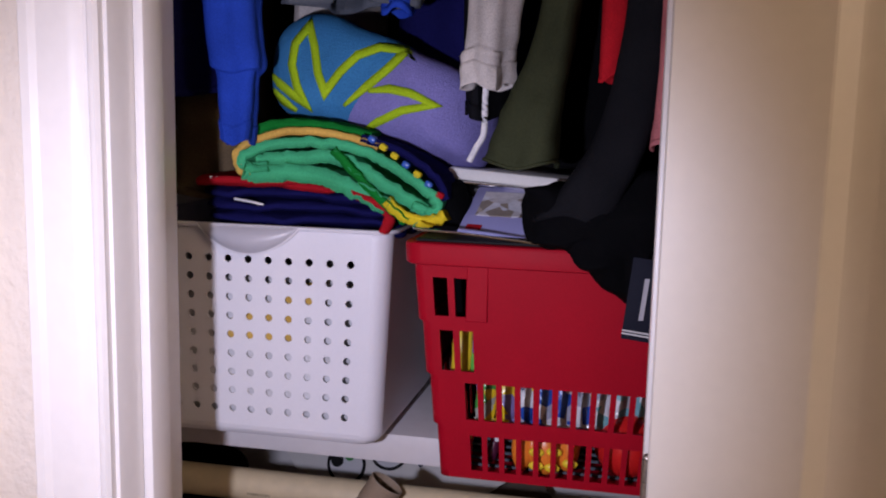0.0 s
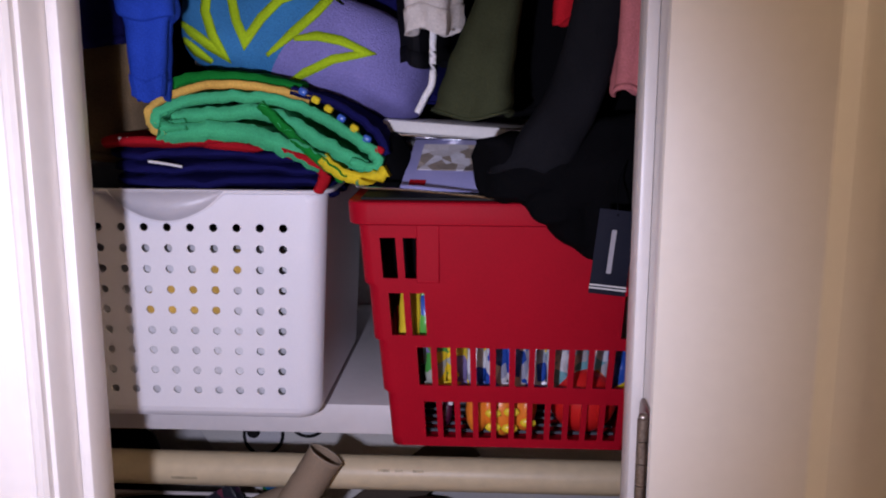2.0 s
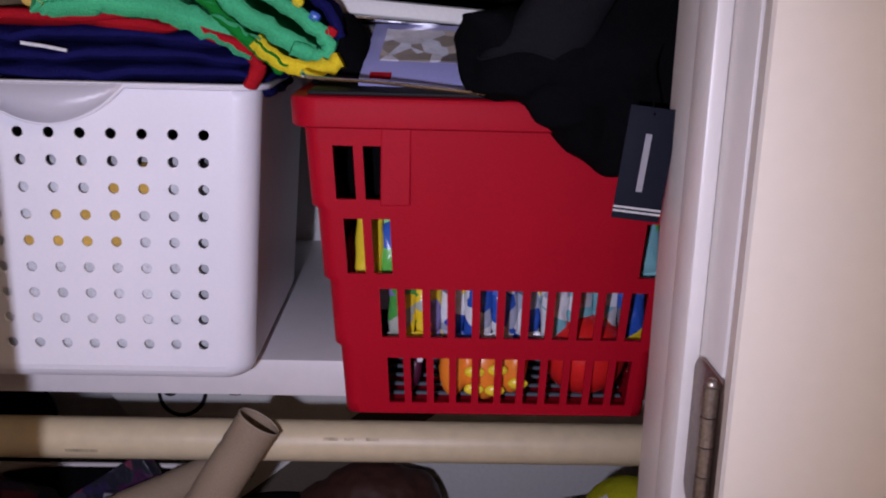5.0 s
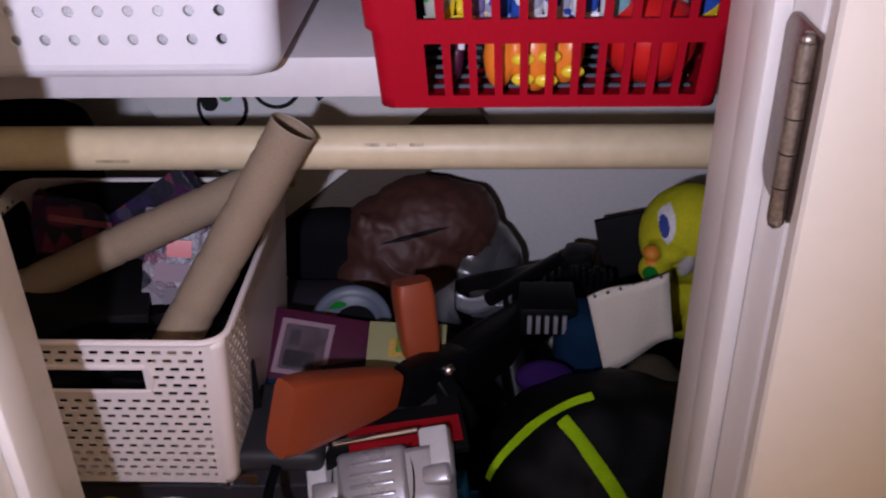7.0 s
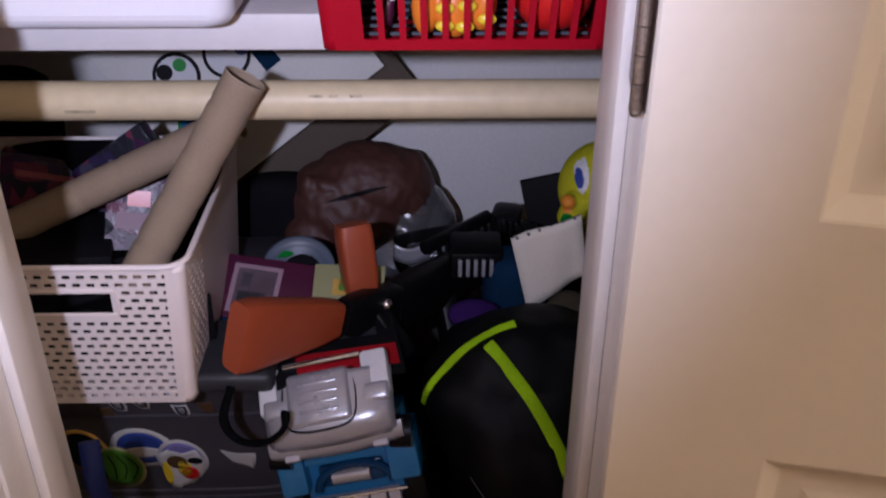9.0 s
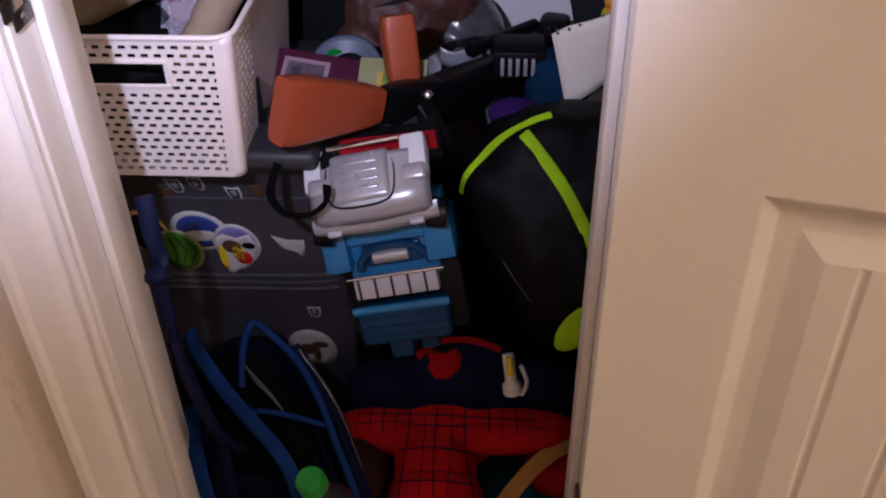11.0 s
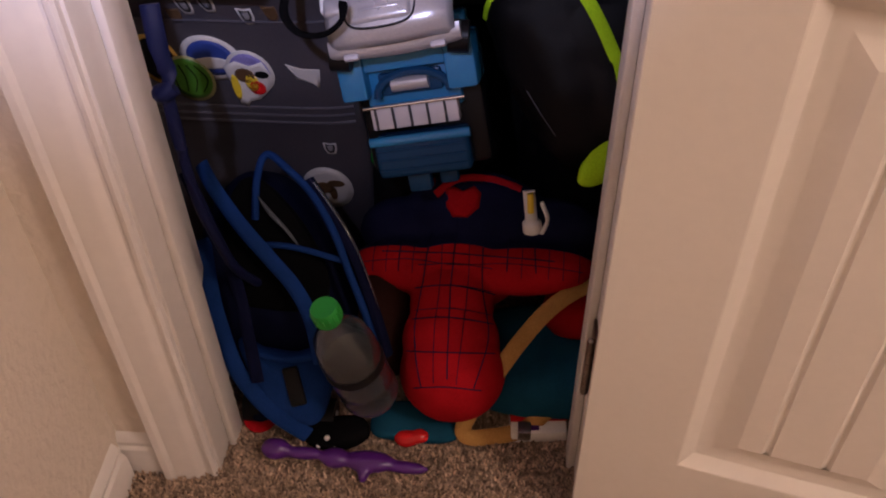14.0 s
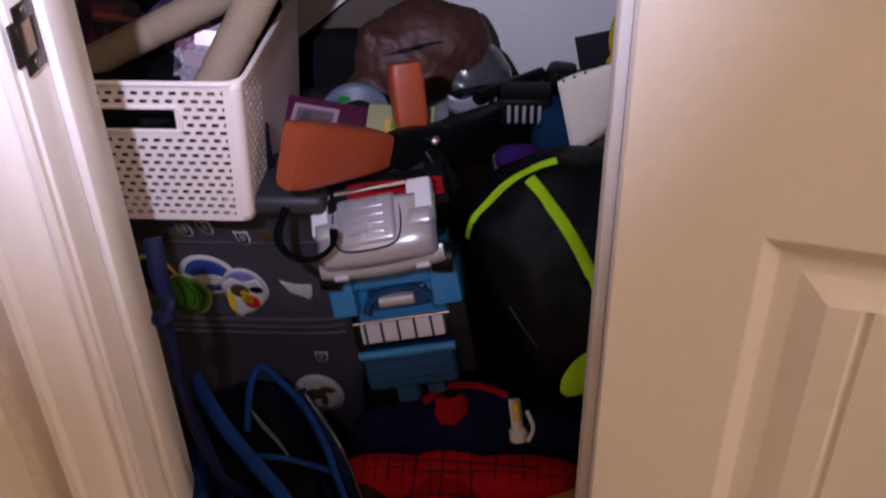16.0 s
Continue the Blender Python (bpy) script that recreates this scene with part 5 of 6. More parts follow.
button(0.165, 0.155, 0.036, ("ink_black", "snack_white", "snack_blue"), board)
button(0.06, 0.10, 0.030, ("cap_green", "toy_blue", "ink_black"), board)
for u, v, r, mat in ((0.075, 0.19, 0.012, "ink_black"), (0.100, 0.185, 0.010, "cap_green"), (0.175, 0.17, 0.014, "lilac_print"), (0.19, 0.15, 0.012, "bead_blue")):
    bm = bmesh.new()
    loft(bm, [[BD @ Vector((u + r * math.cos(a), y, v + r * math.sin(a))) for a in (2 * math.pi * i / 16 for i in range(16))] for y in (-0.014, -0.0156)])
    bmesh.ops.recalc_face_normals(bm, faces=bm.faces)
    part("print_spot", bm, mat, board)
bm = bmesh.new()
block(bm, (0.196, -0.0145, 0.10), (0.224, -0.0125, 0.19), 0.0, BD)
part("blue_strip", bm, "denim", board, "blue printed strip")

# what lies in the blush basket
for name, label, cat, at, size, mat, rot in (("printed_box", "pink and white printed box in the blush basket", "box", (-0.490, 1.258, 0.706), (0.042, 0.018, 0.075), "cartoon_pink", (-24, 10, 10)), ("game_box", "black game box in the blush basket", "box", (-0.60, 1.24, 0.655), (0.07, 0.08, 0.05), "ink_black", (0, 6, 15)), ("game_box", "dark printed box behind the cardboard tube", "box", (-0.62, 1.31, 0.69), (0.070, 0.012, 0.080), "cartoon_dark", (-8, 14, 8)), ("game_box", "dark purple printed box at the back of the basket", "box", (-0.520, 1.304, 0.722), (0.085, 0.010, 0.062), "cartoon_dark", (-10, -35, -6)), ("game_box", "black box at the front of the blush basket", "box", (-0.47, 1.14, 0.645), (0.07, 0.07, 0.04), "ink_black", (0, 0, 30))):
    ob = thing(name, label, cat, at)
    R = Matrix.Translation(at) @ Euler([radians(a) for a in rot]).to_matrix().to_4x4()
    bm = bmesh.new()
    block(bm, [-s for s in size], size, 0.002, R)
    part("carton", bm, mat, ob)
    if mat == "cartoon_pink":
        for k in range(5):
            bm = bmesh.new()
            block(bm, (-0.028 + 0.012 * (k % 2), -size[1] - 0.0012, -0.068 + 0.029 * k), (0.012 + 0.010 * (k % 3), -size[1] - 0.0002, -0.045 + 0.028 * k), 0.0, R)
            part("printed_panel", bm, ("magenta_print", "faded_print", "pink_print", "bright_red", "magenta_print")[k], ob)
    elif mat == "cartoon_dark" and at[0] < -0.6:
        bm = bmesh.new()
        block(bm, (-0.05, -size[1] - 0.0012, 0.05), (0.05, -size[1] - 0.0002, 0.058), 0.0, R)
        part("printed_panel", bm, "rose_cloth", ob)

jacket, _ = heap("black_jacket", "black jacket bundled inside the blush basket", "garment", ellipse(0.135, 0.135, 12, power=4), 0.085, Matrix.Translation((-0.535, 1.185, 0.648)), "black_cloth", 0.014)
bm = bmesh.new()
sweep(bm, smooth_path([(-0.635, 1.09, 0.690), (-0.58, 1.075, 0.702), (-0.52, 1.095, 0.700), (-0.48, 1.14, 0.694), (-0.44, 1.17, 0.688)], 7), 0.024, 14, 0.6, taper=lambda f: 1.1 - 0.3 * f + 0.08 * math.sin(f * 22))
part("sleeve", bm, "char_cloth", jacket, "crumpled black sleeve")
heap("black_bag", "black bag standing behind the blush basket", "bag", ellipse(0.10, 0.13, 12, power=4), 0.10, pose3((-0.74, 1.44, 0.72)), "black_cloth", 0.008)
heap("black_cloth", "black cloth stuffed along the back of the blush basket", "cloth", ellipse(0.140, 0.092, 12, power=6), 0.018, pose3((-0.530, 1.322, 0.699)), "black_cloth", 0.003)
heap("black_cloth", "black cloth stuffed along the side of the blush basket", "cloth", ellipse(0.130, 0.088, 12, power=6), 0.016, pose3((-0.681, 1.180, 0.697), turn=90), "black_cloth", 0.002)
# books and cards beside the toy rifle
def slab(name, label, cat, at, size, mat, rot, prints=()):
    ob = thing(name, label, cat, at)
    R = Matrix.Translation(at) @ Euler([radians(a) for a in rot]).to_matrix().to_4x4()
    bm = bmesh.new()
    block(bm, [-s for s in size], size, min(size) * 0.3, R)
    part("cover", bm, mat, ob)
    for (x0, y0, x1, y1), m2 in prints:
        bm = bmesh.new()
        block(bm, (x0, y0, size[2] + 0.0002), (x1, y1, size[2] + 0.0010), 0.0, R)
        part("printed_panel", bm, m2, ob)
    return R
slab("picture_book", "magenta picture book with a framed portrait", "book", (-0.330, 1.210, 0.620), (0.060, 0.050, 0.006), "magenta_print", (34, 7, -5), (((-0.047, -0.030, 0.016, 0.038), "pink_print"), ((-0.041, -0.024, 0.010, 0.032), "faded_print"), ((-0.036, -0.020, 0.000, 0.000), "dark_grey"), ((-0.020, -0.004, 0.006, 0.020), "pink_print"), ((-0.034, 0.006, -0.022, 0.026), "slate_cloth")))
slab("card", "yellow-green cartoon card leaning by the book", "card", (-0.222, 1.195, 0.640), (0.045, 0.032, 0.002), "sage_print", (36, 0, -4), (((-0.02, -0.01, 0.02, 0.012), "gold_cloth"), ((-0.012, -0.004, 0.004, 0.02), "snack_green")))
slab("game_case", "blue plastic game case under the toy rifle", "case", (-0.315, 1.125, 0.602), (0.075, 0.06, 0.006), "toy_navy", (2, 0, 5))
slab("magazine", "black and red magazine under the toy rifle", "magazine", (-0.235, 1.13, 0.611), (0.075, 0.075, 0.005), "ink_black", (6, -2, 10), (((-0.05, -0.066, 0.07, -0.03), "red_cloth"), ((-0.06, -0.01, 0.05, 0.03), "dark_grey")))
plate = thing("party_plate", "pale blue paper plate with a green leaf print", "plate", (-0.297, 1.285, 0.611))
PL = pose3((-0.297, 1.285, 0.611), lean=52, turn=6)
bm = bmesh.new()
loft(bm, [[PL @ Vector((q * math.cos(a), q * math.sin(a), z)) for a in (2 * math.pi * k / 36 for k in range(36))] for q, z in ((0.002, 0.0), (0.034, 0.0), (0.038, 0.003), (0.047, 0.007), (0.050, 0.006))], cap=False)
dish = part("dish", bm, "pale_blue", plate, smooth=60, solid=0.0012)
for (u, v, ru, rv), mat in (((-0.022, 0.026, 0.016, 0.005), "leaf_green"), ((-0.030, 0.012, 0.005, 0.005), "bright_red"), ((0.004, 0.0, 0.026, 0.024), "char_cloth")):
    bm = bmesh.new()
    loft(bm, [[PL @ Vector((u + ru * math.cos(a), v + rv * math.sin(a), z)) for a in (2 * math.pi * k / 20 for k in range(20))] for z in (0.0014, 0.0022 if mat == "slate_cloth" else 0.0030)])
    bmesh.ops.recalc_face_normals(bm, faces=bm.faces)
    part("print_patch", bm, mat, dish)

# toy rifle
gun = thing("toy_rifle", "black toy rifle with orange stock and grip", "toy gun", (-0.22, 1.15, 0.65))
def taper(bm, a, b, wa, ha, wb, hb, n=8):
    """A bar from a to b whose width and height change."""
    a, b = Vector(a), Vector(b)
    d = (b - a).normalized()
    side = d.cross(Vector((0, 0, 1))).normalized()
    up = side.cross(d)
    loops = []
    for k in range(n + 1):
        f = k / n
        w, h = wa + (wb - wa) * f, ha + (hb - ha) * f
        e = min(1.0, 0.86 + 0.14 * math.sin(math.pi * min(1, 4 * min(f, 1 - f) + 0.15) / 2))
        lp = []
        for i in range(20):
            t = 2 * math.pi * i / 20
            c, s = math.cos(t), math.sin(t)
            lp.append(a.lerp(b, f) + side * math.copysign(abs(c) ** 0.35, c) * w * e + up * math.copysign(abs(s) ** 0.35, s) * h * e)
        loops.append(lp)
    loft(bm, loops)
    bmesh.ops.recalc_face_normals(bm, faces=bm.faces)
bm = bmesh.new()
taper(bm, (-0.327, 1.010, 0.697), (-0.230, 1.113, 0.651), 0.018, 0.044, 0.014, 0.024)
stock = part("stock", bm, "orange_plastic", gun, "orange moulded stock")
for k in range(6):
    bm = bmesh.new()
    z = 0.664 + 0.010 * k
    sweep(bm, [(-0.310, 1.010, z), (-0.272, 1.049, z - 0.014)], 0.0013, 6)
    part("groove", bm, "orange_plastic", stock)
bm = bmesh.new()
taper(bm, (-0.214, 1.205, 0.728), (-0.204, 1.180, 0.645), 0.022, 0.020, 0.021, 0.018)
part("grip", bm, "orange_plastic", gun, "orange moulded grip")
bm = bmesh.new()
taper(bm, (-0.224, 1.120, 0.648), (-0.165, 1.195, 0.612), 0.014, 0.024, 0.017, 0.034)
taper(bm, (-0.170, 1.19, 0.612), (-0.03, 1.40, 0.565), 0.020, 0.036, 0.018, 0.032)
taper(bm, (-0.10, 1.30, 0.57), (-0.085, 1.25, 0.50), 0.014, 0.022, 0.014, 0.026)
part("receiver", bm, "gun_black", gun)
for k in range(7):
    bm = bmesh.new()
    x, y = -0.105 + 0.012 * k, 1.335 + 0.016 * k
    block(bm, (x - 0.003, y - 0.012, 0.604 - 0.003 * k), (x + 0.003, y + 0.012, 0.615 - 0.003 * k), 0.001)
    part("rail_tooth", bm, "gun_black", gun)
bm = bmesh.new()
sweep(bm, [(-0.125, 1.33, 0.620), (-0.03, 1.45, 0.606)], 0.010, 14)
part("sight", bm, "gun_black", gun)
for k in range(5):
    bm = bmesh.new()
    x = -0.078 + 0.0105 * k
    block(bm, (x - 0.0026, 1.259, 0.616), (x + 0.0026, 1.264, 0.641), 0.0008)
    part("vent_rib", bm, "silver_plastic", gun)
bm = bmesh.new()
block(bm, (-0.090, 1.266, 0.608), (-0.020, 1.33, 0.648), 0.004)
part("vent_block", bm, "gun_black", gun)
bm = bmesh.new()
bmesh.ops.create_uvsphere(bm, u_segments=14, v_segments=8, radius=0.008, matrix=Matrix.Translation((-0.172, 1.158, 0.640)))
part("bolt", bm, "chrome", gun)
bm = bmesh.new()
taper(bm, (-0.185, 1.16, 0.625), (-0.150, 1.14, 0.575), 0.014, 0.014, 0.013, 0.013)
part("trigger_guard", bm, "gun_black", gun)
gear = thing("toy_gear", "black plastic toy gear with clear window, on the duffel bag", "toy", (-0.08, 1.42, 0.6))
for (a, b, w, h, mat) in (((-0.16, 1.40, 0.555), (0.03, 1.46, 0.555), 0.05, 0.03, "gun_black"), ((-0.02, 1.47, 0.585), (0.02, 1.46, 0.585), 0.03, 0.026, "gun_black"), ((-0.15, 1.365, 0.588), (-0.08, 1.365, 0.592), 0.02, 0.012, "vinyl"), ((-0.02, 1.42, 0.612), (0.01, 1.43, 0.612), 0.012, 0.010, "ink_black")):
    bm = bmesh.new()
    taper(bm, a, b, w, h, w, h)
    part("shell", bm, mat, gear)

# opaque silver sheet: white reflections of the clear plastic put into colour
bm = bmesh.new()
loft(bm, [[(-0.133 + u * 0.036, 1.352 - 0.006 * math.cos(2 * u), 0.603 + v + 0.006 * math.sin(3 * u)) for v in (-0.013, -0.004, 0.006, 0.012)] for u in (k / 8 - 1 for k in range(17))], cap=False, closed=False)
part("window", bm, "silver_plastic", gear, "silver sheet for the reflections on a clear window", solid=0.002)
for k in range(6):
    bm = bmesh.new()
    x = -0.012 + 0.009 * k
    block(bm, (x, 1.385, 0.598 + 0.004 * (k % 2)), (x + 0.006, 1.40, 0.628 - 0.003 * (k % 3)), 0.0015)
    part("lug", bm, "gun_black", gear)

# silver and blue fold-out toy truck
truck = thing("toy_truck", "silver and blue fold-out toy truck standing on its nose", "toy", (-0.21, 1.05, 0.3))
HT = Matrix.Translation((-0.237, 1.035, 0.588)) @ Matrix.Rotation(radians(-12), 4, "Y") @ Matrix.Rotation(radians(38), 4, "X") @ Matrix.Rotation(radians(1), 4, "Z")
bm = bmesh.new()
rows = []
for a in range(15):
    v = a / 14
    lp = []
    for c in range(21):
        u = c / 10 - 1
        drop = max(0.0, (v - 0.72) / 0.28)
        lp.append(HT @ Vector((u * 0.073 * (1.04 - 0.06 * v), 0.030 - v * 0.076 + 0.006 * u * u * v, 0.008 - 0.012 * abs(u) ** 5 - 0.016 * drop ** 2)))
    rows.append(lp)
loft(bm, rows, cap=False, closed=False)
bmesh.ops.recalc_face_normals(bm, faces=bm.faces)
hood = part("hood", bm, "silver_plastic", truck, "rounded silver hood", smooth=60, solid=0.005)
bm = bmesh.new()
sweep(bm, smooth_path([HT @ Vector(p) for p in ((-0.047, 0.034, 0.0105), (-0.050, 0.0, 0.0110), (-0.042, -0.028, 0.0120), (-0.006, -0.034, 0.0125), (0.028, -0.028, 0.0125), (0.036, 0.0, 0.0120), (0.033, 0.034, 0.0110))], 8), 0.0014, 6)
part("seam", bm, "gun_black", hood)
bm = bmesh.new()
block(bm, (-0.045, -0.028, 0.002), (0.031, 0.036, 0.0165), 0.008, HT, 4)
scoop2 = part("hood_scoop", bm, "silver_plastic", hood)
for k in range(4):
    bm = bmesh.new()
    block(bm, (-0.030, -0.014 + 0.011 * k, 0.0160), (0.016, -0.010 + 0.011 * k, 0.0182), 0.0008, HT)
    part("louvre", bm, "silver_plastic", hood)
for x0, x1 in ((-0.079, -0.053), (0.044, 0.076)):
    bm = bmesh.new()
    block(bm, (x0, -0.006, -0.012), (x1, 0.050, 0.0105), 0.005, HT, 2)
    part("door_plate", bm, "snack_white", truck, "white plastic plate")
bm = bmesh.new()
loft(bm, [[HT @ Vector((u * 0.079, y + 0.007 * u * u, z - 0.004 * abs(u) ** 4)) for y, z in ((-0.040, -0.007), (-0.048, -0.009), (-0.055, -0.014), (-0.057, -0.022), (-0.054, -0.030), (-0.042, -0.033), (-0.036, -0.020))] for u in (k / 10 - 1 for k in range(21))])
bmesh.ops.recalc_face_normals(bm, faces=bm.faces)
part("bumper", bm, "silver_plastic", truck, "silver moulded bumper", smooth=50)
for x in (-0.052, 0.052):
    bm = bmesh.new()
    block(bm, (x - 0.009, -0.0575, -0.021), (x + 0.009, -0.0500, -0.013), 0.002, HT)
    part("headlight", bm, "grey_lip", truck)
for side in (-1, 1):
    bm = bmesh.new()
    sweep(bm, smooth_path([HT @ Vector((side * q, y, z)) for q, y, z in ((0.040, -0.016, 0.0092), (0.056, -0.014, 0.0068), (0.070, -0.010, 0.0016))], 6), 0.0016, 6)
    part("hood_crease", bm, "silver_plastic", hood)
    bm = bmesh.new()
    block(bm, (side * 0.058 - 0.017, -0.012, -0.004), (side * 0.058 + 0.017, 0.012, 0.0125), 0.006, HT, 3)
    part("fender", bm, "silver_plastic", truck, "raised silver fender")
bm = bmesh.new()
sweep(bm, [HT @ Vector((-0.048, 0.049, 0.002)), HT @ Vector((0.044, 0.049, 0.002))], 0.004, 10)
part("axle", bm, "chrome", truck)
for x in (-0.072, 0.072):
    bm = bmesh.new()
    c = HT @ Vector((x, -0.040, -0.040))
    sweep(bm, [c - Vector((0.012, 0, 0)), c + Vector((0.012, 0, 0))], 0.019, 20)
    part("wheel", bm, "gun_black", truck)
BT = Matrix.Translation((-0.210, 1.045, 0.455)) @ Matrix.Rotation(radians(-12), 4, "Y") @ Matrix.Rotation(radians(-22), 4, "X")
for lo, hi in (((-0.086, -0.032, 0.004), (-0.052, 0.03, 0.066)), ((0.048, -0.032, 0.004), (0.086, 0.03, 0.066)), ((-0.076, -0.026, 0.036), (0.076, 0.03, 0.092)), ((-0.060, -0.010, -0.02), (0.060, 0.03, 0.045))):
    bm = bmesh.new()
    block(bm, lo, hi, 0.005, BT)
    part("body_panel", bm, "toy_blue", truck, "bright blue plastic body")
bm = bmesh.new()
block(bm, (-0.040, -0.018, 0.004), (0.040, -0.008, 0.032), 0.004, BT)
part("engine_plate", bm, "toy_navy", truck)
bm = bmesh.new()
sweep(bm, [BT @ Vector((-0.022, -0.022, 0.018)), BT @ Vector((0.024, -0.022, 0.018))], 0.009, 14)
part("drum", bm, "silver_plastic", truck)
bm = bmesh.new()
sweep(bm, [BT @ Vector((0.004 + 0.046 * math.cos(a), -0.024, 0.004 + 0.0285 * math.sin(a))) for a in (math.pi * k / 14 for k in range(15))], 0.0055, 8)
part("wheel_arch", bm, "toy_navy", truck)
bm = bmesh.new()
block(bm, (-0.055, -0.026, -0.036), (0.055, -0.008, -0.008), 0.002, BT)
part("grid_plate", bm, "grey_lip", truck, "grey ribbed plate")
for k in range(5):
    bm = bmesh.new()
    block(bm, (-0.050 + 0.022 * k, -0.029, -0.035), (-0.047 + 0.022 * k, -0.025, -0.009), 0.0008, BT)
    part("rib", bm, "dark_grey", truck)
# the thin chrome bar is added as a bright highlight; the thick one is blue plastic
for z, r in ((-0.006, 0.0019), (-0.050, 0.006)):
    bm = bmesh.new()
    sweep(bm, [BT @ Vector((-0.062, -0.030, z)), BT @ Vector((0.066, -0.030, z))], r, 12)
    part("bar", bm, "chrome" if r < 0.004 else "toy_blue", truck)
bm = bmesh.new()
block(bm, (-0.060, -0.030, -0.100), (0.062, 0.01, -0.046), 0.008, BT, 3)
part("tailgate", bm, "toy_navy", truck, "dark blue plastic tailgate")
for k in range(3):
    bm = bmesh.new()
    sweep(bm, [BT @ Vector((-0.056, -0.0305, -0.062 - 0.013 * k)), BT @ Vector((0.058, -0.0305, -0.062 - 0.013 * k))], 0.0018, 8)
    part("tailgate_rib", bm, "toy_navy", truck)
bm = bmesh.new()
block(bm, (-0.030, -0.010, -0.128), (0.002, 0.02, -0.098), 0.006, BT)
block(bm, (0.010, 0.0, -0.124), (0.036, 0.02, -0.098), 0.006, BT)
part("foot", bm, "toy_navy", truck)
bm = bmesh.new()
block(bm, (-0.075, 0.0, -0.10), (0.085, 0.05, 0.05), 0.01, BT)
part("chassis", bm, "gun_black", truck)

# black backpack with lime trim
pack = thing("backpack", "black backpack with lime green piping", "backpack", (0.0, 1.1, 0.45))
PK = pose3((0.015, 1.135, 0.515), lean=34, roll=6)
bm = bmesh.new()
pillow(bm, [(-0.140, 0.0), (-0.135, 0.05), (-0.095, 0.095), (-0.03, 0.115), (0.06, 0.105), (0.12, 0.06), (0.12, -0.04), (0.085, -0.14), (0.03, -0.185), (-0.045, -0.18), (-0.10, -0.11)], 0.20, PK, 2.8, 12, 0.009, 9, 5, 24)
pbody = part("body", bm, "pack_nylon", pack, smooth=70)
skin = tree_of(pbody)
PIN = Vector((0.08, 0.76, -0.64)).normalized()
strip(skin, [(-0.135, 1.03, 0.590), (-0.118, 1.045, 0.612), (-0.085, 1.07, 0.634), (-0.045, 1.09, 0.648), (-0.018, 1.10, 0.652)], PIN, 0.0115, "lime_trim", pack, "piping", 0.0008, 0.002, 10, "lime green piping")
strip(skin, [(-0.052, 1.08, 0.638), (-0.028, 1.065, 0.612), (0.004, 1.045, 0.570), (0.030, 1.025, 0.525), (0.048, 1.01, 0.48)], PIN, 0.015, "lime_trim", pack, "piping", 0.0008, 0.002, 10, "lime green piping")
strip(skin, [(0.046, 1.0, 0.47), (0.044, 0.99, 0.435), (0.036, 0.985, 0.405)], PIN, 0.010, "lime_trim", pack, "piping", 0.0012, 0.003, 10, "lime green piping")
bm = bmesh.new()
pillow(bm, [(-0.030, -0.040), (-0.026, -0.010), (-0.004, 0.020), (0.010, 0.048), (0.022, 0.040), (0.018, 0.004), (0.004, -0.030), (-0.014, -0.046)], 0.016, pose3((0.030, 0.985, 0.420), lean=30, roll=-8), 2.6, 5, 0.004, 6, 3, 40)
part("tab", bm, "lime_trim", pack, "lime green tab")
bm = bmesh.new()
sweep(bm, [lay(skin, (0.046, 1.02, 0.492), PIN, 0.003), lay(skin, (0.048, 1.02, 0.470), PIN, 0.005)], 0.004, 8)
part("zip_pull", bm, "chrome", pack)
strip(skin, [(-0.075, 1.0, 0.50), (-0.055, 1.0, 0.465), (-0.035, 0.99, 0.44)], PIN, 0.0016, "dark_grey", pack, "scuff", 0.0004, 0.0005)

# things at the right end
plush = thing("plush_bird", "yellow plush toy leaning at the closet's end", "plush toy", (0.11, 1.34, 0.5))
bm = blob([((0.120, 1.345, 0.707), (0.062, 0.055, 0.066), 0), ((0.130, 1.35, 0.62), (0.050, 0.045, 0.070), 0), ((0.090, 1.308, 0.708), (0.026, 0.024, 0.016), 0), ((0.066, 1.292, 0.712), (0.011, 0.012, 0.010), 10), ((0.072, 1.295, 0.688), (0.020, 0.020, 0.019), 20), ((0.108, 1.298, 0.694), (0.011, 0.014, 0.020), 20), ((0.10, 1.33, 0.62), (0.03, 0.03, 0.03), 0)], 0.0018)
for f in bm.faces:
    c = f.calc_center_median()
    if (c - Vector((0.060, 1.284, 0.713))).length < 0.014:
        f.material_index = 1
    elif ((c.x - 0.084) / 0.009) ** 2 + ((c.z - 0.742) / 0.021) ** 2 < 1 and c.y < 1.33:
        f.material_index = 3 if ((c.x - 0.081) / 0.0055) ** 2 + ((c.z - 0.736) / 0.012) ** 2 < 1 else 2
    elif (c - Vector((0.063, 1.278, 0.690))).length < 0.010:
        f.material_index = 4
    elif (c - Vector((0.110, 1.286, 0.695))).length < 0.014:
        f.material_index = 5
part("body", bm, ["plush_yellow", "beak_orange", "white_cloth", "bead_blue", "leaf_green", "heather_cloth"], plush, smooth=60)
folio = thing("portfolio", "black portfolio case standing behind the plush toy", "portfolio", (0.12, 1.42, 0.0))
bm = bmesh.new()
block(bm, (0.0, -0.005, 0.0), (0.24, 0.005, 0.668), 0.002, Matrix.Translation((0.158, 1.435, 0.004)) @ Matrix.Rotation(radians(-3), 4, "X") @ Matrix.Rotation(radians(-12), 4, "Y"))
part("cover", bm, "ink_black", folio)
pad = thing("paper_pad", "ivory folded paper pad leaning among dark bags", "paper", (0.03, 1.22, 0.66))
bm = bmesh.new()
loops = []
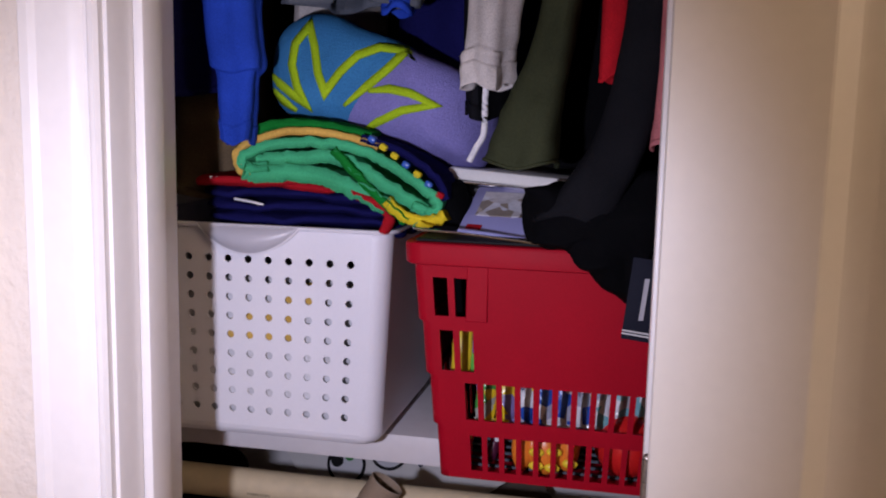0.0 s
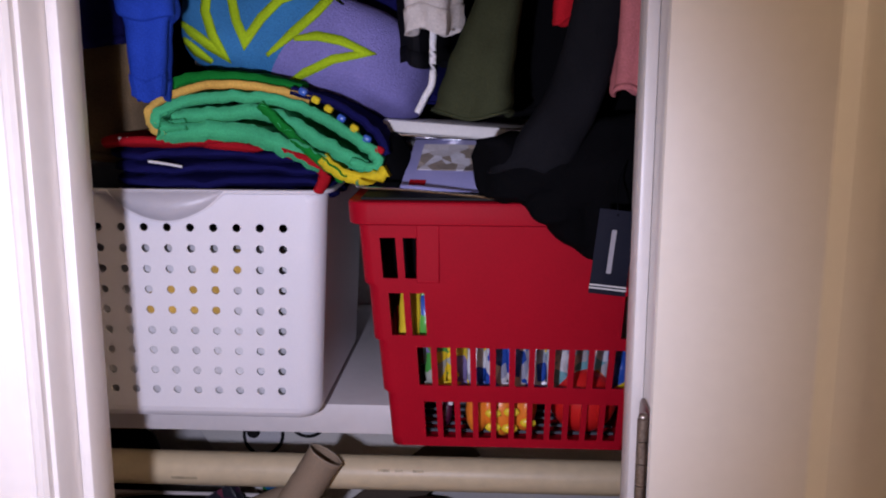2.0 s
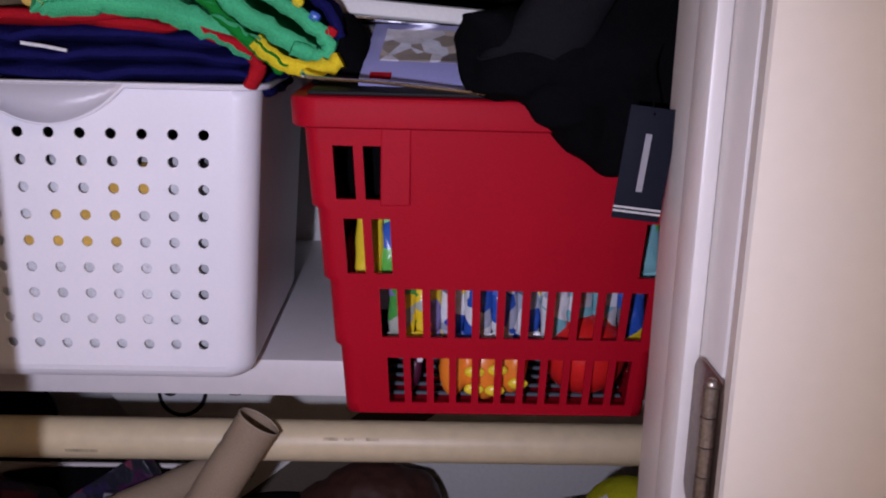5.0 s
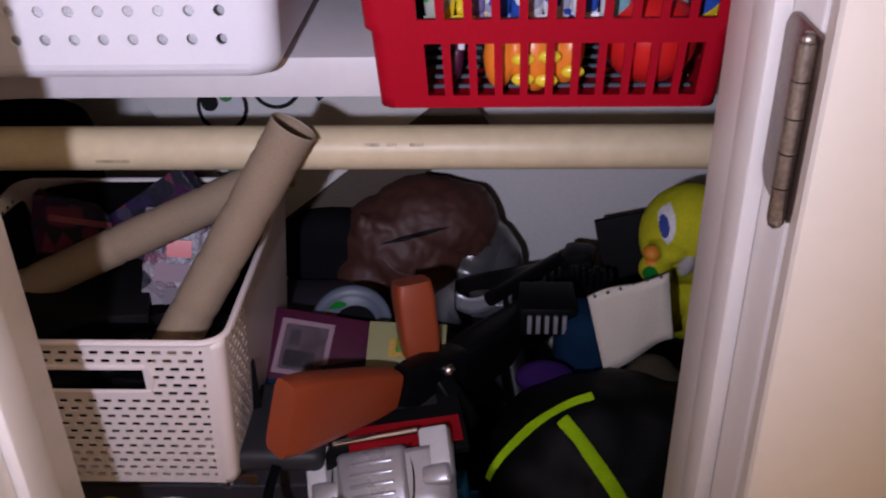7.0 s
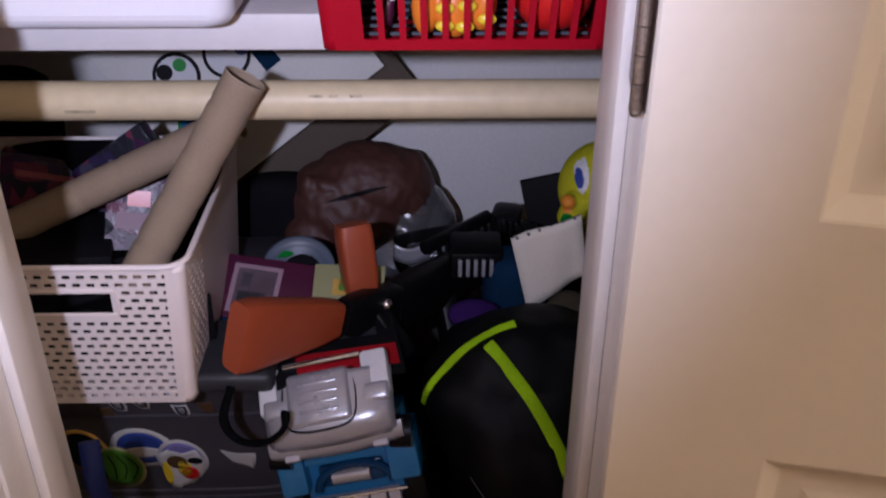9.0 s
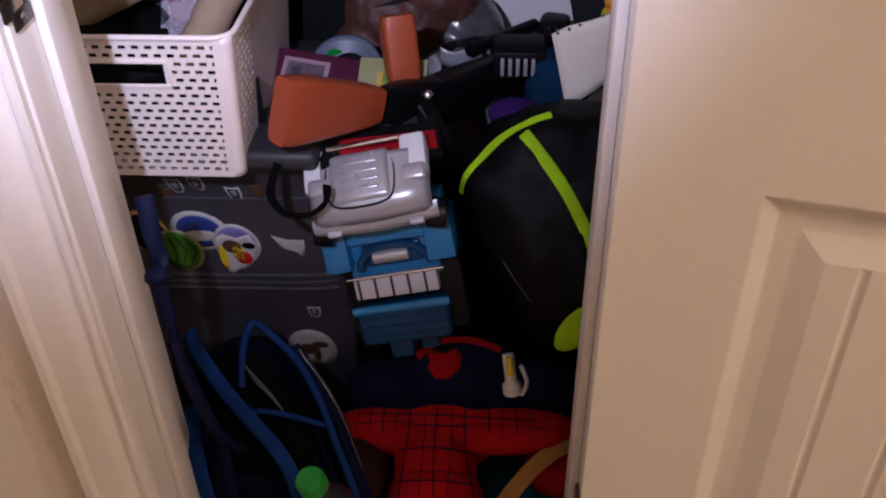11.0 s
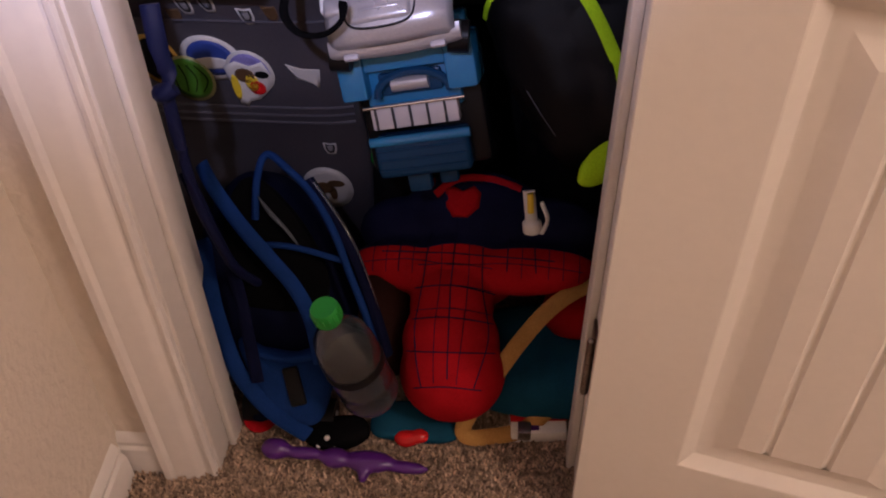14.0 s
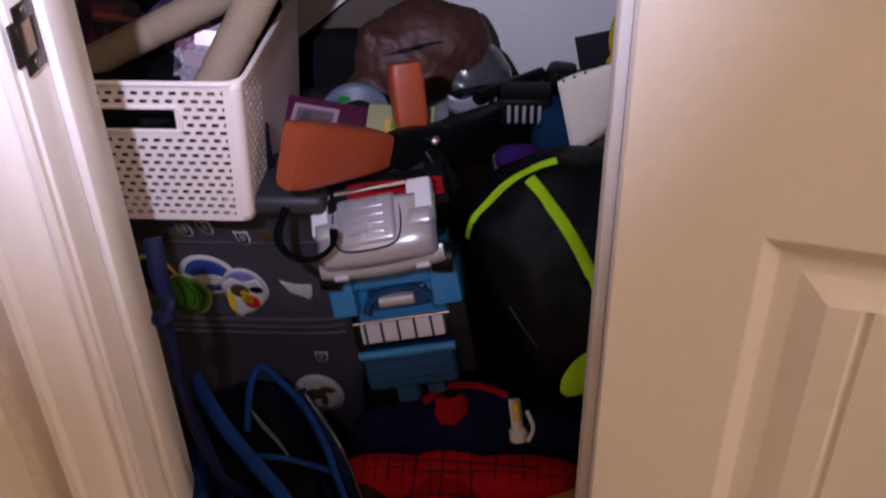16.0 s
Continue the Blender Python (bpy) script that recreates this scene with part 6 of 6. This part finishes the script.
for j in range(9):
    v = j / 8
    lp = []
    for i in range(9):
        u = i / 8
        p = Vector((-0.016, 1.225, 0.695)).lerp(Vector((0.068, 1.205, 0.739)), u).lerp(Vector((0.008, 1.20, 0.599)).lerp(Vector((0.082, 1.20, 0.657)), u), v)
        p.y += 0.008 * math.sin(math.pi * u) * (0.3 + v) + 0.004 * math.sin(7 * u + 2 * v)
        lp.append(p)
    loops.append(lp)
loft(bm, loops, cap=False, closed=False)
part("sheet", bm, "ivory_paper", pad, solid=0.006)
for k in range(6):
    bm = bmesh.new()
    p = Vector((-0.008, 1.22, 0.698)).lerp(Vector((0.060, 1.203, 0.735)), k / 5)
    bmesh.ops.create_uvsphere(bm, u_segments=8, v_segments=6, radius=0.0022, matrix=Matrix.Translation(p))
    part("binding_ring", bm, "slate_cloth", pad)
heap("denim_bag", "blue cloth bag under the paper pad", "bag", ellipse(0.05, 0.06, 10, power=3), 0.09, pose3((0.005, 1.285, 0.580)), "denim", 0.005)
slipper, sl_ob = heap("slipper", "grey fuzzy slipper with a purple band", "slipper", ellipse(0.045, 0.08, 10), 0.07, pose3((0.060, 1.165, 0.560), lean=35), "fuzzy_grey", 0.004)
sk = tree_of(sl_ob)
strip(sk, [(0.022, 1.13, 0.580), (0.045, 1.12, 0.598), (0.075, 1.12, 0.602)], (0, 0.8, -0.6), 0.014, "purple_cloth", slipper, "band", 0.001, 0.003)
heap("purple_pouch", "small purple pouch on the black bag", "pouch", ellipse(0.035, 0.02, 10), 0.03, pose3((-0.06, 1.215, 0.585), lean=50), "purple_cloth", 0.002)

# ---- front of the pile ----
doll = thing("plush_cushion", "red and navy stuffed plush cushion lying face down", "plush cushion", (-0.15, 0.95, 0.1))
bm = blob([((-0.153, 0.880, 0.105), (0.074, 0.066, 0.075), 0), ((-0.158, 0.918, 0.128), (0.069, 0.060, 0.068), 0), ((-0.160, 0.960, 0.150), (0.060, 0.06, 0.062), 0), ((-0.150, 1.020, 0.165), (0.085, 0.055, 0.065), 0), ((-0.222, 1.006, 0.182), (0.082, 0.040, 0.036), 6), ((-0.062, 1.006, 0.190), (0.100, 0.043, 0.036), -4), ((-0.135, 1.085, 0.215), (0.105, 0.055, 0.07), 0), ((-0.235, 1.075, 0.185), (0.07, 0.045, 0.055), 0), ((-0.03, 1.075, 0.195), (0.08, 0.045, 0.055), 0)], 0.005)
bmesh.ops.bisect_plane(bm, geom=bm.verts[:] + bm.edges[:] + bm.faces[:], plane_co=(0, 1.010, 0), plane_no=(0.0, 1, 0))
for f in bm.faces:
    c = f.calc_center_median()
    if c.y > 1.010:
        f.material_index = 1
dbody = part("body", bm, ["plush_red", "plush_navy"], doll, smooth=60)
skin = tree_of(dbody)
DN = Vector((0.02, 0.62, -0.78)).normalized()
for pts in ([(-0.158, 1.03, 0.26), (-0.160, 0.97, 0.21), (-0.158, 0.91, 0.17), (-0.155, 0.85, 0.13)], [(-0.195, 1.03, 0.25), (-0.20, 0.96, 0.2), (-0.205, 0.90, 0.16), (-0.19, 0.84, 0.12)], [(-0.12, 1.03, 0.25), (-0.118, 0.96, 0.2), (-0.105, 0.90, 0.16), (-0.12, 0.845, 0.12)], [(-0.215, 0.885, 0.14), (-0.158, 0.875, 0.155), (-0.095, 0.89, 0.14)], [(-0.21, 0.925, 0.16), (-0.16, 0.915, 0.18), (-0.10, 0.925, 0.16)], [(-0.21, 0.965, 0.18), (-0.16, 0.955, 0.2), (-0.10, 0.962, 0.18)], [(-0.26, 1.012, 0.2), (-0.16, 0.998, 0.22), (-0.02, 1.0, 0.21)], [(-0.085, 1.03, 0.23), (-0.085, 0.985, 0.2)], [(-0.05, 1.03, 0.23), (-0.045, 0.985, 0.2)], [(-0.235, 1.025, 0.22), (-0.235, 0.985, 0.19)], [(-0.20, 0.855, 0.10), (-0.157, 0.845, 0.12), (-0.11, 0.858, 0.10)]):
    strip(skin, pts, DN, 0.0018, "plush_navy", doll, "seam_line", 0.0004, 0.0012, 8)
for x in (-0.177, -0.139):
    strip(skin, [(x, 1.0, 0.24), (x + 0.002, 0.95, 0.2), (x, 0.90, 0.17), (-0.157 + (x + 0.157) * 0.8, 0.85, 0.12)], DN, 0.0011, "plush_navy", doll, "seam_line", 0.0004, 0.0010, 8)
for y in (0.903, 0.944, 0.984):
    strip(skin, [(-0.208, y + 0.006, 0.2), (-0.158, y - 0.004, 0.22), (-0.105, y + 0.006, 0.2)], DN, 0.0011, "plush_navy", doll, "seam_line", 0.0004, 0.0010, 8)
for x in (-0.272, -0.253, -0.216, -0.065, -0.028, -0.008, 0.014):
    strip(skin, [(x, 1.008, 0.23), (x, 0.975, 0.20)], DN, 0.0011, "plush_navy", doll, "seam_line", 0.0004, 0.0010, 8)
strip(skin, [(-0.285, 0.992, 0.2), (-0.22, 0.984, 0.22), (-0.16, 0.978, 0.22), (-0.08, 0.984, 0.22), (0.02, 0.992, 0.2)], DN, 0.0011, "plush_navy", doll, "seam_line", 0.0004, 0.0010, 8)
patch(skin, (-0.152, 1.058, 0.262), DN, (1, 0, 0), (0, 0.78, 0.62), [(-0.024, 0.018), (-0.012, 0.020), (0.0, 0.014), (0.016, 0.022), (0.026, 0.012), (0.024, -0.008), (0.008, -0.022), (-0.012, -0.022), (-0.022, -0.008)], "plush_red", doll, "emblem", 0.001, "red cloth patch")
strip(skin, [(-0.190, 1.062, 0.27), (-0.160, 1.078, 0.285), (-0.115, 1.082, 0.285), (-0.072, 1.072, 0.28)], DN, 0.013, "red_cloth", doll, "edging", 0.0006, 0.002)

teal, tob = heap("teal_cloth", "dark teal cloth bundled on the carpet", "cloth", [(-0.13, -0.02), (-0.12, 0.05), (-0.02, 0.10), (0.10, 0.11), (0.16, 0.06), (0.15, -0.05), (0.05, -0.07), (-0.06, -0.06)], 0.09, Matrix.Translation((-0.055, 0.935, 0.050)), "teal_cloth", 0.006)
heap("teal_cloth", "teal cloth corner under the plush cushion", "cloth", [(-0.06, -0.02), (-0.05, 0.03), (0.05, 0.03), (0.06, -0.02), (0.0, -0.03)], 0.02, Matrix.Translation((-0.205, 0.855, 0.012)), "teal_cloth", 0.003)
rb = thing("plush_ball", "red plush ball resting on the teal cloth", "plush toy", (0.0, 0.985, 0.12))
bm = blob([((0.012, 1.0, 0.112), (0.046, 0.044, 0.042), 0)], 0.006, 0.002)
part("body", bm, "plush_red", rb)
strap = thing("bag_strap", "tan leather strap looping over the teal cloth", "strap", (-0.13, 0.87, 0.02))
bm = bmesh.new()
sweep(bm, smooth_path([(0.07, 1.02, 0.155), (0.03, 0.990, 0.180), (-0.02, 0.950, 0.175), (-0.065, 0.90, 0.150), (-0.105, 0.862, 0.095), (-0.134, 0.844, 0.035), (-0.128, 0.836, 0.016), (-0.095, 0.842, 0.012), (-0.05, 0.852, 0.020), (-0.01, 0.878, 0.045), (0.02, 0.90, 0.062), (0.05, 0.92, 0.07)], 8), 0.0115, 10, 0.24, up=(0, -0.6, 0.8))
part("band", bm, "tan_strap", strap)
bm = bmesh.new()
block(bm, (-0.058, 0.838, 0.012), (-0.040, 0.858, 0.032), 0.002)
part("buckle", bm, "nickel", strap)
slab("card_box", "red and white card box on the carpet", "box", (-0.030, 0.868, 0.014), (0.040, 0.025, 0.012), "paper_white", (0, 0, 6), (((-0.04, -0.005, 0.04, 0.025), "bright_red"), ((-0.03, -0.02, 0.0, -0.012), "purple_plastic")))
stick = thing("lint_brush", "white plastic brush handle with a yellow band", "brush", (-0.06, 1.0, 0.3))
bm = bmesh.new()
sweep(bm, smooth_path([(-0.054, 0.985, 0.284), (-0.057, 0.99, 0.304), (-0.060, 1.0, 0.322), (-0.062, 1.008, 0.334)], 6), 0.011, 14, taper=lambda f: 1.15 if f < 0.25 else 0.75)
part("handle", bm, "snack_white", stick)
bm = bmesh.new()
sweep(bm, [(-0.058, 0.983, 0.318), (-0.060, 0.993, 0.342)], 0.0045, 8)
part("band", bm, "snack_yellow", stick)
bm = bmesh.new()
sweep(bm, smooth_path([(-0.045, 0.985, 0.335), (-0.036, 0.98, 0.31), (-0.042, 0.98, 0.285)], 6), 0.003, 8)
part("hook", bm, "snack_white", stick)
heap("green_cloth", "small green cloth scrap behind the cushion", "cloth", [(-0.05, -0.02), (-0.04, 0.02), (0.03, 0.025), (0.05, 0.0), (0.01, -0.025)], 0.03, pose3((-0.235, 1.135, 0.285), lean=60), "leaf_green", 0.004)

heap("gym_bag", "dark brown cloth bag squeezed beside the plush cushion", "bag", [(-0.035, -0.08), (-0.04, 0.02), (-0.02, 0.10), (0.02, 0.10), (0.04, 0.02), (0.03, -0.08)], 0.14, pose3((-0.262, 0.985, 0.092), lean=35), "umber_cloth", 0.008)
# blue rolling school bag, open, with its pull handle
bag = thing("rolling_bag", "open blue and navy rolling school bag with pull handle", "school bag", (-0.40, 0.95, 0.0))
BG = pose3((-0.400, 0.985, 0.163), lean=38, roll=16)
bm = bmesh.new()
pillow(bm, [(-0.105, -0.10), (-0.115, 0.0), (-0.10, 0.10), (-0.04, 0.155), (0.012, 0.150), (0.068, 0.085), (0.090, 0.0), (0.085, -0.11), (0.03, -0.165), (-0.05, -0.16)], 0.16, BG @ Matrix.Translation((0, 0, -0.03)), 3.4, 8, 0.004, 7, 2, 16)
bbody = part("body", bm, "bag_navy", bag, smooth=70)
def bag_edge(pts, r, mat, name, flat=1.0, label=""):
    bm = bmesh.new()
    sweep(bm, smooth_path([BG @ Vector(p) for p in pts], 8), r, 10, flat, up=BG.to_3x3() @ Vector((0, 0, 1)))
    return part(name, bm, mat, bag, label)
# flat black piece on the bag: the open pocket's shade put into colour
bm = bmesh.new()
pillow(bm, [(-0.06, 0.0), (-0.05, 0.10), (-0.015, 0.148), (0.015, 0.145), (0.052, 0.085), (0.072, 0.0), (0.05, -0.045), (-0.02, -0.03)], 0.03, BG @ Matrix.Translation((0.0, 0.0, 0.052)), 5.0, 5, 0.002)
part("opening", bm, "black_cloth", bag, "flat black piece for the shade inside the open main pocket")
bag_edge([(0.116, -0.12, 0.066), (0.115, -0.06, 0.080), (0.108, 0.0, 0.083), (0.102, 0.052, 0.083), (0.086, 0.109, 0.082), (0.060, 0.152, 0.078), (0.036, 0.176, 0.070), (0.016, 0.150, 0.072), (-0.002, 0.095, 0.070)], 0.0052, "bag_blue", "piping", 0.9, "blue piping")
bag_edge([(-0.004, 0.060, 0.070), (0.027, 0.053, 0.078), (0.060, 0.039, 0.082), (0.102, 0.015, 0.080)], 0.0042, "bag_blue", "piping", 0.9, "blue piping")
bag_edge([(0.128, -0.11, 0.050), (0.127, -0.03, 0.064), (0.116, 0.05, 0.072), (0.088, 0.125, 0.070)], 0.0032, "vinyl", "clear_edge", 0.8, "clear vinyl edging")
bag_edge([(0.124, -0.13, 0.045), (0.122, -0.05, 0.058), (0.112, 0.04, 0.066), (0.080, 0.13, 0.062)], 0.009, "bag_navy", "side_wall", 1.6)
bm = bmesh.new()
pillow(bm, [(0.012, 0.125), (0.020, 0.112), (0.042, 0.07), (0.050, 0.045), (0.038, 0.068), (0.020, 0.098)], 0.008, BG @ Matrix.Translation((0, 0, 0.078)), 2, 4, 0.001)
part("lining", bm, "slate_cloth", bag, "pale lining")
bm = bmesh.new()
pillow(bm, [(-0.060, -0.15), (-0.070, -0.06), (-0.040, -0.078), (0.0, -0.094), (0.036, -0.100), (0.044, -0.15), (0.01, -0.20), (-0.035, -0.185)], 0.05, BG @ Matrix.Translation((0.0, 0.0, 0.062)), 2.6, 6, 0.003, 6, 7)
part("side_pocket", bm, "bag_blue", bag, "blue side pocket")
bag_edge([(-0.060, 0.185, 0.055), (-0.043, 0.149, 0.080), (-0.017, 0.094, 0.093), (0.013, 0.038, 0.096), (0.034, -0.003, 0.097), (0.045, -0.05, 0.096), (0.042, -0.113, 0.092)], 0.0105, "bag_blue", "strap", 0.35, "blue padded strap")
bag_edge([(-0.086, 0.085, 0.055), (-0.085, 0.03, 0.074), (-0.085, -0.025, 0.080), (-0.076, -0.102, 0.082), (-0.046, -0.165, 0.080), (-0.008, -0.214, 0.066)], 0.012, "bag_blue", "strap", 0.35, "blue padded strap")
bag_edge([(-0.080, 0.180, 0.070), (-0.055, 0.099, 0.098), (-0.039, 0.024, 0.104), (-0.043, -0.057, 0.100), (-0.05, -0.12, 0.09)], 0.009, "bag_navy", "webbing", 0.3)
bag_edge([(-0.052, -0.076, 0.088), (-0.009, -0.096, 0.094), (0.036, -0.103, 0.090)], 0.0045, "bag_blue", "pocket_hem", 0.7)
bm = bmesh.new()
block(bm, (-0.014, -0.165, 0.082), (0.008, -0.110, 0.091), 0.003, BG)
part("patch", bm, "ink_black", bag)
bm = bmesh.new()
sweep(bm, smooth_path([(-0.450, 0.885, 0.665), (-0.446, 0.872, 0.630), (-0.442, 0.868, 0.595), (-0.446, 0.864, 0.578)], 6), 0.0100, 10, 0.5)
hd = part("pull_handle", bm, "handle_blue", bag, "blue plastic pull handle")
bm = bmesh.new()
sweep(bm, smooth_path([(-0.447, 0.864, 0.572), (-0.448, 0.865, 0.50), (-0.446, 0.866, 0.42), (-0.439, 0.876, 0.35), (-0.432, 0.893, 0.28), (-0.425, 0.94, 0.20)], 4), 0.0078, 10, 0.8)
part("handle_tube", bm, "handle_blue", bag, "dark blue handle tube")
bm = bmesh.new()
sweep(bm, smooth_path([(-0.454, 0.864, 0.573), (-0.447, 0.860, 0.576), (-0.437, 0.864, 0.582)], 4), 0.0100, 10)
part("handle_joint", bm, "handle_blue", bag)
for x, y in ((-0.44, 0.86), (-0.33, 0.85)):
    bm = bmesh.new()
    sweep(bm, [(x - 0.012, y, 0.026), (x + 0.012, y, 0.026)], 0.024, 18)
    wheel = part("wheel", bm, "ink_black", bag)
    bm = bmesh.new()
    sweep(bm, [(x - 0.0135, y, 0.026), (x + 0.0135, y, 0.026)], 0.008, 10)
    part("hub", bm, "snack_white", wheel)

# water bottle in the bag's side
bottle = thing("water_bottle", "clear water bottle with a green cap, half full", "bottle", (-0.27, 0.82, 0.1))
BO = Matrix.Translation((-0.256, 0.828, 0.110)) @ Matrix.Rotation(radians(-12), 4, "Y") @ Matrix.Rotation(radians(6), 4, "X")
def lathe(bm, prof, m, n=28):
    loft(bm, [[m @ Vector(((r * 1.16 if r > 0.019 else r) * math.cos(a), (r * 1.16 if r > 0.019 else r) * math.sin(a), z)) for a in (2 * math.pi * i / n for i in range(n))] for r, z in prof])
    bmesh.ops.recalc_face_normals(bm, faces=bm.faces)
bm = bmesh.new()
lathe(bm, [(0.020, 0.0), (0.031, 0.004), (0.034, 0.014), (0.034, 0.035), (0.0325, 0.04), (0.034, 0.045), (0.034, 0.075), (0.0325, 0.08), (0.034, 0.085), (0.034, 0.12), (0.030, 0.145), (0.020, 0.165), (0.0135, 0.178), (0.0130, 0.190)], BO)
wall_b = part("bottle_wall", bm, "bottle_pet", bottle, smooth=60, solid=0.0007)
bm = bmesh.new()
lathe(bm, [(0.018, 0.002), (0.030, 0.006), (0.0325, 0.015), (0.0325, 0.085)], BO)
part("water", bm, "water", bottle, "clear water")
bm = bmesh.new()
lathe(bm, [(0.0345, 0.083), (0.0348, 0.085), (0.0348, 0.095), (0.0345, 0.097)], BO)
part("label_band", bm, "ink_black", bottle, "dark label band")
bm = bmesh.new()
lathe(bm, [(0.0165, 0.184), (0.0175, 0.186), (0.0175, 0.206), (0.0160, 0.209)], BO)
cap = part("cap", bm, "cap_green", bottle, "ridged green screw cap")
for k in range(16):
    a = 2 * math.pi * k / 16
    bm = bmesh.new()
    block(bm, (-0.0008, -0.0008, 0.187), (0.0008, 0.0008, 0.204), 0.0, BO @ Matrix.Translation((0.0178 * math.cos(a), 0.0178 * math.sin(a), 0)))
    part("ridge", bm, "cap_green", cap)

# small toys on the carpet
wand = thing("toy_wand", "shiny purple plastic toy lying on the carpet", "toy", (-0.29, 0.79, 0.015))
bm = blob([((-0.395, 0.793, 0.020), (0.022, 0.016, 0.016), 0), ((-0.355, 0.790, 0.018), (0.030, 0.010, 0.010), 0), ((-0.31, 0.787, 0.016), (0.022, 0.016, 0.013), 0), ((-0.262, 0.785, 0.016), (0.038, 0.017, 0.013), 0), ((-0.212, 0.782, 0.012), (0.036, 0.010, 0.009), 4), ((-0.268, 0.765, 0.012), (0.008, 0.012, 0.010), 0)], 0.004)
part("body", bm, "purple_plastic", wand, smooth=60)
rt = thing("toy_car", "small red plastic toy beside the teal cloth", "toy", (-0.205, 0.825, 0.012))
bm = blob([((-0.215, 0.828, 0.014), (0.020, 0.014, 0.012), 0), ((-0.195, 0.830, 0.020), (0.014, 0.012, 0.010), 0)], 0.004, 0.002)
part("body", bm, "bright_red", rt)
shoe = thing("shoe", "small navy shoe with a red and white sole", "shoe", (-0.43, 0.86, 0.02))
bm = blob([((-0.432, 0.875, 0.032), (0.026, 0.035, 0.022), 0), ((-0.428, 0.855, 0.026), (0.024, 0.022, 0.017), 0)], 0.005)
part("upper", bm, "bag_navy", shoe)
bm = bmesh.new()
pillow(bm, ellipse(0.028, 0.042, 14), 0.010, Matrix.Translation((-0.430, 0.866, 0.009)), 4, 4)
sole = part("sole", bm, "grey_lip", shoe)
bm = bmesh.new()
pillow(bm, ellipse(0.0295, 0.0435, 14), 0.006, Matrix.Translation((-0.430, 0.866, 0.011)), 4, 4)
part("stripe", bm, "plush_red", sole)
beaded, beaded_ob = heap("black_pouch", "black pouch with pale beads by the bag", "pouch", [(-0.048, -0.010), (-0.040, 0.018), (-0.005, 0.024), (0.040, 0.020), (0.050, -0.004), (0.020, -0.022), (-0.025, -0.020)], 0.040, Matrix.Translation((-0.315, 0.822, 0.024)), "black_cloth", 0.009, 2.4, 6)
for x, z in ((-0.322, 0.040), (-0.318, 0.024), (-0.312, 0.024), (-0.336, 0.020)):
    bm = bmesh.new()
    bmesh.ops.create_uvsphere(bm, u_segments=10, v_segments=6, radius=0.0042, matrix=Matrix.Translation((x, 0.803, z)))
    part("bead", bm, "paper_white", beaded, "pale plastic bead")

# carpet tufts where the camera looks down on the threshold
rng = random.Random(4)
vs, fs = [], []
for k in range(15000):
    x, y = rng.uniform(-0.60, 0.06), rng.uniform(0.60, 0.90)
    h, r, a = rng.uniform(0.004, 0.010), rng.uniform(0.0014, 0.0026), rng.uniform(0, 6.28)
    lean_x, lean_y = rng.uniform(-0.004, 0.004), rng.uniform(-0.004, 0.004)
    base = len(vs)
    for q in range(3):
        vs.append((x + r * math.cos(a + q * 2.1), y + r * math.sin(a + q * 2.1), 0.0))
    for q in range(3):
        vs.append((x + lean_x + 0.7 * r * math.cos(a + q * 2.1), y + lean_y + 0.7 * r * math.sin(a + q * 2.1), h))
    for q in range(3):
        fs.append((base + q, base + (q + 1) % 3, base + 3 + (q + 1) % 3, base + 3 + q))
    fs.append((base + 3, base + 4, base + 5))
me = bpy.data.meshes.new("carpet_tufts")
me.from_pydata(vs, [], fs)
me.materials.append(M["carpet_yarn"])
tagged(new("carpet_tufts", me), "speckled beige and brown carpet pile", "carpet", kind="stuff")
